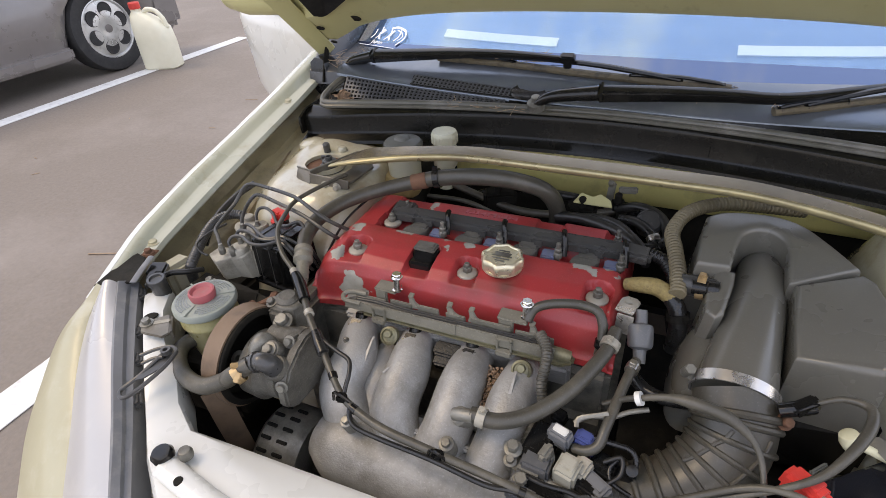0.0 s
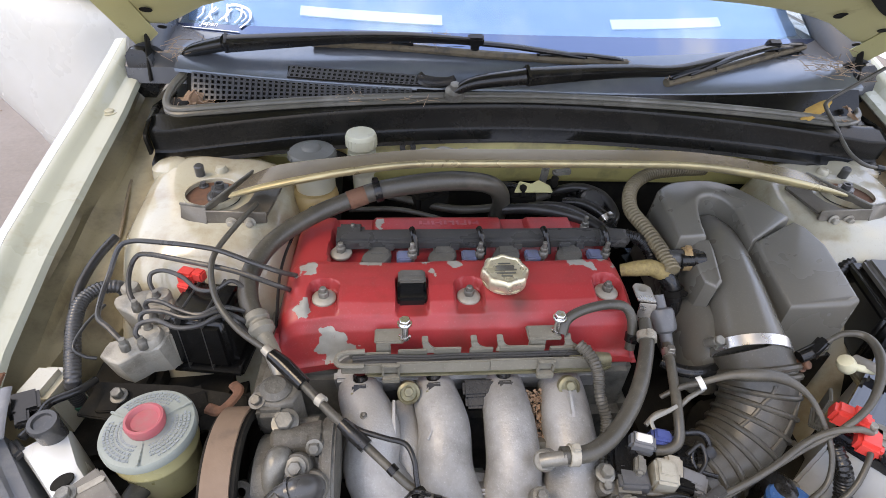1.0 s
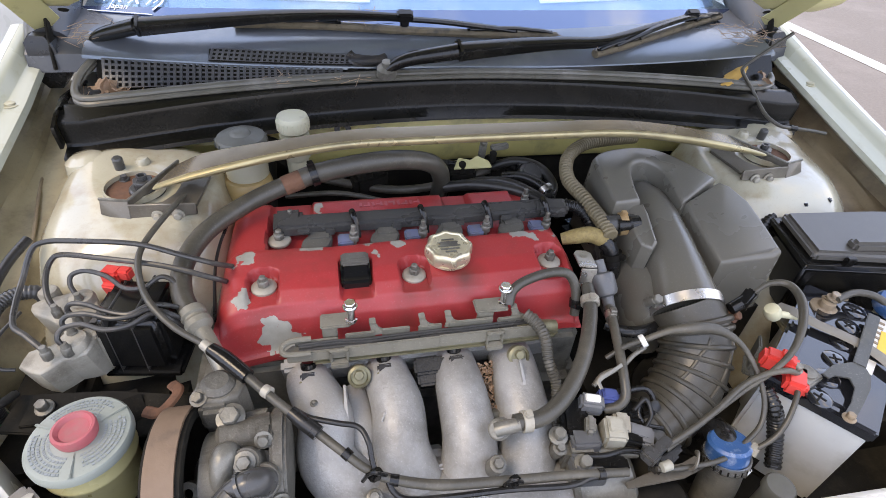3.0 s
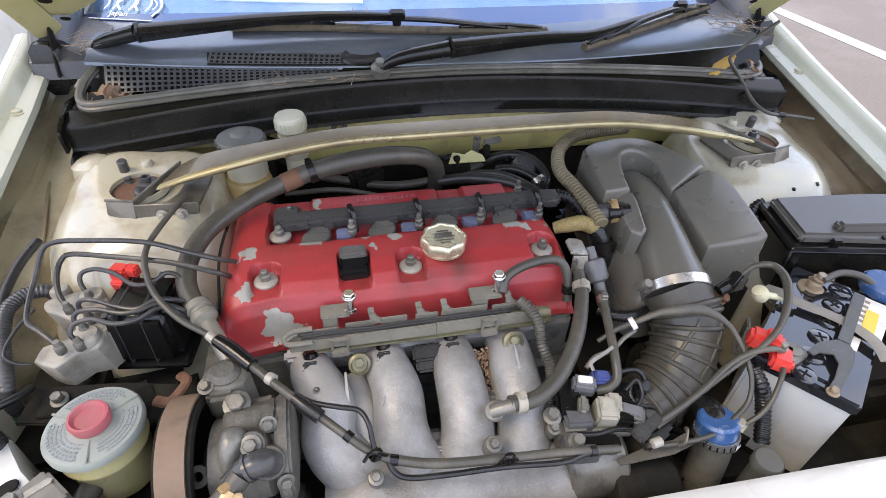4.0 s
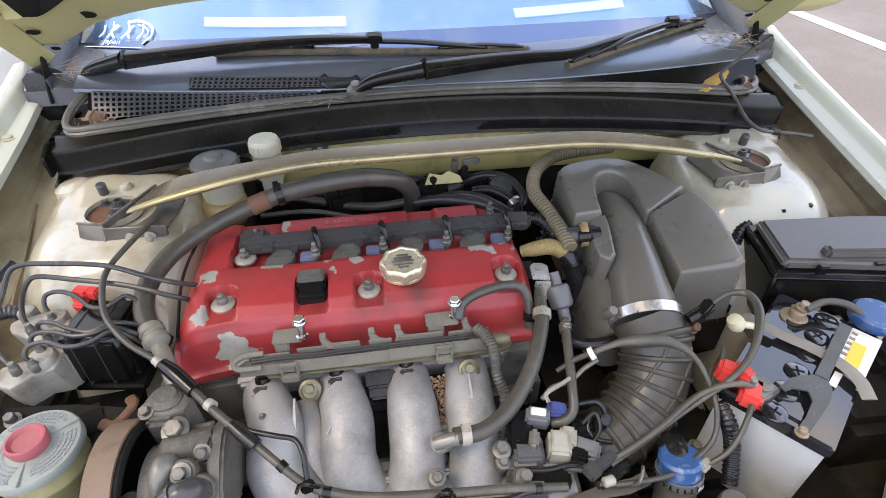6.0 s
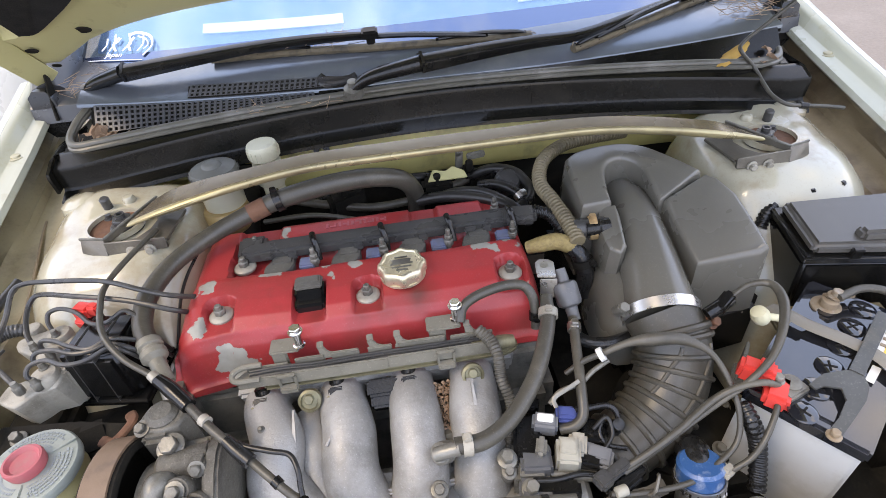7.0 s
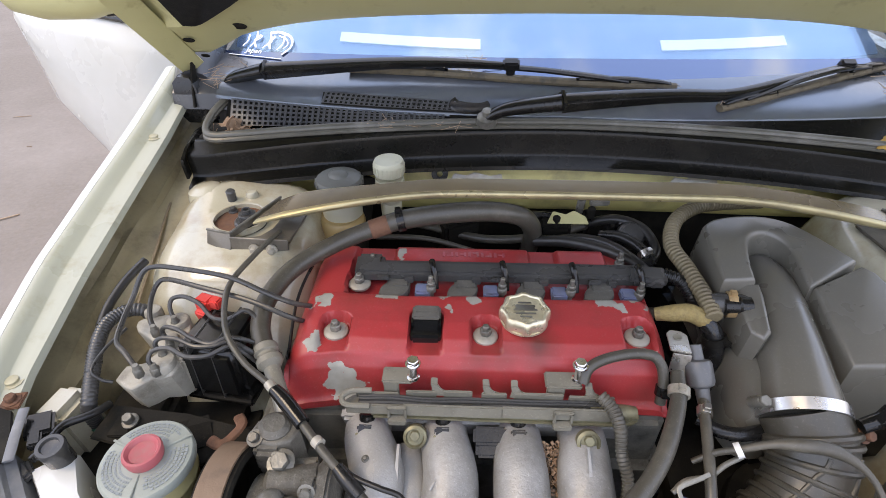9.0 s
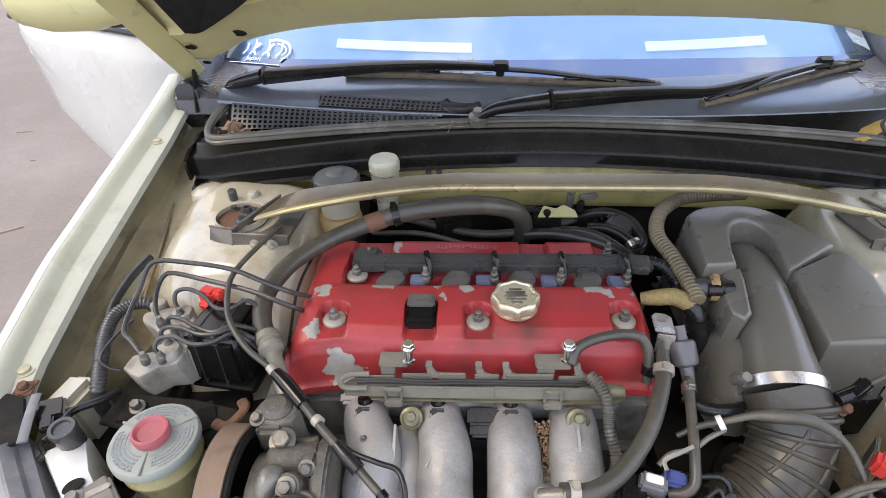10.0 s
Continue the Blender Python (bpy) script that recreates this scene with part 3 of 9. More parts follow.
# y, crest x, crest z, ledge inner x, ledge z, shoulder drop
FENDER = [(-0.385, 0.636, 0.781, 0.608, 0.764, 0.13), (-0.25, 0.681, 0.808, 0.645, 0.790, 0.12), (-0.10, 0.704, 0.834, 0.659, 0.818, 0.11),
          (0.05, 0.704, 0.868, 0.658, 0.853, 0.09), (0.17, 0.694, 0.904, 0.652, 0.886, 0.09), (0.30, 0.690, 0.943, 0.658, 0.915, 0.11), (0.325, 0.689, 0.951, 0.661, 0.922, 0.12)]


def fender(sign):
    ys = np.linspace(-0.385, 0.325, 25)
    rows = []
    for y in ys:
        cx, cz, lx, lz, drop = lerp_rows(FENDER, y)
        pr = [(lx + 0.006, lz - 0.014), (lx, lz - 0.008), (lx + 0.003, lz - 0.002), (lx + 0.010, lz), (lx + 0.55 * (cx - lx), lz + 0.001), (lx + 0.62 * (cx - lx), lz + 0.003), (cx - 0.009, cz - 0.007),
              (cx - 0.004, cz - 0.0015), (cx + 0.002, cz), (cx + 0.014, cz - 0.002), (cx + 0.028, cz - drop * 0.16), (cx + 0.055, cz - drop * 0.62), (cx + 0.085, cz - drop * 1.15),
              (cx + 0.105, cz - 0.20), (cx + 0.112, cz - 0.30), (cx + 0.10, cz - 0.45)]
        rows.append([(sign * a, y, b) for a, b in pr])
    s = Shape()
    s.sheet([r[8:] for r in rows] if sign < 0 else [r[:7:-1] for r in rows], 0.002)
    f = part("fender", s, M_paint, car, "glossy white front fender with a bolted inner ledge")
    s = Shape()
    s.sheet([r[:9] for r in rows] if sign < 0 else [r[8::-1] for r in rows], 0.002)
    part("fender_ledge", s, M_ledge, f, "greenish cream inner ledge of the fender")
    for y, dx in ((-0.251, 0.014), (0.169, 0.02)):
        cx, cz, lx, lz, _ = lerp_rows(FENDER, y)
        b = Shape()
        b.lathe([(0.0115, 0.0), (0.0115, 0.0012), (0.0075, 0.0016), (0.0070, 0.0042), (0.0055, 0.0050), (0.0005, 0.0050)], (sign * (lx + dx), y, lz), (0, 0, 1), 12)
        part("fender_bolt", b, M_bump, f, "painted bolt head")
    return f


fender_l = fender(-1)
fender(1)
b = Shape()
b.box((-0.6440, -0.2740, 0.7868), (0.022, 0.022, 0.003), 0.001, (0, 0, 12))
b.bolt((-0.6440, -0.2740, 0.7880), (0, 0, 1), 0.006, 0.006)
part("rusty_bolt", b, M_rust, fender_l, "rusted bolt in the fender ledge")


def door_skin(place, outline, name, label):
    """A bowed door skin with its thickness, from an outline in (along, height)."""
    sm = outline
    n = len(sm)
    cx_, cz_ = sum(a for a, _ in sm) / n, sum(b_ for _, b_ in sm) / n
    rings = []
    for k, out in ((0.96, -0.045), (1.0, -0.04), (1.0, -0.004), (0.985, 0.0), (0.8, 0.016), (0.5, 0.028), (0.02, 0.032)):
        rings.append([place(cx_ + (a - cx_) * k, cz_ + (b_ - cz_) * k, out) for a, b_ in sm])
    q = Shape()
    q.loft(rings)
    return part(name, q, M_paint, car, label)


def mirror(c, sign, parent):
    q = Shape()
    rings = []
    for dx, w, h in ((0.0, 0.030, 0.022), (0.02, 0.050, 0.045), (0.08, 0.065, 0.060), (0.17, 0.068, 0.062), (0.225, 0.055, 0.050), (0.245, 0.030, 0.028)):
        rings.append([(c[0] + sign * dx, c[1] + w * math.cos(a), c[2] + h * math.sin(a)) for a in (2 * math.pi * j_ / 24 for j_ in range(24))])
    q.loft(rings)
    mir = part("wing_mirror", q, M_hood, parent, "cream wing mirror shell")
    st = Shape()
    st.tube([(c[0] - sign * 0.05, c[1] + 0.06, c[2] - 0.055), (c[0] + sign * 0.02, c[1] + 0.03, c[2] - 0.05), (c[0] + sign * 0.06, c[1], c[2] - 0.045)], [0.026, 0.020, 0.024], flat=0.5)
    part("mirror_foot", st, M_black, mir, "black mirror foot")


DOOR_U = Vector((-0.58, 0.25, 0)).normalized()
DOOR_N = Vector((-DOOR_U.y, DOOR_U.x, 0))


def open_pt(a, z, out):
    p = Vector((-0.80, 0.58, z)) + DOOR_U * a + DOOR_N * out
    return (p.x, p.y, p.z)


def open_outline():
    corner = [(0.0, 0.30), (0.0, 0.50), (0.0, 0.72), (0.01, 0.91), (0.03, 0.938), (0.20, 0.944), (0.40, 0.946), (0.55, 0.945), (0.600, 0.938), (0.612, 0.915), (0.604, 0.86), (0.590, 0.79), (0.58, 0.70), (0.50, 0.62), (0.436, 0.56), (0.36, 0.46), (0.30, 0.36), (0.26, 0.30)]
    return corner


open_door = door_skin(open_pt, open_outline(), "open_door", "white front door, standing wide open")
s = Shape()
s.tube([open_pt(0.03, 0.948, 0.0), open_pt(0.30, 0.955, 0.0), open_pt(0.62, 0.954, 0.0)], 0.008, 6, 4)
part("belt_trim", s, M_black, open_door, "black belt trim")
s = Shape()
s.sheet([[open_pt(a, z, -0.02 - 0.2 * (z - 0.95)) for a in np.linspace(0.12, 0.62, 6)] for z in (0.95, 1.1, 1.25)], 0.004)
part("door_glass", s, M_glass, open_door)
mirror((-0.835, 0.50, 1.050), -1, open_door)


def sill(sign):
    q = Shape()
    q.box((sign * 0.70, 0.47, 0.58), (0.08, 0.28, 0.58), 0.02)
    q.box((sign * 0.70, 1.1, 0.26), (0.14, 1.4, 0.14), 0.02)
    part("sill", q, M_paint, car)


sill(-1)
sill(1)


def closed_pt(a, z, out):
    return (0.70 + 0.10 * math.sin(max(0.0, min(1.0, (0.95 - z) / 0.35)) * math.pi / 2) + out, 0.33 + a, z)


shut_door = door_skin(closed_pt, [(0.0, 0.30), (0.0, 0.55), (0.0, 0.80), (0.02, 0.945), (0.4, 0.955), (0.9, 0.96), (1.0, 0.955), (1.0, 0.7), (1.0, 0.30), (0.5, 0.30)], "door", "white front door skin")
mirror((0.76, 0.52, 0.985), 1, shut_door)


def apron(sign):
    rows = []
    for y in np.linspace(-0.34, 0.30, 20):
        cx, cz, lx, lz, _ = lerp_rows(FENDER, y)
        top = lz - 0.014
        w = float(np.interp(y, (-0.22, -0.09), (0.12, 1.0)))
        pr = [(lx + 0.040, top), (lx + 0.030, top - 0.024), (lx + 0.020, top - 0.034), (lx + 0.008, top - 0.036), (lx + 0.002, top - 0.040), (lx - 0.002, top - 0.048), (lx - 0.040 * w, top - 0.052), (lx - 0.048 * w, top - 0.056), (lx - 0.054 * w, top - 0.070), (lx - 0.085 * w, top - 0.080 - 0.03 * (1 - w)), (lx - 0.095 * w, 0.52)]
        rows.append([(sign * a, y + 0.004 * math.sin(y * 31 + k), b_ + 0.003 * math.sin(9 * k + y * 23)) for k, (a, b_) in enumerate(pr)])
    s = Shape()
    s.sheet(rows if sign < 0 else [r[::-1] for r in rows], 0.003)
    ap = part("inner_apron", s, M_apron if sign < 0 else M_apronr, car, "dirty beige inner wing panel with rust spots" if sign < 0 else "brown rust-stained inner wing panel")
    for k in range(9):
        y = -0.18 + 0.05 * k
        cx, cz, lx, lz, _ = lerp_rows(FENDER, y)
        h = Shape()
        h.lathe([(0.0055, 0), (0.0055, 0.0012), (0.004, 0.0016)], (sign * (lx - 0.012), y, lz - 0.077), (-0.35 * sign, 0, 0.9), 12)
        part("clip_hole", h, M_rust if k % 3 == 1 else M_dark, ap)


apron(-1)
apron(1)
s = Shape()
s.tube([(-0.648, 0.148, 0.806), (-0.637, 0.08, 0.799), (-0.624, -0.005, 0.777), (-0.618, -0.055, 0.765), (-0.612, -0.10, 0.752)], 0.0024, 6, 5, flat=0.6)
part("rusty_seam", s, M_apronr, car, "brown rusty seam between inner wing and strut tower")


def strut_tower(sign):
    def ring(z, cx, cy, hx, hy, e=3.0, tilt=0.0, bulge=0.0):
        out = []
        for k in range(40):
            a = 2 * math.pi * k / 40
            c, s_ = math.cos(a), math.sin(a)
            x = cx + hx * math.copysign(abs(c) ** (2 / e), c)
            y = cy + hy * math.copysign(abs(s_) ** (2 / e), s_)
            out.append((sign * x, y, z + tilt * (y - cy) + bulge * max(0, c) * max(0, s_)))
        return out
    s = Shape()
    s.loft([ring(0.50, 0.455, -0.02, 0.165, 0.25, 3.4), ring(0.62, 0.465, -0.015, 0.150, 0.220, 3.4), ring(0.70, 0.476, -0.008, 0.132, 0.185, 3.2), ring(0.76, 0.485, 0.003, 0.120, 0.153, 3, 0.06, 0.01), ring(0.800, 0.488, 0.012, 0.112, 0.130, 2.8, 0.10, 0.02),
            ring(0.818, 0.484, 0.014, 0.102, 0.115, 2.6, 0.10, 0.024), ring(0.826, 0.480, 0.014, 0.090, 0.100, 2.4, 0.08, 0.022), ring(0.829, 0.475, 0.010, 0.070, 0.078, 2.2, 0.03, 0.0)])
    t = part("strut_tower", s, M_tower, car, "cream painted strut tower, streaked with rust")
    k = Shape()
    k.lathe([(0.026, 0.0), (0.030, 0.02), (0.026, 0.034), (0.016, 0.040), (0.004, 0.041)], (sign * 0.566, 0.092, 0.803), (sign * 0.12, 0.05, 1), 24)
    part("tower_bump", k, M_tower, t)
    k = Shape()
    k.lathe([(0.0095, -0.006), (0.0095, 0.006), (0.007, 0.011), (0.0005, 0.012)], (sign * 0.492, 0.083, 0.829), (0, 0, 1), 18)
    part("tower_bump", k, M_tower, t)
    r = Shape()
    r.ring((sign * 0.486, 0.012, 0.831), (0, 0, 1), 0.0385, 0.0030, 0.0085)
    part("tower_lip", r, M_tower, t, "pale dusty lip round the strut opening")
    d = Shape()
    d.lathe([(0.0375, 0.004), (0.035, 0.002), (0.031, 0.001), (0.027, 0.0012), (0.025, 0.0025), (0.0225, 0.0012), (0.0005, 0.0012)], (sign * 0.486, 0.012, 0.829), (0, 0, 1), 36)
    top = part("strut_top", d, M_rust, t, "rusty strut top plate")
    d = Shape()
    d.lathe([(0.0245, 0.0), (0.0225, 0.0025), (0.0205, 0.003), (0.0195, 0.0075), (0.017, 0.0095), (0.0145, 0.0095)], (sign * 0.472, 0.008, 0.8295), (0, 0, 1), 28)
    part("rubber_bush", d, M_coil, top, "black rubber bush")
    n = Shape()
    n.hexagon((sign * 0.472, 0.008, 0.838), (0, 0, 1), 0.0135, 0.011)
    n.ring((sign * 0.472, 0.008, 0.8495), (0, 0, 1), 0.0065, 0.0022, 0.0060)
    n.rod((sign * 0.472, 0.008, 0.845), (sign * 0.472, 0.008, 0.8490), 0.0066, 14)
    part("damper_nut", n, M_coil, top, "black damper nut")
    for a in (0.9, 2.7, 4.2):
        q = Shape()
        p = (sign * (0.486 + 0.0300 * math.cos(a)), 0.012 + 0.0300 * math.sin(a), 0.829)
        q.hexagon(p, (0, 0, 1), 0.0075, 0.006)
        q.rod(p, (p[0], p[1], 0.840), 0.0042, 10)
        part("strut_nut", q, M_coil, top)
    m_ = Shape()
    m_.rod((sign * 0.520, 0.072, 0.828), (sign * 0.518, 0.068, 0.850), 0.007, 12, 0.002)
    part("stud", m_, M_coil, t, "grimy threaded stud")
    return t


strut_tower(-1)
strut_tower(1)


# ---- bulkhead, cowl and windscreen ----
def seal_yz(x):
    u = min(1.0, abs(x) / 0.575)
    return 0.152 + 0.043 * (1 - u * u) - 0.016 * max(0.0, x) / 0.575, 0.898 + 0.016 * (1 - u * u)


def edge_y(x):
    return 0.200 + 0.11 * x * x - 0.060 * max(0.0, x)


def edge_z(x):
    return 0.919 + 0.040 * x * x


def glass_base(x):
    return 0.232 + 0.36 * x * x, 0.958 - 0.02 * x * x


XS = np.linspace(-0.60, 0.60, 41)
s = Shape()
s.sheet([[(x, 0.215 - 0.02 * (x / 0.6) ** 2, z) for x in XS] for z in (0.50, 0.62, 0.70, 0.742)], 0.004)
part("firewall", s, M_dark, car, "lower bulkhead, grime and depth shade in its dark colour")
s = Shape()
s.sheet([[(x, y - 0.02 * (x / 0.6) ** 2, z) for x in XS] for y, z in ((0.205, 0.742), (0.196, 0.756), (0.192, 0.79), (0.186, 0.806), (0.196, 0.826), (0.20, 0.852))], 0.004)
bulk = part("bulkhead_panel", s, M_bulk, car, "cream painted upper bulkhead strip")
for _x0, _x1 in ((-0.19, -0.10), (0.18, 0.26)):
    s = Shape()
    s.prism([(_x0, 0.0), (_x0 + 0.01, 0.016), (_x0 + 0.03, 0.012), ((_x0 + _x1) / 2, 0.018), (_x1 - 0.02, 0.012), (_x1, 0.016), (_x1 + 0.004, 0.0)], 0.004, pose(0, 0.182, 0.806, 60, 0, 0), 0.001)
    part("bulkhead_tab", s, M_tower, bulk)
s = Shape()
s.ring((-0.205, 0.183, 0.822), (0, -1, 0.4), 0.014, 0.009, 0.004)
part("grommet", s, M_black, bulk)

def cowl_profile(x):
    """The cowl wall below the seal, from back to front: shelf, wall, flared skirt."""
    y, z = seal_yz(x)
    w = min(1.0, abs(x) / 0.575) ** 2
    return [(y + 0.020, z - 0.012), (y + 0.002, z - 0.007), (y - 0.006, z - 0.009), (y - 0.013 - 0.016 * w, z - 0.012 - 0.007 * w), (y - 0.0150 - 0.016 * w, z - 0.017 - 0.008 * w),
            (y - 0.0125 - 0.016 * w, 0.864 - 0.018 * w), (y - 0.015 - 0.016 * w, 0.859 - 0.018 * w), (y - 0.030 - 0.021 * w, 0.849 - 0.015 * w), (y - 0.032 - 0.021 * w, 0.843 - 0.015 * w)]


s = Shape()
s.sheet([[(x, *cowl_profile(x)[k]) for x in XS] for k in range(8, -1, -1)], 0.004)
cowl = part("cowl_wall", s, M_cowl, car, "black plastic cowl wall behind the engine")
for _x in (0.158, -0.36):
    s = Shape()
    _y, _z = seal_yz(_x)
    s.box((_x, _y - 0.012, 0.878), (0.004, 0.006, 0.034), 0.0015, (4, 0, 6))
    part("cowl_rib", s, M_cowl, cowl)
for sg in (-1, 1):
    s = Shape()
    rows = [[(sg * 0.598, y, z), (sg * 0.612, 0.5 * (y + 0.26), z - 0.002), (sg * 0.602, 0.26, z - 0.004)] for y, z in cowl_profile(0.60)[:6]]
    s.sheet(rows if sg > 0 else rows[::-1], 0.004)
    part("cowl_corner", s, M_cowl, cowl)
# seal, curled back at both ends
seal = Shape()
_pts = [(-0.572, 0.250, 0.925), (-0.586, 0.215, 0.912), (-0.586, 0.178, 0.901), (-0.568, 0.158, 0.898)] + [(x, *seal_yz(x)) for x in np.linspace(-0.52, 0.52, 15)] + [(0.568, 0.158, 0.898), (0.586, 0.178, 0.901), (0.586, 0.215, 0.912), (0.572, 0.250, 0.925)]
seal.tube(_pts, 0.0060, 10, 4, flat=0.8)
seal.tube([(a, b_ - 0.005, c - 0.007) for a, b_, c in _pts], 0.0045, 8, 4)
part("bonnet_seal", seal, M_seal, car, "grey rubber bonnet seal along the cowl")

def grille_pt(u, w):
    """On the sloping face between the gutter and the panel edge."""
    y0, z0 = max(edge_y(u) - 0.032, seal_yz(u)[0] + 0.004), min(0.892 + 0.02 * (1 - (u / 0.6) ** 2), edge_z(u) - 0.006)
    return (u, y0 + (edge_y(u) - y0) * w, z0 + (edge_z(u) - 0.002 - z0) * w)


def panel_z(x, dy):
    """Height of the top panel dy behind its edge."""
    half = 0.5 * (glass_base(x)[0] - edge_y(x))
    return float(np.interp(dy, (0.002, 0.008, half, 2 * half - 0.004), (edge_z(x), edge_z(x) + 0.003, edge_z(x) + 0.018, glass_base(x)[1] - 0.004)))


# tray behind the seal, top panel, perforated face
s = Shape()
s.sheet([[(x, y_(x), z_(x)) for x in XS] for y_, z_ in ((lambda x: seal_yz(x)[0] + 0.018, lambda x: 0.886 + 0.016 * (1 - (x / 0.6) ** 2)), (lambda x: max(seal_yz(x)[0] + 0.024, edge_y(x) - 0.012), lambda x: 0.888 + 0.016 * (1 - (x / 0.6) ** 2)))], 0.003)
part("cowl_gutter", s, M_cowl, cowl)
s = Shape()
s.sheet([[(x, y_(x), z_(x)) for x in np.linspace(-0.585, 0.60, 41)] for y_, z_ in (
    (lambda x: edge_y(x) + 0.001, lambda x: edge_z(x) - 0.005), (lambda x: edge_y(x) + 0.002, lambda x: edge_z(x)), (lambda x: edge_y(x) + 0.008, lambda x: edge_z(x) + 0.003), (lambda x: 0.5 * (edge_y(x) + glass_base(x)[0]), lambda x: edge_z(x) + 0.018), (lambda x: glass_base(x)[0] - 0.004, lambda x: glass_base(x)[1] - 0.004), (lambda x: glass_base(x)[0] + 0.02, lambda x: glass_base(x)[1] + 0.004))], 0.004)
part("cowl_top", s, M_cowltop, cowl, "dusty black cowl top panel with sky reflection in its colour")
s = Shape()
s.sheet([[(x, grille_pt(x, w)[1], grille_pt(x, w)[2]) for x in np.linspace(-0.19, 0.59, 33)] for w in (0.0, 0.5, 1.0)], 0.003)
part("cowl_face", s, M_cowl, cowl)


def grid_face(x0, x1, place, nx, ny, name, bar=0.42):
    """A sheet of square holes: bars across and bars along."""
    s = Shape()
    v = []
    px = (x1 - x0) / nx
    f = []

    def quad(u0, u1, w0, w1):
        a = len(v)
        for dd in (0, 0.0025):
            for u, w in ((u0, w0), (u1, w0), (u1, w1), (u0, w1)):
                p = Vector(place(u, w))
                v.append(p + Vector((0, dd, -dd * 0.4)))
        f.extend([(a, a + 1, a + 2, a + 3), (a + 7, a + 6, a + 5, a + 4), (a, a + 4, a + 5, a + 1), (a + 1, a + 5, a + 6, a + 2), (a + 2, a + 6, a + 7, a + 3), (a + 3, a + 7, a + 4, a)])
    for i in range(nx + 1):
        x = x0 + i * px
        quad(x - px * bar / 2, x + px * bar / 2, 0, 1)
    for j in range(ny + 1):
        w = j / ny
        hw = bar / 2 / ny
        for i in range(nx):
            x = x0 + i * px
            quad(x + px * bar / 2, x + px * (1 - bar / 2), max(0, w - hw), min(1, w + hw))
    s.add(v, f)
    part(name, s, M_grille, cowl, "perforated black intake grille")


grid_face(-0.555, -0.20, grille_pt, 38, 5, "cowl_grille")
def upper_pt(u, w):
    """On the top panel, from its edge backwards; the perforated patch narrows to one end."""
    dy = 0.0025 + (0.0215 - 0.009 * (u + 0.40) / 0.214) * w
    return (u + 0.004 * w, edge_y(u) + dy, panel_z(u, dy) + 0.004)


grid_face(-0.400, -0.186, upper_pt, 25, 3, "cowl_grille_upper")
s = Shape()
s.sheet([[(x, grille_pt(x, w)[1] + 0.012, grille_pt(x, w)[2] - 0.006) for x in np.linspace(-0.57, -0.18, 15)] for w in (0.0, 1.0)], 0.002)
part("grille_backing", s, M_dark, cowl)
s = Shape()
s.sheet([[(x, upper_pt(x, w)[1], upper_pt(x, w)[2] - 0.0018) for x in np.linspace(-0.402, -0.182, 15)] for w in (0.0, 0.35, 0.7, 1.0)], 0.001)
part("grille_backing", s, M_dark, cowl)
# dimple where the wiper spindle stands
s = Shape()
s.lathe([(0.034, 0.000), (0.031, 0.003), (0.020, 0.001), (0.004, 0.0005)], (-0.158, 0.216, 0.932), (0, -0.5, 1), 28, 0.6)
part("spindle_dimple", s, M_black, cowl)

# windscreen
s = Shape()
s.sheet([[(x, glass_base(x)[0] + 0.02 + d, glass_base(x)[1] + 0.003 + d * 0.50) for x in np.linspace(-0.66, 0.66, 33)] for d in np.linspace(-0.02, 0.95, 12)], 0.005)
screen = part("windscreen", s, M_glass, car, "raked windscreen reflecting blue sky and clouds")
screen.visible_shadow = False
s = Shape()
s.sheet([[(x, glass_base(x)[0] + d, z) for x in np.linspace(-0.64, 0.64, 15)] for d, z in ((0.04, 0.90), (0.05, 0.940), (0.14, 0.955), (0.34, 0.965), (0.50, 0.95), (0.55, 0.80))], 0.01)
part("dashboard", s, M_cabin, car, "dark dashboard top behind the glass")
s = Shape()
s.sheet([[(x, glass_base(x)[0] + 0.03 + d, glass_base(x)[1] - 0.022 + d * 0.50 + 0.002 * math.sin(d * 110)) for x in np.linspace(-0.62, 0.62, 21)] for d in np.linspace(0.05, 0.80, 70)], 0.003)
shade_ = part("sun_shade", s, M_shade, car, "foil sun shade behind the glass, coloured with reflected sky blue")
# White strips placed behind the glass to stand for a reflection in it.
for _x0, _x1, _d0 in ((-0.40, -0.14, 0.078), (0.178, 0.418, 0.078)):
    s = Shape()
    s.sheet([[(x, glass_base(x)[0] + 0.03 + d, glass_base(x)[1] - 0.015 + d * 0.50) for x in np.linspace(_x0, _x1, 9)] for d in (_d0, _d0 + 0.011, _d0 + 0.022)], 0.002)
    part("reflection_strip", s, M_decal, shade_, "white strip standing for a reflection in the windscreen")
s = Shape()
s.sheet([[(x, glass_base(x)[0] + 0.02 + d, glass_base(x)[1] + 0.003 + d * 0.50 + 0.0012) for x in np.linspace(-0.655, 0.655, 33) for d in [-0.019 + (0.061 - 0.085 * x * x) * k / 5]] for k in range(6)], 0.0008)
part("glass_band", s, M_frit, screen, "glossy black band along the foot of the glass, tinted for reflected sky")
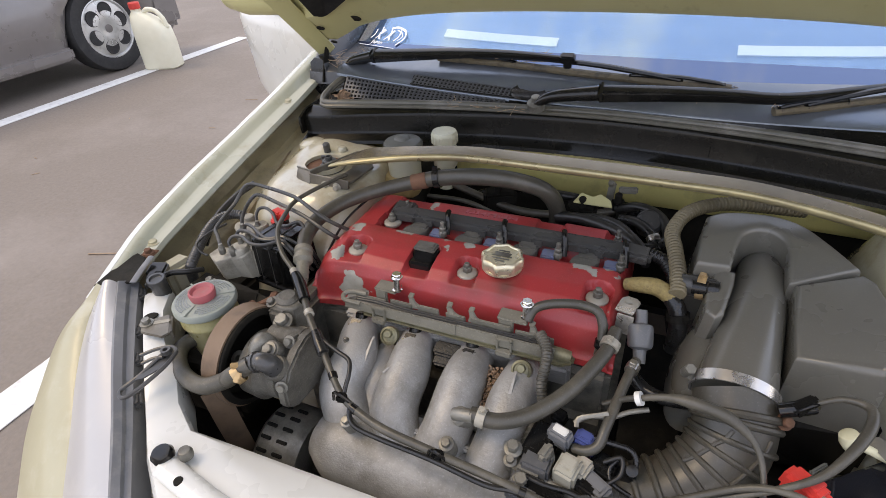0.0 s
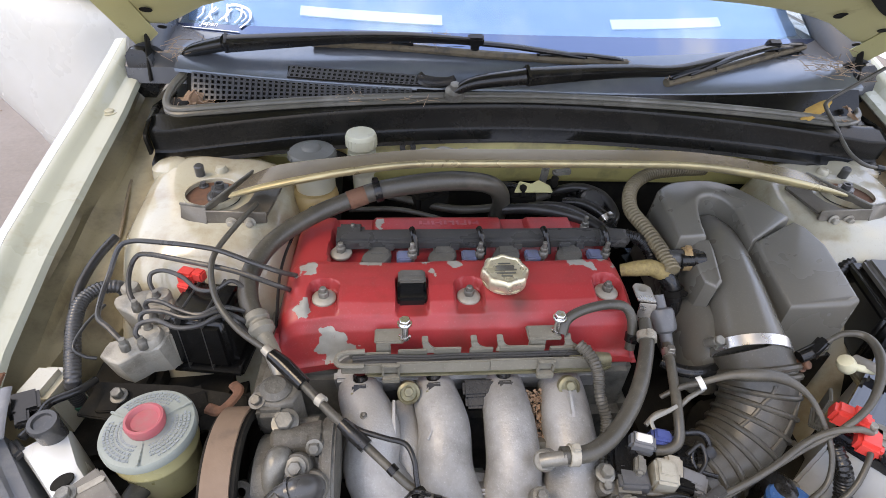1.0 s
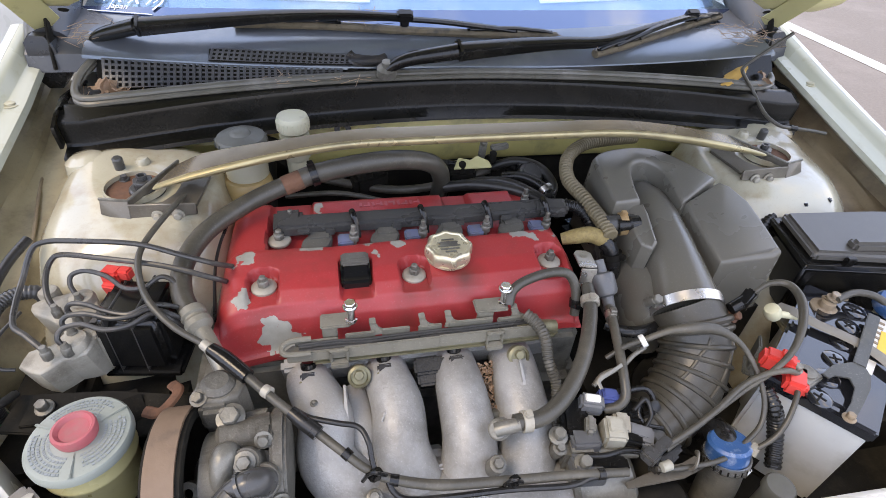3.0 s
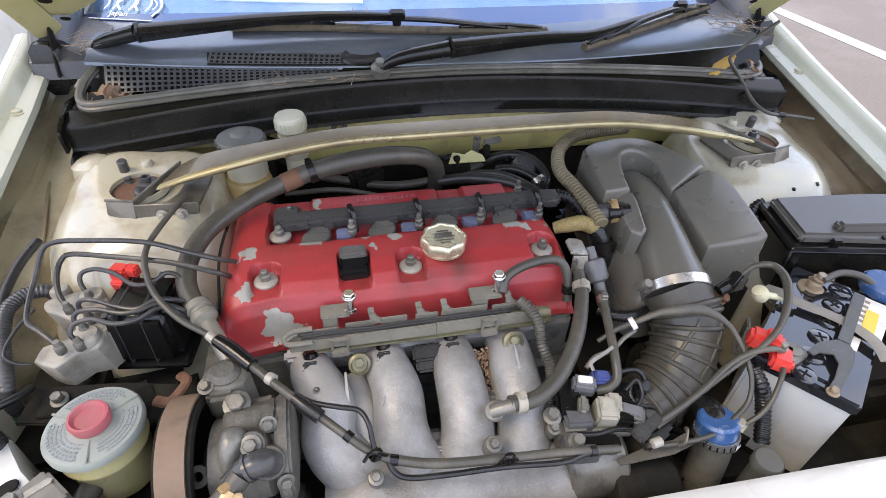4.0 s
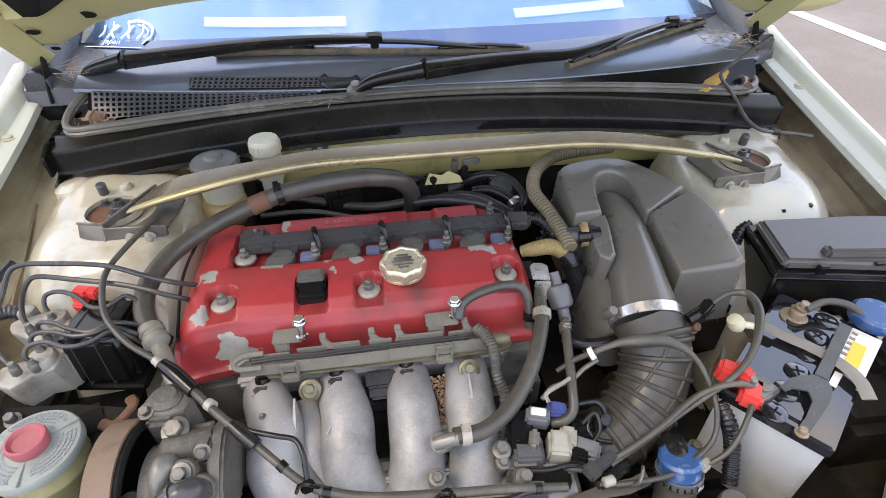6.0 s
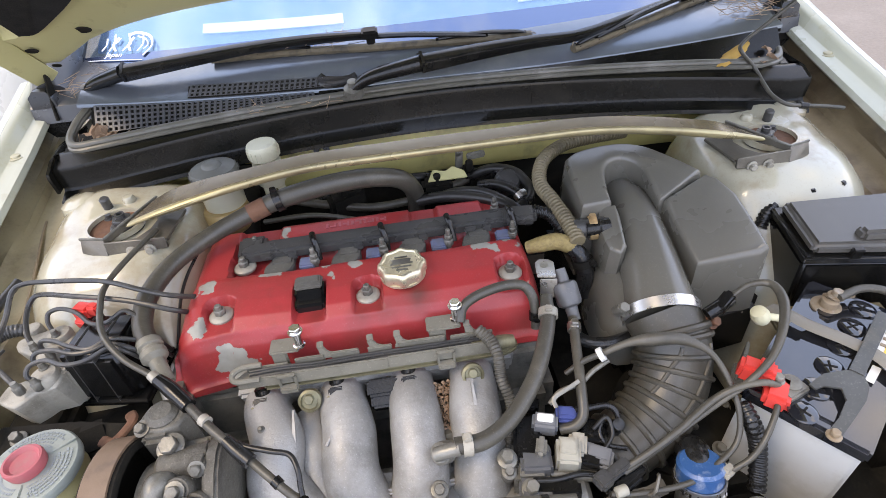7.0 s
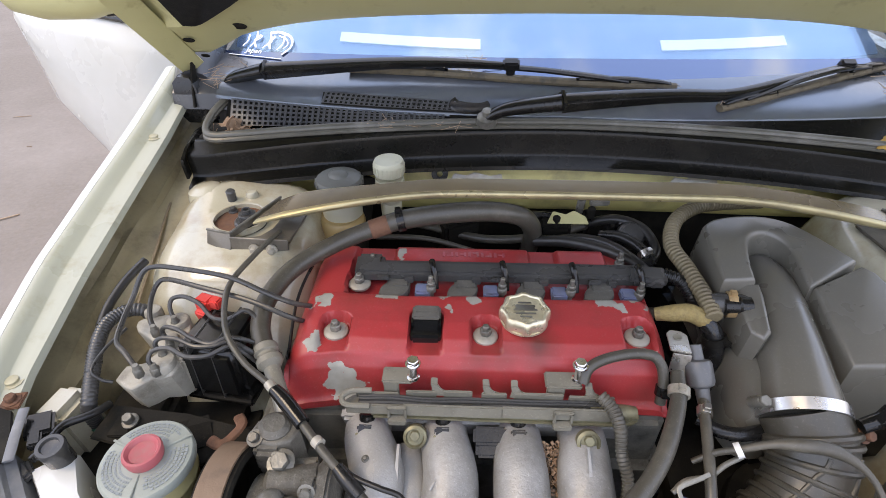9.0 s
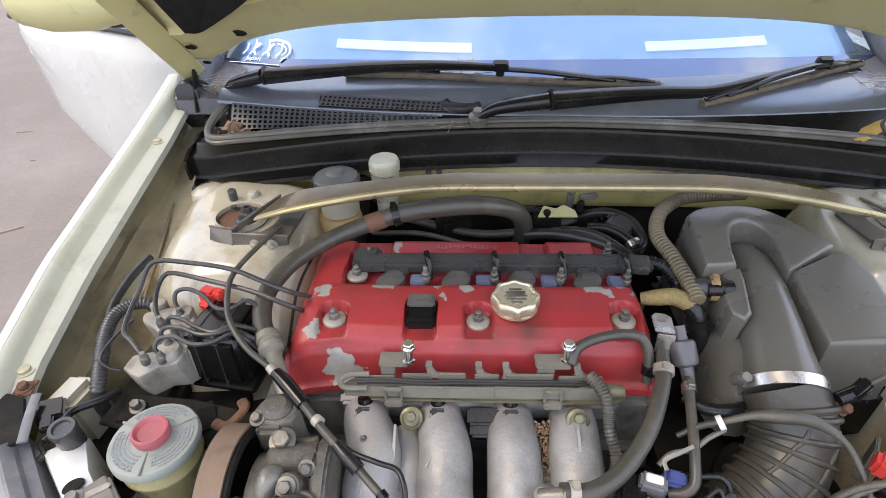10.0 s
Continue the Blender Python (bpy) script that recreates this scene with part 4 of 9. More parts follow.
for sg in (-1, 1):
    s = Shape()
    s.tube([(sg * 0.66, 0.36, 0.95), (sg * 0.655, 0.70, 1.12), (sg * 0.62, 1.15, 1.36)], [0.03, 0.032, 0.035], 10)
    pillar = part("a_pillar", s, M_paint, car)
    s = Shape()
    s.tube([(sg * 0.648, 0.300, 0.925), (sg * 0.654, 0.345, 0.946), (sg * 0.655, 0.45, 1.0), (sg * 0.652, 0.53, 1.04)], [0.034, 0.036, 0.036, 0.034], 14, 5)
    part("pillar_foot_trim", s, M_grille, pillar, "dark plastic trim at the foot of the pillar")
    s = Shape()
    rows = [[(sg * x, y, z) for x in np.linspace(0.565, 0.672, 6)] for y, z in ((0.256, 0.900), (0.262, 0.926), (0.275, 0.936), (0.33, 0.948), (0.40, 0.958))]
    s.sheet(rows if sg > 0 else [r[::-1] for r in rows], 0.003)
    part("cowl_end_cap", s, M_grille, cowl, "black end cap of the cowl")
s = Shape()
s.sheet([[(x, y, 1.40 - 0.05 * (x / 0.6) ** 2 - 0.03 * ((y - 1.7) / 0.6) ** 2) for x in np.linspace(-0.62, 0.62, 13)] for y in np.linspace(1.14, 2.6, 12)], 0.006)
part("roof", s, M_paint, car)


# decal low on the screen: a word in script that cannot be read, a line, and a short word
def on_glass(x, d):
    x, d = x - 0.010, d - 0.008
    return Vector((x, glass_base(x)[0] + 0.02 + d, glass_base(x)[1] + 0.003 + d * 0.50 + 0.0035))


s = Shape()
s.tube([on_glass(-0.490, 0.020), on_glass(-0.474, 0.042), on_glass(-0.480, 0.062), on_glass(-0.505, 0.070), on_glass(-0.520, 0.066)], 0.0026, 6, 4, flat=0.3)
decal = part("windscreen_decal", s, M_decal, car, "white script sticker low on the windscreen")
STROKES = [((_x, 0.030), (_x + _l, 0.030 + _h * 0.7), (_x + _l * 0.3 + 0.006, 0.030 + _h * 1.5)) for _x, _h, _l in ((-0.575, 0.018, 0.008), (-0.560, 0.024, 0.010), (-0.546, 0.020, -0.006), (-0.532, 0.026, 0.012), (-0.516, 0.020, -0.004), (-0.502, 0.022, 0.010))]
STROKES += [((-0.490, 0.034), (-0.482, 0.044), (-0.488, 0.056), (-0.504, 0.062)), ((-0.60, 0.008), (-0.55, 0.010), (-0.49, 0.011)), ((-0.552, 0.044), (-0.543, 0.050), (-0.538, 0.058)), ((-0.526, 0.036), (-0.516, 0.046), (-0.520, 0.060))]
for k, st_ in enumerate(STROKES):
    s = Shape()
    s.tube([on_glass(*q_) for q_ in st_], 0.0014 if k in (6, 7) else 0.0021, 6, 4, flat=0.3)
    part("decal_stroke", s, M_decal, decal)
cu = bpy.data.curves.new("word", "FONT")
cu.body, cu.size, cu.extrude = "Japan", 0.016, 0.0002
_tmp = bpy.data.objects.new("word", cu)
scene.collection.objects.link(_tmp)
_me = bpy.data.meshes.new_from_object(_tmp.evaluated_get(bpy.context.evaluated_depsgraph_get()))
bpy.data.objects.remove(_tmp)
s = Shape()
_m = Matrix.Translation(on_glass(-0.566, 0.017)) @ Matrix.Rotation(-0.3, 4, "Z") @ Matrix.Rotation(math.atan(0.5), 4, "X")
_me.transform(_m)
s.bm.from_mesh(_me)
bpy.data.meshes.remove(_me)
part("decal_word", s, M_decal, decal)


# ---- bonnet, propped open ----


def rear_edge(x):
    u = x / 0.62
    return 0.205 + 0.065 * u * u, 1.074 - 0.040 * u * u - 0.05 * max(0, abs(u)) ** 6


def hood_pt(x, d, lift=0.0):
    """A point d up along the bonnet from its rear edge."""
    y, z = rear_edge(x)
    c, s_ = math.cos(radians(43)), math.sin(radians(43))
    crown = 0.05 * (1 - (x / 0.68) ** 2) * min(1, d / 0.6)
    return (x, y - d * c + s_ * (lift + crown * 0.5), z + d * s_ + c * (lift + crown * 0.5))


s = Shape()
HX = np.linspace(-0.655, 0.655, 41)
s.sheet([[hood_pt(x, d, 0.035) for x in HX] for d in np.linspace(-0.015, 0.95, 16)][::-1], 0.003)
hood = part("bonnet", s, M_paint, car, "white bonnet, propped open")
s = Shape()
rows = []
for d, lift in ((-0.012, 0.034), (-0.012, 0.012), (-0.006, 0.003), (0.006, 0.0), (0.06, 0.0), (0.085, -0.004), (0.10, 0.006), (0.16, 0.010), (0.5, 0.010), (0.95, 0.012)):
    rows.append([hood_pt(x, d, lift + (0.012 if abs(x) > 0.60 else 0.0) - (0.006 if 0.55 < abs(x) < 0.60 else 0)) for x in HX])
s.sheet(rows, 0.002)
inner = part("bonnet_inner", s, M_hood, hood, "cream inner panel of the bonnet with punched holes")
for sg in (-1, 1):
    s = Shape()
    s.sheet([[hood_pt(sg * x_, d, l_) for x_, l_ in ((0.655, 0.034), (0.662, 0.018), (0.655, 0.004), (0.64, 0.006), (0.62, 0.010))] for d in np.linspace(-0.03, 0.95, 14)][::sg], 0.002)
    part("bonnet_rim", s, M_hood, hood)
for sg in (-1, 1):
    for x_, d_, r_, q in ((0.517, 0.022, 0.012, 0.7), (0.598, 0.048, 0.009, 0.7), (0.596, -0.004, 0.007, 0.7), (0.625, 0.035, 0.004, 1)):
        s = Shape()
        p = Vector(hood_pt(sg * x_, d_, 0.012 if x_ > 0.6 else 0.0 if x_ < 0.55 else -0.006))
        s.lathe([(r_ * 1.08, 0.0), (r_ * 1.0, 0.001), (r_ * 0.96, 0.0008), (0.0005, 0.0006)], p, (0, -math.sin(radians(43)), -math.cos(radians(43))), 20, q)
        part("punched_hole", s, M_dark, inner)


def pad(pts, name="insulation_pad"):
    """A felt pad with rounded corners: outline in (x, d)."""
    n = len(pts)
    sm = [v for v in spline([(a, b_, 0) for a, b_ in pts + pts[:1]], 4)][:-1]
    c = Vector((sum(v.x for v in sm) / len(sm), sum(v.y for v in sm) / len(sm), 0))
    rings = []
    for k, lift in ((1.0, 0.008), (1.0, -0.010), (0.985, -0.014), (0.5, -0.014), (0.02, -0.014)):
        rings.append([hood_pt(*(c + (v - c) * k).xy, lift) for v in sm])
    s = Shape()
    s.loft(rings)
    part(name, s, M_pad, hood, "black felt insulation pad")


pad([(-0.585, 0.085), (-0.56, 0.07), (-0.50, 0.085), (-0.42, 0.12), (-0.30, 0.125), (-0.20, 0.115), (-0.19, 0.14), (-0.20, 0.45), (-0.22, 0.8), (-0.52, 0.8), (-0.58, 0.5)])
pad([(-0.15, 0.135), (-0.12, 0.12), (0.0, 0.115), (0.13, 0.12), (0.16, 0.135), (0.16, 0.45), (0.14, 0.8), (-0.14, 0.8), (-0.16, 0.45)])
pad([(0.585, 0.085), (0.56, 0.07), (0.50, 0.085), (0.42, 0.12), (0.30, 0.125), (0.20, 0.115), (0.19, 0.14), (0.20, 0.45), (0.22, 0.8), (0.52, 0.8), (0.58, 0.5)])

for sg in (-1, 1):
    s = Shape()
    s.prism([(0.214, 0.915), (0.236, 0.912), (0.246, 0.94), (0.255, 0.975), (0.247, 0.985), (0.232, 0.96)], 0.004, Matrix(((0, 0, sg, sg * 0.632), (1, 0, 0, 0.036), (0, 1, 0, -0.01), (0, 0, 0, 1))), 0.001)
    part("bonnet_hinge", s, M_dark, car, "grimy dark bonnet hinge")
    s = Shape()
    s.loft([[(sg * a, y, z) for a, y, z in r] for r in ([(0.640, 0.268, 0.870), (0.66, 0.268, 0.870), (0.66, 0.29, 0.870), (0.640, 0.29, 0.870)], [(0.628, 0.262, 0.885), (0.666, 0.262, 0.885), (0.666, 0.30, 0.885), (0.628, 0.30, 0.885)], [(0.624, 0.260, 0.912), (0.668, 0.260, 0.912), (0.668, 0.305, 0.912), (0.624, 0.305, 0.912)], [(0.630, 0.264, 0.940), (0.668, 0.264, 0.943), (0.668, 0.305, 0.943), (0.630, 0.305, 0.940)], [(0.640, 0.27, 0.950), (0.66, 0.27, 0.952), (0.66, 0.30, 0.952), (0.640, 0.30, 0.950)])])
    part("hinge_foam", s, M_rubber2, car, "black foam block behind the fender")

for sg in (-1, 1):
    # Dark boxes added to fill the gaps beside the engine with shade.
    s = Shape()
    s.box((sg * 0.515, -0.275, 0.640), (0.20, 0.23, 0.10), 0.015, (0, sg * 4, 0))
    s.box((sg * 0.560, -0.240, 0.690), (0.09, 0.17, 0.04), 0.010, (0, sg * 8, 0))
    part("shade_filler", s, M_dark, car, "dark filler box added beside the engine for shade")
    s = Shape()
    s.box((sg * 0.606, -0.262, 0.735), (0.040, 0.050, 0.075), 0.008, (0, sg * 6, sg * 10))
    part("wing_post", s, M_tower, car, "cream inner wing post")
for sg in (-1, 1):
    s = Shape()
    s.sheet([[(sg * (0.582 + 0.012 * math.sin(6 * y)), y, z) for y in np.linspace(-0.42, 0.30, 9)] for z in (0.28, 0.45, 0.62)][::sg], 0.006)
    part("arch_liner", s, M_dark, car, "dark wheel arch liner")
# ---- nose: tie bar, lamp, bumper ----
plan_back = [(-0.550, -0.322), (-0.521, -0.363), (-0.485, -0.400), (-0.435, -0.432), (-0.405, -0.462), (-0.365, -0.484), (-0.30, -0.480), (-0.16, -0.476), (0.0, -0.472)]
plan_front = [(-0.586, -0.344), (-0.552, -0.375), (-0.512, -0.414), (-0.458, -0.468), (-0.424, -0.500), (-0.388, -0.534), (-0.335, -0.572), (-0.16, -0.600), (0.0, -0.606)]
_zt = [0.772, 0.776, 0.768, 0.752, 0.742, 0.736, 0.732, 0.730, 0.729]
rows = []
for (bx, by), (fx, fy), z in zip(plan_back, plan_front, _zt):
    rows.append([(bx, by, z - 0.07), (bx, by + 0.001, z - 0.006), (bx + (fx - bx) * 0.06, by + (fy - by) * 0.06, z), (bx + (fx - bx) * 0.5, by + (fy - by) * 0.5, z + 0.003), (bx + (fx - bx) * 0.94, by + (fy - by) * 0.94, z), (fx, fy, z - 0.006), (fx, fy, z - 0.06)])
rows += [[(-x, y, z) for x, y, z in r] for r in rows[-2::-1]]
s = Shape()
s.sheet(rows, 0.002)
tie = part("radiator_support", s, M_paint, car, "white painted radiator support panel")
s = Shape()
s.tube([(-0.355, -0.535, 0.742), (-0.25, -0.552, 0.738), (-0.1, -0.560, 0.735), (0.1, -0.560, 0.735), (0.36, -0.535, 0.742)], 0.014, 10, 6, flat=0.5)
part("support_rib", s, M_paint, tie)
for p, r_, mt in (([(-0.361, -0.528, 0.744)][0], 0.012, M_black), ([(-0.339, -0.517, 0.742)][0], 0.008, M_alud), ([(-0.321, -0.545, 0.737)][0], 0.006, M_dark)):
    s = Shape()
    s.lathe([(r_, 0), (r_ * 1.05, 0.006), (r_ * 0.8, 0.011), (r_ * 0.5, 0.0115), (0.0005, 0.011)], p, (0, 0, 1), 18)
    part("plug", s, mt, tie)
s = Shape()
s.lathe([(0.012, 0), (0.0125, 0.02), (0.0138, 0.029), (0.0125, 0.032), (0.009, 0.032), (0.008, 0.029), (0.0005, 0.028)], (-0.560, -0.330, 0.770), (0.05, -0.1, 1), 22)
part("bump_stop", s, M_coil, tie, "dusty grey rubber bonnet stop")
# lamp bracket: a long flat loop down to the lamp's edge and a short one beside it, on one pin
s = Shape()
s.tube([(-0.432, -0.424, 0.783), (-0.429, -0.446, 0.781), (-0.434, -0.478, 0.777), (-0.444, -0.497, 0.773), (-0.453, -0.496, 0.773), (-0.458, -0.488, 0.773), (-0.451, -0.466, 0.777), (-0.448, -0.442, 0.781), (-0.446, -0.424, 0.783)], 0.0026, 8, 5)
s.tube([(-0.432, -0.424, 0.783), (-0.438, -0.420, 0.783), (-0.448, -0.419, 0.782), (-0.463, -0.428, 0.781), (-0.478, -0.442, 0.778)], 0.0024, 8, 5)
s.tube([(-0.443, -0.436, 0.782), (-0.454, -0.442, 0.781), (-0.464, -0.452, 0.778)], 0.0022, 8, 5)
s.prism([(-0.434, -0.426), (-0.446, -0.424), (-0.452, -0.466), (-0.449, -0.476), (-0.441, -0.470), (-0.432, -0.446)], 0.0016, pose(0, 0, 0.7775), 0.0004)
s.ring((-0.442, -0.430, 0.784), (0, 0, 1), 0.0062, 0.003, 0.006, 20)
part("lamp_bracket", s, M_coil, car, "dark looped headlamp bracket")
# Flat dark plate added to fill the black opening beside the lamp.
s = Shape()
s.prism([(-0.648, -0.370), (-0.660, -0.310), (-0.655, -0.284), (-0.630, -0.290), (-0.607, -0.324), (-0.597, -0.343), (-0.614, -0.356)], 0.004, pose(0, 0, 0.7890), 0.0012)
part("fender_gap_plate", s, M_dark, car, "flat black plate filling the dark opening between fender end and headlamp")
s = Shape()
s.tube([(-0.594, -0.346, 0.7940), (-0.604, -0.318, 0.7980), (-0.612, -0.292, 0.8010)], 0.0052, 8, 4, flat=0.3)
part("lamp_strut", s, M_greytrim, car, "thin grey strut from fender to headlamp")
s = Shape()
s.prism([(-0.5265, -0.3965), (-0.5015, -0.3690), (-0.4720, -0.3985), (-0.4760, -0.4085), (-0.5110, -0.4115)], 0.004, pose(0, 0, 0.7765), 0.0012)
s.box((-0.4860, -0.3830, 0.7720), (0.034, 0.003, 0.014), 0.001, (0, 0, -45))
br_ = part("lamp_bracket", s, M_plate, car, "dusty metal headlamp bracket")
s = Shape()
s.bolt((-0.5165, -0.3955, 0.7805), (0, 0, 1), 0.0062, 0.006)
part("bracket_bolt", s, M_alud, br_)
s = Shape()
s.prism([(-0.0095, -0.0035), (0.0095, -0.0035), (0.0125, 0.0), (0.0095, 0.0035), (-0.0095, 0.0035), (-0.0125, 0.0)], 0.0006, pose(-0.4995, -0.3860, 0.7806, 0, 0, 35), 0.0002)
part("bracket_slot", s, M_modul, br_)
s = Shape()
s.lathe([(0.0100, 0), (0.0090, 0.0010), (0.0005, 0.0006)], (-0.5270, -0.3805, 0.7775), (0, 0, 1), 20, 0.75)
part("punched_hole", s, M_dark, tie)


def nose(sign):
    """Headlamp and bumper corner: four lines run down the nose."""
    lines = []
    for pts in ([(-0.606, -0.333, 0.787), (-0.561, -0.385, 0.772), (-0.508, -0.442, 0.756), (-0.451, -0.501, 0.738), (-0.388, -0.570, 0.712)],
                [(-0.615, -0.356, 0.792), (-0.574, -0.403, 0.772), (-0.521, -0.457, 0.756), (-0.455, -0.520, 0.738), (-0.405, -0.576, 0.712)],
                [(-0.631, -0.366, 0.790), (-0.619, -0.415, 0.758), (-0.582, -0.474, 0.728), (-0.536, -0.530, 0.700), (-0.496, -0.585, 0.668)],
                [(-0.648, -0.367, 0.784), (-0.668, -0.428, 0.742), (-0.658, -0.486, 0.700), (-0.642, -0.539, 0.660), (-0.610, -0.595, 0.615)]):
        pts = pts + [tuple(2 * b_ - a for a, b_ in zip(pts[-2], pts[-1]))]
        lines.append(spline([(-sign * x, y, z) for x, y, z in pts], 5))
    a_, b_, c_, d_ = lines
    s = Shape()
    rows = []
    for b0, c0 in zip(b_, c_):
        rows.append([b0.lerp(c0, t) + Vector((0, 0, 0.010 * math.sin(math.pi * t))) for t in np.linspace(0, 1, 9)])
    s.sheet(rows[::-1] if sign < 0 else rows, 0.004)
    lamp = part("headlamp", s, M_lens, car, "hazy clear headlamp lens")
    s = Shape()
    s.sheet([[b0 + Vector((0, 0, -0.006)), b0 + Vector((0, 0, 0.002)), b0.lerp(a0, 0.12) + Vector((0, 0, 0.004)), b0.lerp(a0, 0.5) + Vector((0, 0, 0.001)), b0.lerp(a0, 0.62) + Vector((0, 0, -0.006)), a0 + Vector((0, 0, -0.006)), a0 + Vector((-sign * 0.004, 0.004, -0.05))] for a0, b0 in zip(a_, b_)][::-1 if sign > 0 else 1], 0.003)
    part("lamp_edge", s, M_greytrim, lamp, "dark grey lamp housing edge")
    for t in (0.06, 0.24, 0.36, 0.52):
        a0 = a_[int(t * (len(a_) - 1))]
        s = Shape()
        s.box((a0.x - sign * 0.006, a0.y, a0.z - 0.014), (0.022, 0.016, 0.010), 0.003, (20, 0, 40 * sign))
        part("lamp_tab", s, M_coil, lamp)
    s = Shape()
    rows = []
    for c0, d0 in zip(c_, d_):
        out = Vector((sign, -0.5, 0)).normalized()
        rows.append([c0 + Vector((0, 0, -0.004)), c0.lerp(d0, 0.1) + Vector((0, 0, 0.002)), c0.lerp(d0, 0.5) + Vector((0, 0, 0.008)), d0, d0 + out * 0.016 + Vector((0, 0, -0.03)), d0 + out * 0.026 + Vector((0, 0, -0.09)), d0 + out * 0.03 + Vector((0, 0, -0.24))])
    s.sheet(rows if sign > 0 else rows[::-1], 0.003)
    part("bumper_corner", s, M_bump, car, "cream bumper corner beside the headlamp")


nose(-1)
nose(1)
s = Shape()
s.sheet([[(x, -0.72 + 0.25 * (abs(x) / 0.5) ** 3 - dy, z) for x in np.linspace(-0.46, 0.46, 17)] for dy, z in ((-0.10, 0.66), (0.0, 0.62), (0.03, 0.5), (0.03, 0.3), (0, 0.22))][::-1], 0.004)
part("bumper", s, M_paint, car)
s = Shape()
s.box((0, -0.10, 0.28), (1.2, 0.95, 0.02), 0.004)
part("undertray", s, M_dark, car, "dark undertray below the engine")
s = Shape()
s.box((0, -0.52, 0.50), (0.72, 0.04, 0.40), 0.006)
part("radiator", s, M_dark, car, "dark radiator behind the bumper")
for sg in (-1, 1):
    s = Shape()
    s.lathe([(0.20, 0), (0.28, 0.01), (0.285, 0.05), (0.285, 0.15), (0.27, 0.18), (0.18, 0.18)], (sg * 0.60, 0.02, 0.352), (sg, 0, 0), 32)
    part("tyre", s, M_tyre, car)

# ---- the rest of the car, behind the screen ----
def side_x(z):
    return 0.70 + 0.10 * math.sin(max(0.0, min(1.0, (0.97 - z) / 0.35)) * math.pi / 2)


for sg in (-1, 1):
    rows = []
    for y in np.linspace(1.36, 3.42, 34):
        arch = math.sqrt(max(0.0, 0.32 ** 2 - (y - 2.47) ** 2))
        zl = max(0.24, 0.35 + arch) if arch else 0.24
        tuck = 0.10 * max(0.0, (y - 3.0) / 0.42) ** 2
        rows.append([(sg * (side_x(z) - tuck), y, z) for z in np.linspace(zl, 0.97, 8)] + [(sg * (0.64 - tuck), y, 0.985)])
    s = Shape()
    s.sheet(rows if sg > 0 else rows[::-1], 0.003)
    part("rear_side", s, M_paint, car, "white rear door and quarter panel")
    s = Shape()
    s.sheet([[(sg * (0.655 - 0.10 * t), y0 + (y1 - y0) * t, 0.985 + 0.36 * t) for t in np.linspace(0, 1, 5)] for y0, y1 in ((1.42, 1.32), (1.9, 1.8), (2.55, 2.35), (2.75, 2.42))], 0.004)
    part("rear_side_window", s, M_glass, car)
    s = Shape()
    s.tube([(sg * 0.655, 1.36, 0.97), (sg * 0.62, 1.30, 1.15), (sg * 0.575, 1.26, 1.36)], [0.035, 0.032, 0.03], 8, 4)
    part("b_pillar", s, M_black, car, "black middle pillar")
    s = Shape()
    s.tube([(sg * 0.64, 2.95, 0.985), (sg * 0.60, 2.72, 1.18), (sg * 0.57, 2.50, 1.345)], [0.055, 0.05, 0.045], 8, 4)
    part("c_pillar", s, M_paint, car)
    s = Shape()
    s.lathe([(0.20, 0), (0.28, 0.01), (0.285, 0.05), (0.285, 0.15), (0.27, 0.18), (0.18, 0.18)], (sg * 0.60, 2.47, 0.352), (sg, 0, 0), 32)
    tyre_ = part("tyre", s, M_tyre, car)
    s = Shape()
    s.lathe([(0.19, 0), (0.185, 0.01), (0.06, 0.018), (0.0005, 0.018)], (sg * 0.765, 2.47, 0.352), (sg, 0, 0), 30)
    part("rim", s, M_rim, tyre_)
    s = Shape()
    s.box((sg * 0.33, 1.55, 0.55), (0.42, 0.45, 0.16), 0.04)
    s.box((sg * 0.33, 1.80, 0.80), (0.42, 0.13, 0.52), 0.05, (-12, 0, 0))
    part("front_seat", s, M_pad, car, "dark cloth front seat")
s = Shape()
s.sheet([[(x, y, 0.99 + 0.02 * (1 - (x / 0.62) ** 2) - 0.06 * max(0, (y - 3.2) / 0.25) ** 2) for x in np.linspace(-0.62, 0.62, 9)] for y in np.linspace(2.92, 3.42, 8)], 0.004)
part("boot_lid", s, M_paint, car, "white boot lid")
s = Shape()
s.sheet([[(x, 3.42 + dy - 0.10 * (x / 0.68) ** 2, z) for x in np.linspace(-0.68, 0.68, 11)] for dy, z in ((0.0, 0.95), (0.02, 0.80), (0.05, 0.60), (0.08, 0.50), (0.05, 0.25))], 0.004)
part("rear_panel", s, M_paint, car)
s = Shape()
s.sheet([[(x, 2.58 + 0.38 * t, 1.345 - 0.35 * t) for x in np.linspace(-0.55, 0.55, 9)] for t in np.linspace(0, 1, 6)], 0.004)
part("rear_window", s, M_glass, car)
s = Shape()
s.box((0, 1.9, 0.30), (1.36, 2.9, 0.04), 0.01)
part("cabin_floor", s, M_cabin, car)
s = Shape()
s.box((0, 2.45, 0.55), (1.15, 0.45, 0.18), 0.05)
s.box((0, 2.70, 0.80), (1.15, 0.14, 0.50), 0.05, (-15, 0, 0))
part("rear_seat", s, M_pad, car, "dark cloth rear seat")

# ---- engine ----
EB = Vector((-0.145, -0.15, 0.30))
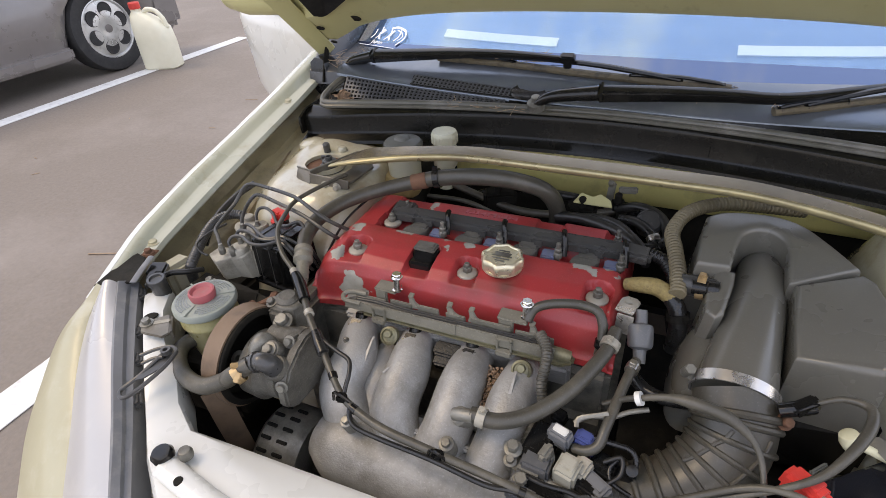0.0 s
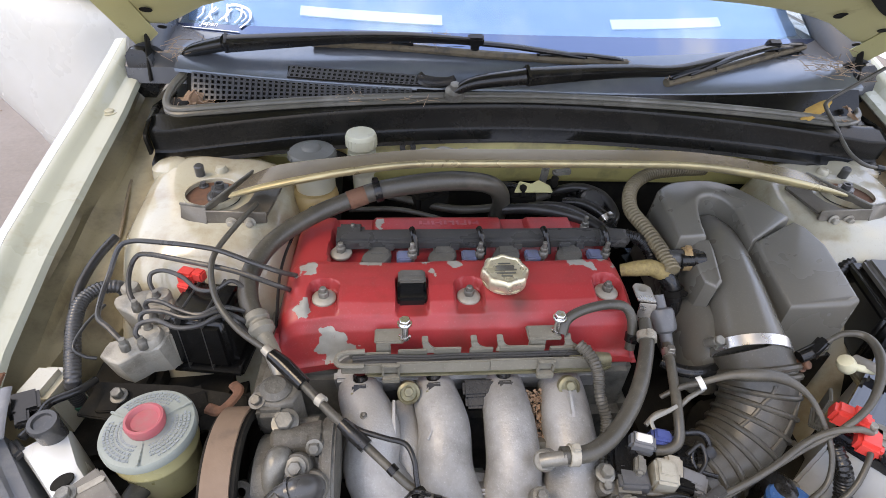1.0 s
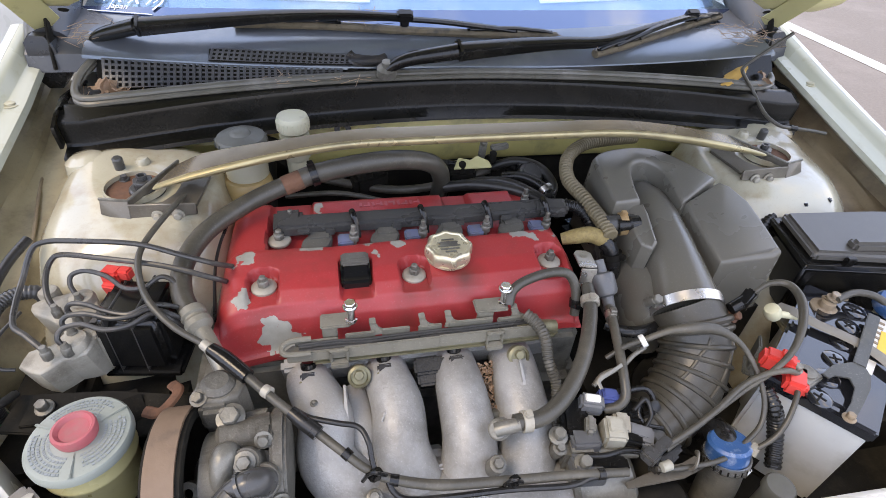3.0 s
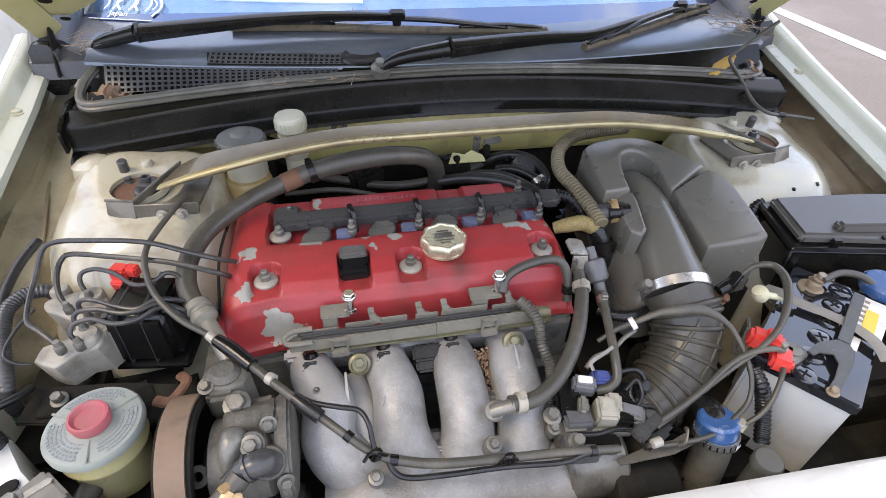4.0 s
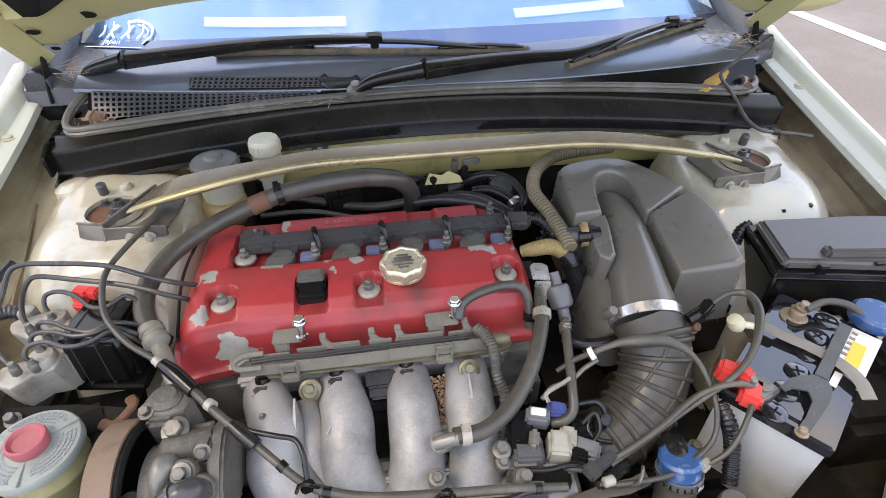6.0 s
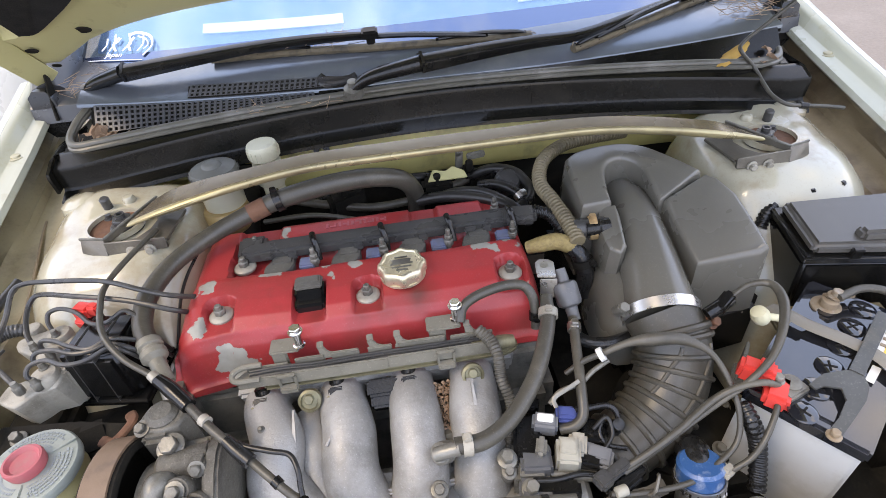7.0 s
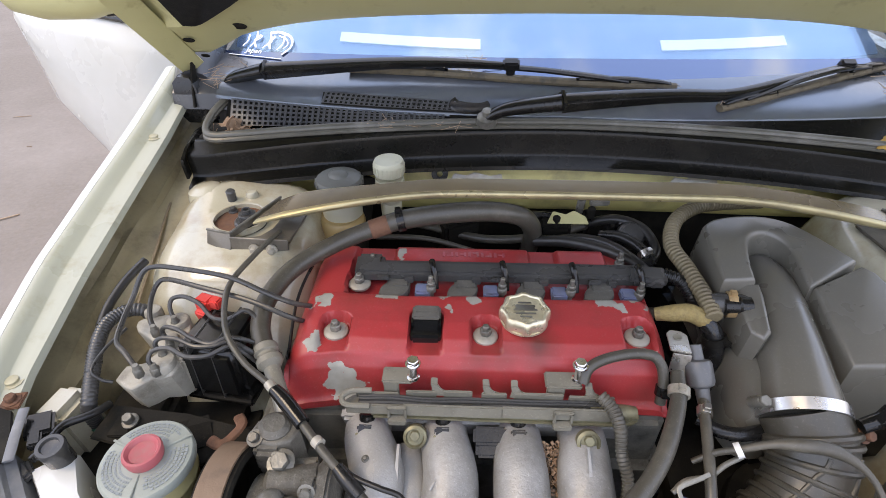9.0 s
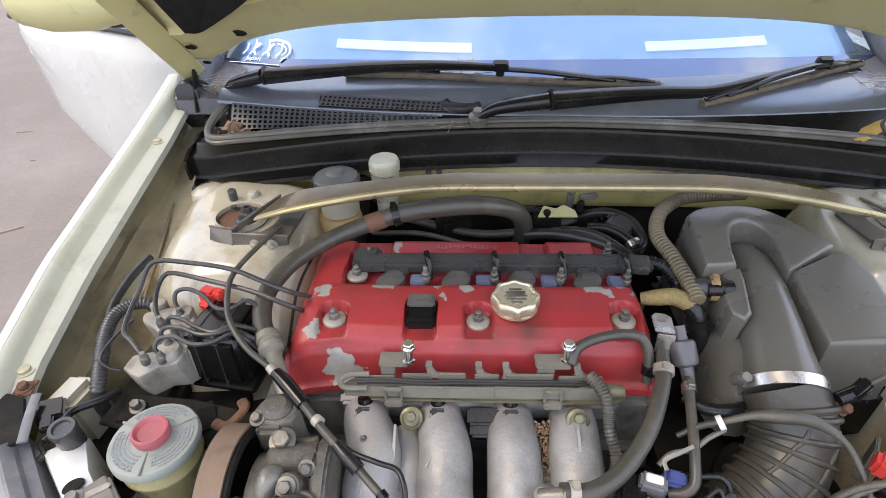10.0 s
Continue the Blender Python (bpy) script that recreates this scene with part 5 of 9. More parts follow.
FLAKES = [(a - EB.x, b_ - EB.y, c - EB.z, r) for a, b_, c, r in (
    (-0.338, -0.128, 0.806, 0.014), (-0.334, -0.190, 0.803, 0.012), (-0.3125, -0.208, 0.782, 0.009), (-0.311, -0.212, 0.772, 0.013), (-0.318, -0.217, 0.760, 0.014), (-0.304, -0.215, 0.761, 0.0165), (-0.292, -0.213, 0.765, 0.014), (-0.282, -0.2145, 0.761, 0.011), (-0.297, -0.2165, 0.753, 0.0145), (-0.257, -0.114, 0.81, 0.013), (-0.187, -0.115, 0.81, 0.007),
    (-0.180, -0.136, 0.81, 0.006), (-0.150, -0.122, 0.81, 0.007), (0.016, -0.116, 0.81, 0.012), (0.054, -0.112, 0.81, 0.008), (0.066, -0.124, 0.808, 0.007), (0.050, -0.185, 0.80, 0.008), (-0.25, -0.022, 0.818, 0.014), (0.03, -0.128, 0.81, 0.006))]
STAINS = [(a - EB.x, b_ - EB.y, c - EB.z, r, amt) for a, b_, c, r, amt in (
    (-0.075, -0.186, 0.803, 0.034, 0.8), (-0.115, -0.195, 0.797, 0.024, 0.6), (-0.145, -0.198, 0.795, 0.020, 0.55), (-0.15, -0.214, 0.765, 0.03, 0.5), (-0.20, -0.188, 0.80, 0.02, 0.6), (0.05, -0.214, 0.76, 0.025, 0.4), (-0.10, -0.216, 0.755, 0.03, 0.4))]
M_red = red_cover_material()
engine = thing("engine", "four-cylinder engine with a flaking red valve cover", "engine", EB)
HEAD_X0, HEAD_X1 = -0.366, 0.074


def sstep(a):
    a = min(1.0, max(0.0, a))
    return a * a * (3 - 2 * a)


prof = [(0.006, 0.750), (0.003, 0.794), (-0.002, 0.803), (-0.008, 0.8060), (-0.037, 0.8065), (-0.041, 0.804), (-0.043, 0.799), (-0.045, 0.794), (-0.050, 0.791), (-0.103, 0.791), (-0.1075, 0.794), (-0.1095, 0.804), (-0.113, 0.810),
        (-0.122, 0.8115), (-0.160, 0.8105), (-0.183, 0.806), (-0.198, 0.797), (-0.208, 0.782), (-0.214, 0.764), (-0.218, 0.750), (-0.221, 0.745), (-0.225, 0.743), (-0.226, 0.734)]
prof = np.array(prof)
_len = np.r_[0, np.cumsum(np.hypot(*np.diff(prof, axis=0).T))]
_at = np.linspace(0, _len[-1], 150)
PY, PZ = np.interp(_at, _len, prof[:, 0]), np.interp(_at, _len, prof[:, 1])


def cover_z(x, y, z):
    # left block and right end: no valley
    fill = max(sstep((-0.308 - x) / 0.008), sstep((x - 0.062) / 0.006))
    if -0.115 < y < -0.036:
        z = max(z, z * (1 - fill) + 0.8095 * fill)
    # brand strip: notches where the studs stand
    if y > -0.05:
        for nx, w in ((-0.285, 0.030), (-0.052, 0.022), (0.058, 0.026)):
            m_ = sstep((w - abs(x - nx)) / 0.006) * sstep((y + 0.046) / 0.004 + 1) * (1 if nx > -0.1 or y < 0.012 else 1)
            z = z * (1 - m_) + min(z, 0.796) * m_
    # wells of the nuts and of the sensor
    for nx, w, yb, fl in ((-0.314, 0.0195, -0.146, 0.7965), (-0.135, 0.0195, -0.146, 0.7965), (0.044, 0.0195, -0.142, 0.7965), (-0.206, 0.0215, -0.134, 0.7955), (-0.300, 0.017, -0.060, 0.792)):
        arch = 0.8 * (w - math.sqrt(max(0.0, w * w - min(w, abs(x - nx)) ** 2)))
        m_ = sstep((w - abs(x - nx)) / 0.004) * sstep((yb - arch - y) / 0.005)
        if nx == -0.300:
            m_ *= sstep((y + 0.098) / 0.006)
        z = z * (1 - m_) + min(z, fl) * m_
    # raised cam humps along the front, very shallow
    if -0.20 < y < -0.11:
        z += 0.0012 * math.cos((x + 0.135) * 2 * math.pi / 0.179)
    # rounded ends
    for d, r in ((x - HEAD_X0, 0.030), (HEAD_X1 - x, 0.022)):
        if d < r:
            z -= (r - math.sqrt(max(0, r * r - (r - d) ** 2))) * (1.0 if z > 0.76 else max(0, (z - 0.73) / 0.03))
    return z


cols = [(HEAD_X0 - 0.012, "foot"), (HEAD_X0 - 0.010, "skirt"), (HEAD_X0 - 0.006, "low")] + [(x, "") for x in np.linspace(HEAD_X0, HEAD_X1, 210)] + [(HEAD_X1 + 0.003, "low"), (HEAD_X1 + 0.005, "skirt"), (HEAD_X1 + 0.006, "foot")]
rows = []
for y, z in zip(PY, PZ):
    row = []
    for x, kind in cols:
        xc = min(HEAD_X1, max(HEAD_X0, x))
        q = cover_z(xc, y, z)
        q = {"": q, "low": min(q, 0.77), "skirt": min(q, 0.750), "foot": min(q, 0.736)}[kind]
        yy = y - (0.010 * (1 - (xc - HEAD_X0) / 0.06) if xc < HEAD_X0 + 0.06 and y < -0.18 else 0)
        row.append((x, yy, q))
    rows.append(row)
s = Shape()
nr, nc = len(rows), len(rows[0])
s.add([p for r in rows for p in r], [(i * nc + j, i * nc + j + 1, (i + 1) * nc + j + 1, (i + 1) * nc + j) for i in range(nr - 1) for j in range(nc - 1)])
cover = part("valve_cover", s, M_red, engine, "red wrinkle-painted valve cover, paint flaking to bare metal", 50)

for nx, ny in ((-0.314, -0.168), (-0.135, -0.169), (0.044, -0.165), (-0.300, -0.080)):
    s = Shape()
    s.lathe([(0.0138, 0), (0.0150, 0.002), (0.0147, 0.0045), (0.0120, 0.0066), (0.008, 0.0072)], (nx, ny, 0.7955), (0, 0, 1), 26)
    nut_ = part("cover_washer", s, M_washer, cover, "pale domed washer")
    s = Shape()
    s.hexagon((nx, ny, 0.8025), (0, 0, 1), 0.0072, 0.008)
    s.rod((nx, ny, 0.80), (nx, ny, 0.8160), 0.004, 12, 0.001)
    part("cover_nut", s, M_alud, nut_, "dull steel nut")

# raised brand lettering, worn, as plain bars
for k in range(5):
    _x = -0.190 + 0.018 * k
    for _c, _d, _r in (((_x, -0.022), (0.0035, 0.010), 8 * (k % 2)), ((_x + 0.0075, -0.022 + 0.003 * (k % 3 - 1)), (0.007, 0.003), 0), ((_x + 0.0115, -0.022), (0.003, 0.010), 0)):
        s = Shape()
        s.box((*_c, 0.8070), (*_d, 0.0016), 0.0004, (0, 0, _r))
        part("raised_bar", s, M_redcap, cover, "worn raised bar on the cover")

# oil filler cap
cx, cy = -0.089, -0.152
s = Shape()
pts = []
for k in range(72):
    a = 2 * math.pi * k / 72
    r_ = 0.0272 + 0.0017 * max(-0.5, math.cos(8 * a))
    pts.append((r_, a))
rings = []
for f_, h in ((1.02, 0.0), (1.06, 0.002), (1.07, 0.010), (1.03, 0.0145), (0.96, 0.0165), (0.88, 0.0172), (0.84, 0.0170), (0.80, 0.0152), (0.3, 0.0150), (0.02, 0.0150)):
    rings.append([(cx + r_ * f_ * math.cos(a), cy + r_ * f_ * math.sin(a), 0.8135 + h) for r_, a in pts])
s.loft(rings)
s.lathe([(0.0285, 0), (0.0285, 0.003), (0.025, 0.0035)], (cx, cy, 0.8105), (0, 0, 1), 36)
cap = part("oil_filler_cap", s, M_brass, engine, "brass-coloured scalloped oil filler cap")
s = Shape()
for k, (dy, w) in enumerate(((0.010, 0.016), (0.0045, 0.024), (-0.002, 0.028), (-0.008, 0.024), (-0.0135, 0.014))):
    s.box((cx, cy + dy, 0.8290), (w, 0.0025, 0.001), 0.0003)
s.box((cx, cy + 0.0015, 0.8290), (0.022, 0.010, 0.0014), 0.0006)
part("embossed_bars", s, M_alud, cap, "embossed lines on the cap")

# sensor in its well
s = Shape()
s.box((-0.206, -0.152, 0.803), (0.036, 0.026, 0.020), 0.004)
s.box((-0.206, -0.170, 0.797), (0.036, 0.018, 0.016), 0.003)
s.box((-0.206, -0.149, 0.8135), (0.026, 0.015, 0.003), 0.0012)
sensor_ = part("cam_sensor", s, M_black, engine, "black cam sensor plug")
s = Shape()
s.box((-0.206, -0.150, 0.8158), (0.034, 0.022, 0.006), 0.0022)
s.box((-0.206, -0.1475, 0.8192), (0.026, 0.012, 0.002), 0.0008)
part("sensor_cap", s, M_coilcap, sensor_, "glossy dark cap with a dusty top")

# ignition coils in the valley, with their harness cover and studs
for k, x in enumerate((-0.252, -0.163, -0.075, 0.014)):
    s = Shape()
    s.lathe([(0.022, 0), (0.023, 0.008), (0.0215, 0.0115), (0.017, 0.0125), (0.001, 0.013)], (x, -0.092, 0.791), (0, 0, 1), 28, 0.75)
    s.box((x + 0.004, -0.080, 0.7985), (0.030, 0.024, 0.015), 0.003)
    coil = part("ignition_coil", s, M_coilcap, engine, "dusty black ignition coil")
    s = Shape()
    s.box((x + 0.037, -0.092, 0.799), (0.020, 0.020, 0.012), 0.002)
    part("coil_plug", s, M_coilb, coil, "blue-grey coil plug")
    s = Shape()
    s.box((x + 0.018, -0.078, 0.807), (0.012, 0.006, 0.010), 0.001)
    part("coil_tab", s, M_coil, coil)
s = Shape()
s.box((-0.105, -0.0655, 0.8110), (0.385, 0.025, 0.019), 0.004, (14, 0, 0.3), (1.0, 0.82))
s.box((-0.105, -0.0530, 0.8150), (0.380, 0.006, 0.006), 0.002, (14, 0, 0.3))
s.box((-0.288, -0.058, 0.8105), (0.040, 0.040, 0.020), 0.005, (10, 0, 0), (0.92, 0.9))
s.box((0.078, -0.072, 0.816), (0.046, 0.026, 0.020), 0.005, (14, 0, -6))
rail = part("coil_harness_cover", s, M_coil, engine, "dusty black plastic cover over the coil leads")
for x in (-0.268, -0.118, 0.008):
    s = Shape()
    s.box((x, -0.0815, 0.812), (0.016, 0.005, 0.006), 0.001)
    part("cover_clip", s, M_coil, rail)
for x, y in ((-0.285, -0.050), (-0.204, -0.094), (-0.112, -0.094), (-0.024, -0.094), (0.051, -0.034), (0.063, -0.096)):
    s = Shape()
    s.hexagon((x, y, 0.800), (0, 0, 1), 0.0068, 0.010)
    s.hexagon((x, y, 0.812), (0, 0, 1), 0.0056, 0.005)
    s.rod((x, y, 0.790), (x, y, 0.826), 0.0032, 10, 0.001)
    part("coil_stud", s, M_alud, engine, "greasy stud and nut")
for x in (-0.200, -0.108, -0.018, 0.067):
    s = Shape()
    s.tube([(x - 0.004, -0.066, 0.829), (x - 0.002, -0.077, 0.827), (x + 0.001, -0.084, 0.815), (x + 0.002, -0.090, 0.802)], 0.0042, 9, 4)
    part("coil_lead", s, M_black, engine, "black coil lead")

# head, block and gear side below
s = Shape()
s.box((-0.146, -0.105, 0.690), (0.450, 0.250, 0.075), 0.008)
s.box((-0.146, -0.11, 0.55), (0.47, 0.27, 0.23), 0.015)
part("cylinder_head", s, M_alud, engine, "grimy cast cylinder head")
s = Shape()
s.box((-0.372, -0.12, 0.60), (0.035, 0.30, 0.30), 0.01)
part("timing_case", s, M_alud, engine)
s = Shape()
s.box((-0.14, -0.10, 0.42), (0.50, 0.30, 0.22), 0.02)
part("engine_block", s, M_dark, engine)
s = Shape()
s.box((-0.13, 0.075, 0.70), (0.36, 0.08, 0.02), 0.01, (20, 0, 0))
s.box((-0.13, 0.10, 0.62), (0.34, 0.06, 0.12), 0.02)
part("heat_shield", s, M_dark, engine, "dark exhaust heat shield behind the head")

# brackets with chrome bolts in front of the cover
for (x, y), (bx, w) in zip(((-0.216, -0.229), (-0.034, -0.225)), ((-0.234, 0.034), (-0.050, 0.040))):
    s = Shape()
    s.box((bx, -0.224, 0.789), (w, 0.022, 0.005), 0.0015)
    s.box((bx - w * 0.2, -0.232, 0.774), (w * 0.5, 0.006, 0.030), 0.0015)
    br = part("bolt_bracket", s, M_rail, engine, "dusty steel bracket")
    s = Shape()
    s.lathe([(0.0068, 0), (0.0072, 0.002), (0.0052, 0.003), (0.0052, 0.020), (0.0085, 0.021), (0.0085, 0.0225)], (x, y, 0.7915), (0, 0.08, 1), 16)
    s.hexagon((x, y + 0.0018, 0.8135), (0, 0.08, 1), 0.0072, 0.006)
    part("chrome_bolt", s, M_chrome, br, "bright new bolt")

# intake manifold
s = Shape()
s.tube([(-0.264, -0.388, 0.652), (-0.225, -0.390, 0.650), (-0.12, -0.394, 0.645), (0.0, -0.398, 0.640), (0.015, -0.398, 0.640)], [0.030, 0.050, 0.050, 0.050, 0.042], 24, 6)
s.box((-0.135, -0.235, 0.722), (0.330, 0.016, 0.045), 0.004, (18, 0, 0))
manifold = part("plenum", s, M_alu, engine, "cast aluminium intake plenum, dusty")
for x0, xm, xb in ((-0.268, -0.252, -0.220), (-0.180, -0.172, -0.160), (-0.097, -0.096, -0.102), (-0.024, -0.028, -0.034)):
    s = Shape()
    s.tube([(x0, -0.226, 0.712), (x0, -0.258, 0.722), (xm, -0.302, 0.719), (xm, -0.343, 0.700), (xb, -0.376, 0.668), (xb, -0.398, 0.628)], [0.026, 0.027, 0.030, 0.031, 0.033, 0.036], 22, 6)
    part("runner", s, M_alu, manifold, "cast aluminium intake runner")
for x in (-0.205, -0.137, -0.063):
    s = Shape()
    s.box((x, -0.345, 0.676), (0.030, 0.055, 0.008), 0.003, (-35, 0, 0))
    part("runner_web", s, M_alu, manifold)
for x, y, z in ((-0.229, -0.288, 0.749), (-0.028, -0.290, 0.759)):
    s = Shape()
    s.loft([[(x - 0.0028, y, z - 0.034), (x + 0.0028, y, z - 0.034), (x + 0.0028, y - 0.046, z - 0.034), (x - 0.0028, y - 0.046, z - 0.034)], [(x - 0.0022, y + 0.002, z - 0.008), (x + 0.0022, y + 0.002, z - 0.008), (x + 0.0020, y - 0.026, z - 0.014), (x - 0.0020, y - 0.026, z - 0.014)], [(x - 0.0014, y + 0.004, z), (x + 0.0014, y + 0.004, z), (x + 0.0012, y - 0.003, z - 0.001), (x - 0.0012, y - 0.003, z - 0.001)]])
    part("cast_fin", s, M_alu, manifold)
s = Shape()
s.tube([(-0.193, -0.328, 0.7375), (-0.187, -0.318, 0.7405), (-0.180, -0.314, 0.741)], 0.0016, 6, 4, flat=0.6)
part("casting_mark", s, M_alu, manifold)
for x, y, z, r_ in ((-0.079, -0.388, 0.722, 0.0095), (-0.006, -0.378, 0.716, 0.0085), (-0.207, -0.398, 0.715, 0.0085), (-0.262, -0.300, 0.742, 0.0045)):
    s = Shape()
    s.lathe([(r_, -0.02), (r_, 0.004), (r_ * 0.9, 0.006)], (x, y, z), (0, -0.35, 1), 18)
    s.bolt((x, y - 0.002, z + 0.005), (0, -0.35, 1), r_ * 0.62, 0.006)
    part("manifold_bolt", s, M_alud, manifold, "rusty manifold bolt in its boss")
s = Shape()
s.box((-0.128, -0.262, 0.735), (0.040, 0.020, 0.016), 0.003, (25, 0, 0))
s.box((-0.128, -0.272, 0.722), (0.034, 0.016, 0.020), 0.003, (25, 0, 0))
part("manifold_sensor", s, M_black, engine, "black sensor between the runners")
s = Shape()
s.tube([(-0.222, -0.262, 0.696), (-0.216, -0.300, 0.696), (-0.206, -0.345, 0.676), (-0.190, -0.385, 0.645)], [0.022, 0.022, 0.024, 0.030], 12, 5)
part("runner_web", s, M_alu, manifold)
for x in (-0.137, -0.065):
    s = Shape()
    s.tube([(x, -0.335, 0.668), (x, -0.362, 0.660), (x, -0.392, 0.640)], [0.018, 0.022, 0.028], 12, 4)
    part("runner_web", s, M_alu, manifold)
# crumbs of rust caught between two runners
s = Shape()
rng = random.Random(7)
for _ in range(330):
    u = rng.random()
    p = Vector((-0.060 + rng.gauss(0, 0.008), -0.262 - 0.075 * u, 0.724 - 0.022 * u + rng.uniform(0, 0.008)))
    s.box(p, (rng.uniform(0.002, 0.0055), rng.uniform(0.0015, 0.003), 0.0010), 0, (rng.uniform(-50, 50), rng.uniform(-50, 50), rng.uniform(0, 180)))
single("rust_crumbs", s, M_leafb, "heap of rusty flakes between two intake runners", "debris", kind="stuff")
s = Shape()
s.box((-0.060, -0.300, 0.690), (0.040, 0.080, 0.03), 0.006, (-25, 0, 0))
part("runner_web", s, M_alud, manifold)

# fuel rail under its dusty cover
s = Shape()
s.prism([(-0.288, -0.254), (-0.294, -0.246), (-0.284, -0.237), (0.008, -0.237), (0.012, -0.246), (0.008, -0.254)], 0.003, pose(0, 0, 0.7665), 0.0008)
# front wall in three lengths, higher where the clips hold it, and a back wall behind the leads
for _a, _b, _h, _y in ((-0.288, -0.226, 0.0135, -0.2560), (-0.226, -0.118, 0.0160, -0.2568), (-0.118, 0.010, 0.0165, -0.2562)):
    s.box(((_a + _b) / 2, _y, 0.7640 + _h / 2), (_b - _a + 0.001, 0.0036, _h), 0.0012, (-9, 0, 0))
s.tube([(-0.262, -0.2385, 0.7795), (-0.284, -0.2400, 0.7800), (-0.2935, -0.2475, 0.7785), (-0.288, -0.2560, 0.7765), (-0.262, -0.2570, 0.7765)], 0.0034, 8, 5)
frail = part("fuel_rail_cover", s, M_rail, engine, "dusty grey-brown fuel rail cover")
for _a, _b, _h in ((-0.280, -0.232, 0.010), (-0.224, -0.190, 0.0145), (-0.182, -0.150, 0.0165), (-0.140, -0.112, 0.0150), (-0.104, -0.050, 0.0165), (-0.044, 0.006, 0.014)):
    s = Shape()
    s.box(((_a + _b) / 2, -0.2385, 0.7675 + _h / 2), (_b - _a, 0.0032, _h), 0.0010, (5, 0, 0))
    part("back_tab", s, M_rail, frail)
for _y, _z, _r in ((-0.2440, 0.7715, 0.0028), (-0.2495, 0.7710, 0.0030), (-0.2425, 0.7745, 0.0020)):
    s = Shape()
    s.tube([(-0.276, _y, _z)] + [(-0.24 + 0.04 * k, _y + 0.0012 * math.sin(2.3 * k + 300 * _y), _z + 0.0010 * math.cos(1.7 * k)) for k in range(6)] + [(0.004, _y, _z)], _r, 8, 4)
    part("rail_lead", s, M_coil, frail, "dark lead lying in the rail cover")
s = Shape()
s.prism([(-0.262, -0.258), (0.020, -0.260), (0.034, -0.252), (0.034, -0.238), (-0.02, -0.236), (-0.26, -0.236)], 0.0085, pose(0, 0, 0.7545), 0.003)
s.tube([(-0.02, -0.246, 0.765), (0.014, -0.247, 0.766), (0.029, -0.246, 0.764)], [0.007, 0.009, 0.008], 12, 5)
part("fuel_rail", s, M_railb, frail, "brass-yellow fuel rail")
for x, lean in ((-0.187, 0.0), (-0.130, 4.0), (-0.099, 0.0), (-0.018, -4.0)):
    s = Shape()
    s.prism([(-0.010, 0.0), (0.012, 0.0), (0.010, 0.0055), (0.002, 0.0095), (-0.002, 0.0165), (-0.007, 0.0185), (-0.0095, 0.0160), (-0.0075, 0.0085)], 0.0030, pose(x, -0.2370, 0.7745, 78 + lean, 0, lean), 0.0009)
    s.box((x - 0.0055, -0.2335, 0.7925), (0.0075, 0.0085, 0.0024), 0.0008, (14, 0, lean))
    part("cable_guide", s, M_rail, frail)
for x in (-0.232, -0.052):
    s = Shape()
    for dx in (-0.009, 0.009):
        s.box((x + dx, -0.2600, 0.7700), (0.003, 0.004, 0.020), 0.0008)
    s.box((x, -0.2600, 0.7790), (0.021, 0.004, 0.0035), 0.0008)
    s.box((x, -0.2615, 0.7590), (0.020, 0.009, 0.008), 0.0012)
    part("cover_clip", s, M_rail, frail)
for x, y, z in ((-0.212, -0.272, 0.752), (-0.0245, -0.2745, 0.757)):
    s = Shape()
    s.lathe([(0.013, 0), (0.013, 0.008), (0.010, 0.010), (0.009, 0.007), (0.001, 0.007)], (x, y + 0.004, z - 0.010), (0, -0.75, 0.6), 22)
    s.bolt((x, y + 0.001, z - 0.004), (0, -0.75, 0.6), 0.006, 0.006)
    part("rail_mount", s, M_railb, frail, "brass-yellow mounting ear with a bolt")
for x in (-0.268, -0.182, -0.098):
    s = Shape()
    s.rod((x, -0.248, 0.752), (x, -0.262, 0.726), 0.009, 14, 0.002)
    s.box((x, -0.266, 0.744), (0.018, 0.012, 0.012), 0.002, (25, 0, 0))
    inj = part("injector", s, M_black, frail, "black fuel injector")
    s = Shape()
    s.box((x, -0.272, 0.746), (0.020, 0.003, 0.004), 0.0008, (25, 0, 0))
    part("clip", s, M_railb, inj)

# ---- strut brace ----
brace = thing("strut_brace", "bronze-coloured strut brace bar across the engine bay", "strut brace", (0, 0, 0.83))
s = Shape()
BAR = [(-0.438, -0.002, 0.852), (-0.42, 0.000, 0.857), (-0.39, 0.002, 0.864), (-0.30, 0.006, 0.881), (-0.205, 0.010, 0.892), (-0.10, 0.012, 0.893), (0.10, 0.012, 0.893), (0.205, 0.010, 0.892), (0.30, 0.006, 0.881), (0.39, 0.002, 0.864), (0.42, 0.000, 0.857), (0.438, -0.002, 0.852)]


def bar_section(pts, section):
    """A flat bar along pts: section in (across, up); pressed flat and cut slanting at both ends."""
    path = spline(pts, 6)
    rings = []
    for i, p in enumerate(path):
        d = (path[min(i + 1, len(path) - 1)] - path[max(i - 1, 0)]).normalized()
        up = Vector((-d.z, 0, d.x)).normalized()
        f = sstep((abs(p.x) - 0.375) / 0.09)
        cut = math.copysign((0.75 if p.x > 0 else 0.48) * max(0.0, (abs(p.x) - 0.39) / 0.048), p.x)
        w = 1 + 0.55 * sstep((-0.25 - p.x) / 0.19)
        rings.append([p + Vector((-a * w * cut, a * w * (1 + 0.15 * f) + 0.016 * (w - 1), 0)) + up * b_ * (1 - 0.55 * f) for a, b_ in section])
    q = Shape()
    q.loft(rings)
    return q


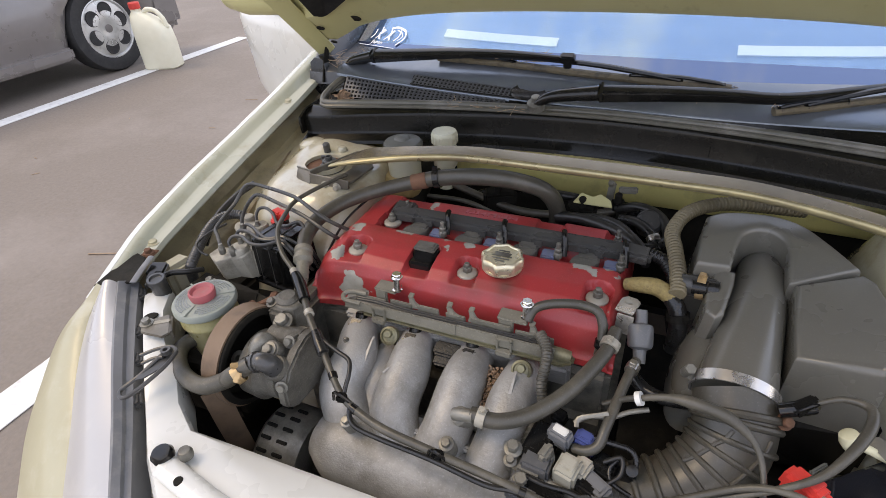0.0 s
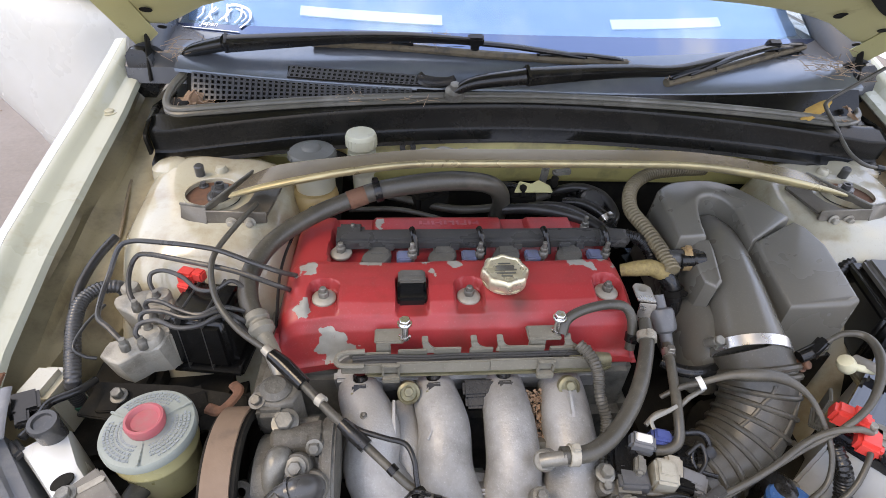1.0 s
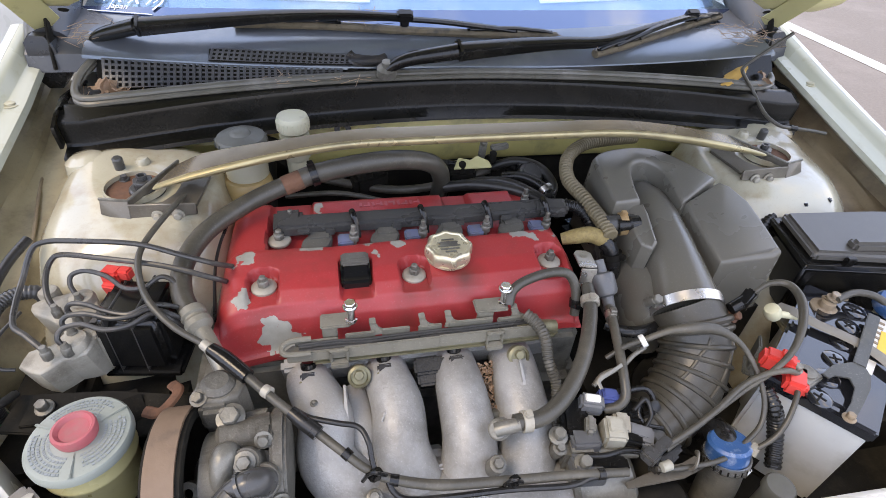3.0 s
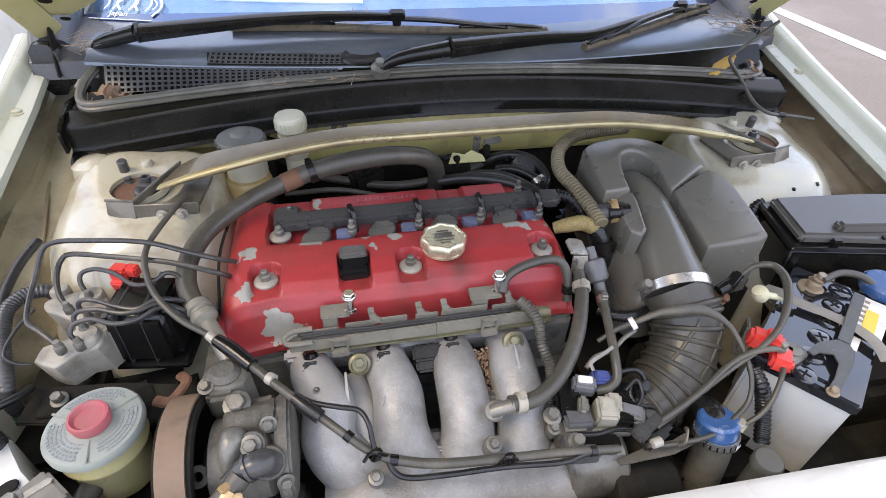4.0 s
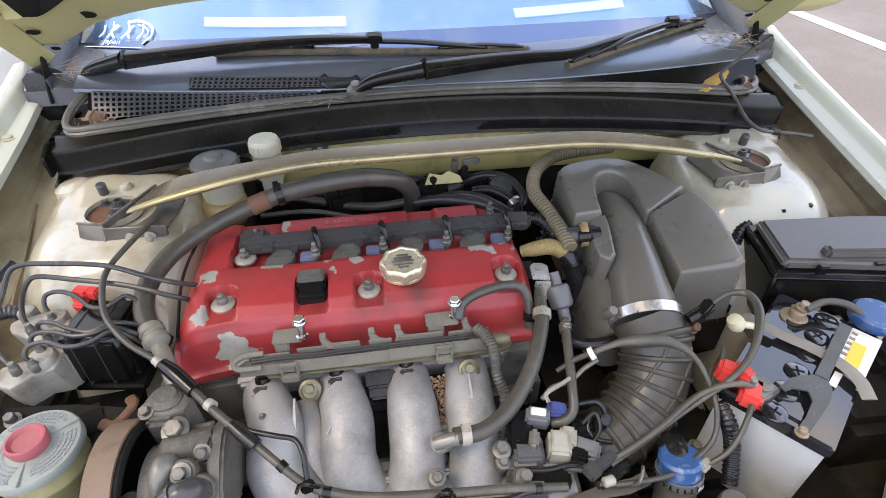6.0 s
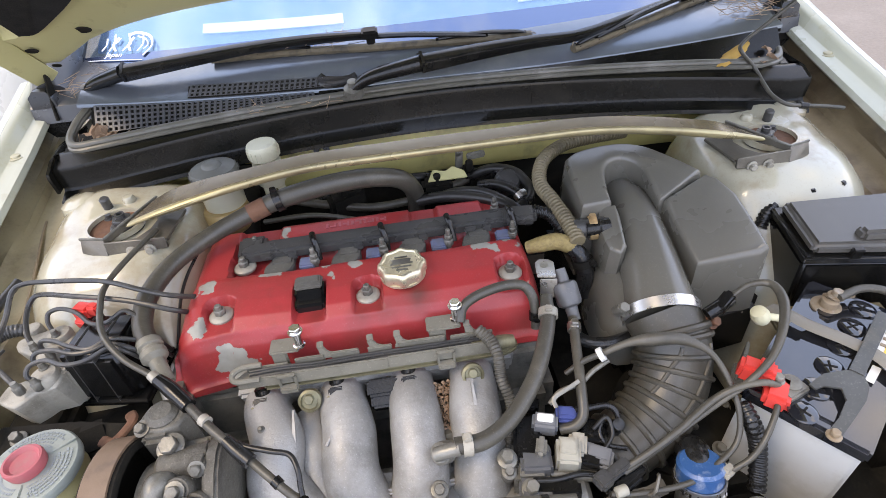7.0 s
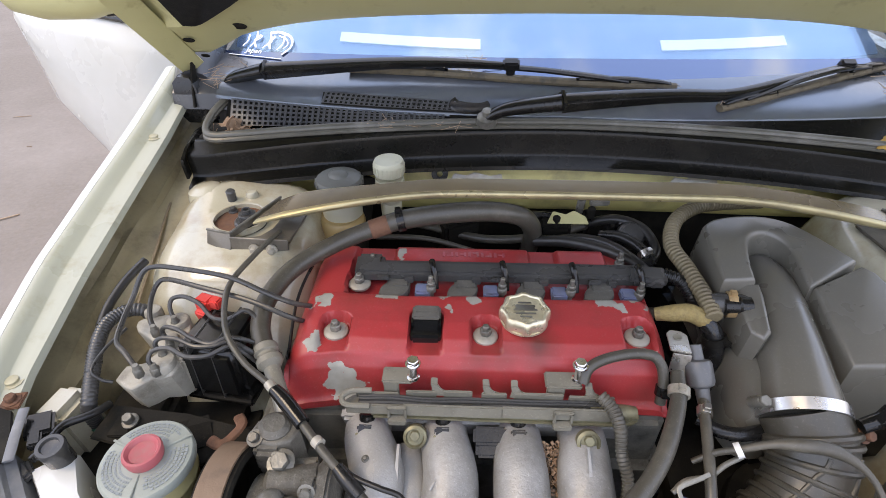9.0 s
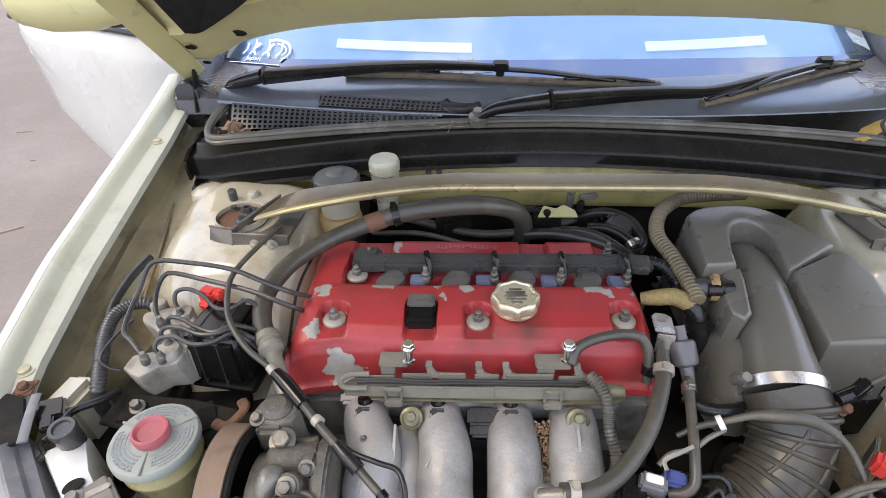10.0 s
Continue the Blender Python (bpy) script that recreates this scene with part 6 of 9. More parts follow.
s = bar_section(BAR, [(-0.0180, 0.0000), (-0.0178, 0.0028), (-0.0165, 0.0046), (-0.0140, 0.0058), (0.0135, 0.0085), (0.0172, 0.0070), (0.0180, 0.003), (0.014, -0.0070), (-0.009, -0.0085), (-0.0155, -0.0045)])
part("bar", s, M_gold, brace)
s = bar_section(BAR, [(-0.0132, 0.0050), (-0.0130, 0.0064), (0.0130, 0.0092), (0.0132, 0.0080)])
part("bar_top", s, M_bartop, brace, "dusty brown upper face of the bar")
for sg in (-1, 1):
    m_ = Matrix(((sg, 0, 0, 0), (0, 1, 0, 0), (0, 0, 1, 0), (0, 0, 0, 1)))
    s = Shape()
    s.prism([(0.514, -0.032), (0.478, -0.045), (0.400, -0.040), (0.392, 0.030), (0.420, 0.060), (0.452, 0.062), (0.440, 0.040), (0.428, 0.012), (0.432, -0.010), (0.444, -0.028), (0.470, -0.034), (0.500, -0.026)], 0.004, m_ @ pose(0, 0, 0.832), 0.001)
    pl = part("mount_plate", s, M_plate, brace, "scuffed steel mounting plate")
    # folded walls: a short one before the opening, a long one under the bar's end
    for (x0, y0), (x1, y1), z0, z1, h, e in (((0.515, -0.030), (0.478, -0.043), 0.845, 0.848, 0.026, 0.010), ((0.478, -0.043), (0.436, 0.052), 0.848, 0.848, 0.014, 0.0), ((0.400, -0.046), (0.478, -0.0475), 0.842, 0.846, 0.026, 0.002)):
        s = Shape()
        s.add([(sg * x0, y0, z0), (sg * x1, y1, z1), (sg * x1, y1 - e, z1 - h), (sg * x0, y0 - e, z0 - h * 0.6), (sg * x0, y0 + 0.003, z0), (sg * x1, y1 + 0.003, z1), (sg * x1, y1 + 0.003, z1 - h), (sg * x0, y0 + 0.003, z0 - h * 0.6)],
              [(0, 1, 2, 3), (7, 6, 5, 4), (0, 4, 5, 1), (1, 5, 6, 2), (2, 6, 7, 3), (3, 7, 4, 0)], 0.0008, 1)
        part("plate_flange", s, M_plate, pl)
    s = Shape()
    s.tube([(sg * 0.515, -0.0290, 0.8458), (sg * 0.4785, -0.0420, 0.8490), (sg * 0.457, 0.006, 0.8492), (sg * 0.436, 0.0535, 0.8490)], 0.0021, 8, 1)
    part("flange_edge", s, M_alud, pl, "worn bare edge of the flange")
    for k in (0, 1):
        b = Shape()
        b.bolt((sg * (0.446 - 0.024 * k), -0.049, 0.829), (0, -1, 0), 0.0052, 0.006)
        part("clamp_bolt", b, M_modul, pl)

# ---- brake and clutch reservoirs ----
res = thing("brake_fluid_reservoir", "yellowed brake fluid reservoir with a round grey cap", "reservoir", (-0.35, 0.075, 0.77))
s = Shape()
s.lathe([(0.020, -0.03), (0.026, 0.0), (0.030, 0.03), (0.031, 0.085), (0.030, 0.10)], (-0.350, 0.072, 0.765), (0, 0, 1), 28)
part("body", s, M_milky, res)
s = Shape()
s.lathe([(0.018, -0.012), (0.030, -0.004), (0.0355, 0.006), (0.0365, 0.024), (0.034, 0.034), (0.0315, 0.036)], (-0.352, 0.066, 0.776), (0, 0, 1), 28)
part("bowl", s, M_amber, res, "amber lower bowl")
s = Shape()
s.lathe([(0.032, 0), (0.0350, 0.002), (0.0350, 0.008), (0.0325, 0.012), (0.027, 0.0135), (0.015, 0.016), (0.0125, 0.020), (0.009, 0.0215), (0.001, 0.022)], (-0.350, 0.072, 0.862), (0, 0, 1), 36)
cp = part("cap", s, M_capgrey, res)
for k in range(18):
    a = 2 * math.pi * k / 18
    r = Shape()
    r.box((-0.350 + 0.0352 * math.cos(a), 0.072 + 0.0352 * math.sin(a), 0.867), (0.003, 0.003, 0.008), 0.0006, (0, 0, math.degrees(a)))
    part("grip_rib", r, M_capgrey, cp)
s = Shape()
s.rod((-0.345, 0.16, 0.80), (-0.345, 0.05, 0.745), 0.030, 22, 0.004)
s.rod((-0.345, 0.19, 0.785), (-0.345, 0.15, 0.765), 0.055, 28, 0.01)
part("master_cylinder", s, M_dark, res)
clu = thing("clutch_fluid_reservoir", "small milky clutch fluid reservoir with a ribbed cap", "reservoir", (-0.278, 0.098, 0.79))
s = Shape()
s.lathe([(0.016, -0.02), (0.017, 0.02), (0.022, 0.026), (0.023, 0.05), (0.022, 0.060)], (-0.278, 0.098, 0.80), (0, 0, 1), 22)
part("body", s, M_milky, clu)
s = Shape()
s.lathe([(0.0225, 0), (0.0235, 0.002), (0.0235, 0.018), (0.0215, 0.0225), (0.001, 0.0235)], (-0.278, 0.098, 0.868), (0, 0, 1), 26)
cp = part("cap", s, M_milky, clu)
for k in range(20):
    a = 2 * math.pi * k / 20
    r = Shape()
    r.box((-0.278 + 0.0236 * math.cos(a), 0.098 + 0.0236 * math.sin(a), 0.877), (0.0018, 0.002, 0.014), 0.0004, (0, 0, math.degrees(a)))
    part("grip_rib", r, M_milky, cp)


# ---- hoses ----
def hose(name, label, pts, r, material, rib=None, n=12, category="hose", clamps=(), clamp_mat=None):
    ob = thing(name, label, category, min(pts, key=lambda p: p[2]))
    r = [a * 0.68 for a in r] if isinstance(r, (list, tuple)) else r * 0.68
    rib = (rib[0] * 0.75, rib[1]) if rib else None
    q = Shape()
    q.tube(pts, r, n, 7, rib)
    part("tube", q, material, ob)
    path = spline(pts, 7)
    rr = r if not isinstance(r, (list, tuple)) else max(r)
    for t in clamps:
        i = min(len(path) - 2, int(t * (len(path) - 1)))
        d = (path[i + 1] - path[i]).normalized()
        c = Shape()
        c.ring(path[i] - d * 0.005, d, rr + 0.0022, 0.0024, 0.010, 24)
        up = Vector((0, 0, 1)) - d * d.z
        c.box(path[i] + up.normalized() * (rr + 0.004), (0.008, 0.008, 0.006), 0.001, (0, 0, math.degrees(math.atan2(d.y, d.x))))
        part("clamp", c, clamp_mat or M_steel, ob)
    return ob


hose("heater_hose", "thick dusty black heater hose bending over the engine", [(-0.060, 0.070, 0.745), (-0.058, 0.052, 0.795), (-0.075, 0.036, 0.832), (-0.115, 0.020, 0.852), (-0.173, 0.004, 0.860), (-0.243, 0.000, 0.850), (-0.290, -0.012, 0.840), (-0.340, -0.040, 0.832), (-0.383, -0.085, 0.826), (-0.402, -0.135, 0.820), (-0.401, -0.175, 0.812), (-0.387, -0.208, 0.806)], [0.020, 0.021, 0.021, 0.021, 0.021, 0.0205, 0.0185, 0.0175, 0.0175, 0.0175, 0.0172, 0.0165], M_rubber, clamps=(0.47,), clamp_mat=M_black)
s = Shape()
s.tube([(-0.268, -0.006, 0.845), (-0.292, -0.013, 0.8395)], 0.0138, 16, 3)
single("hose_sleeve", s, M_rust, "rust-brown sleeve round the heater hose", "sleeve")
fit = thing("hose_fitting", "ribbed grey hose fitting above the pump", "fitting", (-0.36, -0.25, 0.76))
s = Shape()
s.lathe([(0.0115, 0), (0.0138, 0.002), (0.0142, 0.010), (0.0118, 0.012), (0.0118, 0.015), (0.0145, 0.018), (0.0145, 0.025), (0.0118, 0.028), (0.009, 0.031), (0.009, 0.062)], (-0.388, -0.203, 0.808), (0.34, -0.60, -0.20), 22)
part("ferrule", s, M_rail, fit)
s = Shape()
s.tube([(-0.362, -0.250, 0.793), (-0.350, -0.275, 0.785), (-0.345, -0.295, 0.780)], 0.0085, 12, 5)
part("pipe", s, M_alud, fit)

hose("wiring_loom", "thin grey loom from the strut tower to the injectors", [(-0.416, -0.025, 0.842), (-0.430, -0.078, 0.845), (-0.442, -0.134, 0.845), (-0.439, -0.169, 0.840), (-0.421, -0.213, 0.838), (-0.395, -0.242, 0.825), (-0.365, -0.260, 0.812), (-0.343, -0.278, 0.805)], 0.0052, M_rubber, category="cable")
con = thing("loom_connector", "black loom connector with silver tape", "connector", (-0.335, -0.285, 0.785))
s = Shape()
s.tube([(-0.358, -0.265, 0.810), (-0.343, -0.277, 0.806), (-0.321, -0.298, 0.800)], [0.0068, 0.0085, 0.0078], 14, 4)
part("sleeve", s, M_black, con)
s = Shape()
s.tube([(-0.366, -0.258, 0.811), (-0.359, -0.265, 0.810)], 0.0056, 12, 3)
part("tape_band", s, M_washer, con)
lo = thing("injector_loom", "black taped loom running over the intake runners", "cable", (-0.10, -0.36, 0.72))
s = Shape()
s.tube([(-0.324, -0.295, 0.800), (-0.298, -0.322, 0.795), (-0.277, -0.340, 0.787)], 0.0047, 12, 6)
part("cable", s, M_rubber, lo)
s = Shape()
s.tube([(-0.280, -0.337, 0.789), (-0.269, -0.347, 0.785), (-0.255, -0.359, 0.780)], [0.0062, 0.0075, 0.0075], 14, 6)
part("sleeve", s, M_rubber2, lo, "black rubber sleeve")
s = Shape()
s.tube([(-0.258, -0.355, 0.779), (-0.231, -0.379, 0.771), (-0.211, -0.394, 0.763), (-0.190, -0.403, 0.757), (-0.146, -0.414, 0.753), (-0.075, -0.419, 0.749), (-0.016, -0.420, 0.742), (0.049, -0.423, 0.734)], [0.0045, 0.0042, 0.0043, 0.0050, 0.0052, 0.0050, 0.0048, 0.0045], 12, 6)
part("cable", s, M_rubber, lo)
s = Shape()
s.tube([(-0.195, -0.400, 0.760), (-0.190, -0.412, 0.752), (-0.177, -0.420, 0.748), (-0.143, -0.424, 0.748), (-0.080, -0.427, 0.748), (-0.020, -0.430, 0.742), (0.008, -0.424, 0.738), (0.049, -0.422, 0.734)], 0.0030, 8, 6)
part("lead", s, M_rubber2, lo)
s = Shape()
s.tube([(-0.305, -0.314, 0.797), (-0.299, -0.319, 0.797)], 0.0064, 12, 3)
part("tape_band", s, M_washer, lo, "pale tape band")
for _a in ([(-0.192, -0.403, 0.757), (-0.184, -0.405, 0.756)], [(-0.232, -0.377, 0.772), (-0.227, -0.382, 0.770)], [(0.015, -0.422, 0.738), (0.022, -0.422, 0.737)]):
    s = Shape()
    s.tube(_a, 0.0056, 12, 3)
    part("tape_wrap", s, M_black, lo, "black tape wrap")
hose("thin_lead", "thin black lead looping over a runner", [(-0.275, -0.336, 0.788), (-0.261, -0.345, 0.786), (-0.236, -0.354, 0.785), (-0.217, -0.360, 0.783), (-0.209, -0.374, 0.778), (-0.207, -0.387, 0.770), (-0.205, -0.397, 0.764)], 0.0040, M_rubber2, category="cable")
for _p in [(-0.205, -0.401, 0.766), (-0.075, -0.422, 0.752)]:
    s = Shape()
    s.box(_p, (0.012, 0.009, 0.012), 0.002, (0, 20, 30))
    s.tube([(_p[0] - 0.012, _p[1], _p[2] - 0.008), (_p[0] - 0.004, _p[1] - 0.004, _p[2] + 0.012), (_p[0] + 0.010, _p[1], _p[2] - 0.004)], 0.002, 8, 4)
    single("cable_clip", s, M_black, "black cable clip on the manifold", "clip", "cable clips")

hose("breather_hose", "grey moulded breather hose at the end of the valve cover", [(-0.030, -0.232, 0.795), (-0.024, -0.222, 0.808), (-0.005, -0.214, 0.815), (0.025, -0.208, 0.818), (0.048, -0.208, 0.815), (0.058, -0.215, 0.804), (0.061, -0.224, 0.786), (0.060, -0.232, 0.765)], 0.0088, M_rubber, clamps=(0.9,), clamp_mat=M_black)
hose("coolant_hose", "thick dusty rubber coolant hose down to the manifold", [(0.075, -0.217, 0.800), (0.069, -0.248, 0.790), (0.049, -0.291, 0.778), (0.027, -0.322, 0.768), (0.001, -0.347, 0.760), (-0.028, -0.363, 0.758), (-0.058, -0.365, 0.759)], [0.011, 0.0128, 0.0135, 0.0135, 0.0135, 0.0135, 0.0135], M_rubber, clamps=(0.12, 0.93), clamp_mat=M_modul)
s = Shape()
s.tube([(-0.053, -0.368, 0.760), (-0.068, -0.367, 0.756), (-0.078, -0.366, 0.752)], [0.0075, 0.0075, 0.0075], 14, 4)
s.lathe([(0.0115, -0.012), (0.0115, 0.003), (0.009, 0.005), (0.0005, 0.005)], (-0.072, -0.361, 0.744), (-0.5, -0.5, 0.7), 20)
single("hose_stub", s, M_alud, "cast hose stub on the last runner", "stub")
s = Shape()
s.prism([(-0.010, -0.018), (0.012, -0.018), (0.012, 0.016), (0.006, 0.022), (-0.006, 0.022), (-0.011, 0.014)], 0.003, pose(0.082, -0.185, 0.812, -10, 0, -12), 0.0008)
s.box((0.082, -0.204, 0.800), (0.020, 0.003, 0.026), 0.0008, (-12, 0, -10))
s.lathe([(0.005, 0), (0.005, 0.0006), (0.0005, 0.0007)], (0.083, -0.178, 0.8155), (0, 0, 1), 14)
single("hose_bracket", s, M_steel, "bent zinc bracket holding the hoses", "bracket")
hose("check_valve_pipe", "slim grey pipe with a round valve", [(0.104, -0.235, 0.775), (0.097, -0.266, 0.772), (0.091, -0.297, 0.765), (0.085, -0.328, 0.755), (0.081, -0.345, 0.745), (0.070, -0.351, 0.738), (0.056, -0.349, 0.733)], 0.0085, M_rubber, clamps=(0.08,), clamp_mat=M_steel)
s = Shape()
s.lathe([(0.0070, -0.022), (0.0078, -0.006), (0.0135, -0.003), (0.0150, 0.001), (0.0150, 0.020), (0.0135, 0.024), (0.0075, 0.026), (0.0068, 0.042)], (0.1045, -0.218, 0.785), (-0.1, 0.55, 0.55), 24)
single("check_valve", s, M_check, "grey round check valve in the vacuum pipe", "valve")
hose("tan_boot", "tan braided breather boot behind the valve cover", [(0.075, -0.128, 0.803), (0.092, -0.133, 0.810), (0.112, -0.134, 0.812), (0.128, -0.138, 0.806), (0.136, -0.142, 0.798)], [0.012, 0.0155, 0.0165, 0.016, 0.012], M_tanhose)
hose("breather_elbow", "black breather elbow below the tan boot", [(0.131, -0.139, 0.803), (0.140, -0.146, 0.795), (0.145, -0.152, 0.780), (0.147, -0.156, 0.760), (0.147, -0.158, 0.735)], [0.0155, 0.0165, 0.0165, 0.0175, 0.0175], M_rubber2, clamps=(0.45,), clamp_mat=M_dark)
hose("intake_stub", "short grey hose stub with a spring clip beside the air box", [(0.1395, -0.1195, 0.8155), (0.150, -0.1205, 0.816), (0.166, -0.1225, 0.817), (0.184, -0.126, 0.819)], [0.0195, 0.0205, 0.0205, 0.0195], M_coil, clamps=(0.62,), clamp_mat=M_orange)
hose("ribbed_hose", "dusty tan ribbed hose beside the air box", [(0.137, -0.145, 0.815), (0.135, -0.105, 0.820), (0.128, -0.062, 0.825), (0.122, -0.016, 0.828), (0.140, 0.032, 0.835), (0.181, 0.070, 0.835), (0.233, 0.092, 0.830), (0.301, 0.115, 0.820)], 0.0135, M_ribhose, rib=(0.0022, 0.006))
hose("injector_conduit", "ribbed conduit dropping from the fuel rail", [(-0.012, -0.242, 0.788), (0.000, -0.256, 0.782), (0.005, -0.275, 0.775), (0.005, -0.294, 0.760), (0.011, -0.313, 0.740), (0.005, -0.338, 0.720), (-0.001, -0.354, 0.710)], [0.010, 0.010, 0.009, 0.0085, 0.0085, 0.0085, 0.0085], M_rubber, rib=(0.0012, 0.004))
hose("rear_hose", "thin hose behind the engine", [(-0.04, 0.06, 0.775), (0.01, 0.035, 0.800), (0.05, 0.010, 0.806), (0.085, -0.03, 0.800), (0.095, -0.065, 0.795)], 0.009, M_rubber2)
hose("rear_hose", "thick hose curling behind the engine", [(0.035, 0.09, 0.79), (0.07, 0.075, 0.808), (0.105, 0.055, 0.806), (0.118, 0.02, 0.795), (0.105, -0.005, 0.79), (0.08, -0.018, 0.79)], 0.011, M_rubber2)
hose("rear_hose", "black hose crossing the bulkhead", [(-0.22, 0.12, 0.76), (-0.15, 0.11, 0.79), (-0.08, 0.10, 0.795), (-0.02, 0.11, 0.785), (0.03, 0.13, 0.75)], 0.012, M_rubber2)
hose("rear_hose", "dusty hose leaving the heater tap", [(-0.055, 0.045, 0.785), (-0.01, 0.03, 0.796), (0.04, 0.006, 0.800), (0.075, -0.020, 0.798), (0.092, -0.045, 0.792)], 0.013, M_rubber2)
hose("rear_hose", "short hose dropping beside the coil cover", [(0.045, 0.055, 0.792), (0.072, 0.038, 0.800), (0.096, 0.012, 0.797), (0.106, -0.012, 0.786)], 0.012, M_rubber2, clamps=(0.8,))
hose("rear_cable", "thin black cable crossing behind the engine", [(-0.30, 0.06, 0.775), (-0.22, 0.045, 0.785), (-0.15, 0.03, 0.775), (-0.09, 0.012, 0.768), (-0.03, -0.002, 0.772)], 0.006, M_rubber, category="cable")
hose("rear_cable", "black loom sagging behind the engine", [(-0.28, 0.10, 0.79), (-0.20, 0.085, 0.775), (-0.12, 0.07, 0.768), (-0.03, 0.075, 0.775), (0.05, 0.10, 0.785)], 0.010, M_rubber, category="cable")
s = Shape()
s.lathe([(0.006, -0.012), (0.019, -0.008), (0.021, 0.0), (0.0205, 0.012), (0.016, 0.017), (0.0005, 0.018)], (0.088, 0.052, 0.792), (0.1, -0.6, 0.8), 24)
s.tube([(0.088, 0.060, 0.785), (0.090, 0.085, 0.775), (0.092, 0.11, 0.755)], 0.009, 12, 4)
single("round_valve", s, M_coil, "round dusty grey valve behind the engine", "valve")
s = Shape()
s.box((0.020, 0.105, 0.800), (0.012, 0.008, 0.060), 0.002, (0, 4, 0))
s.box((0.048, 0.100, 0.822), (0.030, 0.010, 0.010), 0.002, (0, -6, 0))
s.rod((0.020, 0.100, 0.828), (0.020, 0.094, 0.836), 0.005, 10, 0.001)
single("rear_bracket", s, M_alud, "greasy strap bracket on the bulkhead", "bracket", "rear brackets")
hose("coil_lead_loom", "corrugated loom at the end of the coil cover", [(0.098, -0.068, 0.818), (0.118, -0.078, 0.815), (0.132, -0.095, 0.800), (0.136, -0.11, 0.775)], 0.0115, M_rubber2, rib=(0.0015, 0.005))
hose("tower_lead", "thin black lead beside the thick hose", [(-0.345, 0.03, 0.80), (-0.352, 0.0, 0.815), (-0.366, -0.06, 0.812), (-0.374, -0.12, 0.80), (-0.372, -0.19, 0.77)], 0.003, M_rubber2, category="cable")

# small parts seen in the dark behind the engine
for k, (x, y, z, w) in enumerate(((-0.02, 0.085, 0.792, 0.05), (0.075, 0.08, 0.79, 0.03), (0.035, 0.10, 0.80, 0.02), (-0.17, 0.09, 0.79, 0.06))):
    s = Shape()
    s.box((x, y, z - 0.03), (w, 0.03, 0.07), 0.006, (5, 0, 8 * k))
    s.rod((x, y - 0.01, z), (x, y - 0.012, z + 0.02), 0.006, 12, 0.002)
    single("rear_bracket", s, M_dark if k != 1 else M_black, "greasy bracket behind the engine", "bracket", "rear brackets")
s = Shape()
s.prism([(-0.03, 0), (-0.02, 0.02), (0.0, 0.015), (0.012, 0.022), (0.03, 0.012), (0.034, 0)], 0.004, pose(-0.005, 0.07, 0.80, 35, 0, 0), 0.001)
single("yellow_tab", s, M_hood, "yellow painted tab behind the engine", "bracket")

# ---- power steering pump, belt and reservoir ----
ps = thing("power_steering_reservoir", "power steering fluid reservoir with a grey lid and red cap", "reservoir", (-0.463, -0.342, 0.70))
PC = (-0.462, -0.339)
s = Shape()
s.lathe([(0.024, 0.0), (0.032, 0.006), (0.0355, 0.03), (0.0365, 0.056), (0.0395, 0.060), (0.0395, 0.064), (0.037, 0.068), (0.037, 0.085)], (*PC, 0.705), (0, 0, 1), 40)
part("body", s, M_fluid, ps, "translucent yellow fluid body")
s = Shape()
s.lathe([(0.0415, 0.0), (0.0432, 0.002), (0.0432, 0.009), (0.0415, 0.0115), (0.036, 0.0125), (0.020, 0.0135), (0.0005, 0.0135)], (*PC, 0.785), (0, 0, 1), 48)
lid = part("lid", s, M_lidgrey, ps)
s = Shape()
s.lathe([(0.0165, 0), (0.0172, 0.002), (0.0182, 0.0095), (0.0172, 0.0125), (0.0150, 0.0128), (0.012, 0.0088), (0.0005, 0.0082)], (*PC, 0.798), (0, 0, 1), 36)
part("red_cap", s, M_redcap, lid, "faded red push cap")
for a in (0.65, 2.75, 4.85):
    s = Shape()
    s.box((PC[0] + 0.0305 * math.cos(a), PC[1] + 0.0305 * math.sin(a), 0.7986), (0.024, 0.0025, 0.002), 0.0006, (0, 0, math.degrees(a)))
    part("lid_rib", s, M_lidgrey, lid)
rng = random.Random(3)
s = Shape()
for a0, a1 in ((0.80, 2.60), (2.90, 4.70), (5.0, 6.78)):
    for r_ in (0.0225, 0.0262, 0.030, 0.0336, 0.0368):
        a = a0 + rng.uniform(0.05, 0.3)
        while a < a1 - 0.12:
            w = rng.uniform(0.03, 0.11)
            s.box((PC[0] + r_ * math.cos(a + w / 2), PC[1] + r_ * math.sin(a + w / 2), 0.7984 - max(0, r_ - 0.03) * 0.07), (0.0021, w * r_, 0.0006), 0, (0, 0, math.degrees(a + w / 2)))
            a += w + rng.uniform(0.02, 0.05)
tagged(part("lid_print", s, M_lidpaint, lid, "worn moulded print on the lid"), kind="stuff")

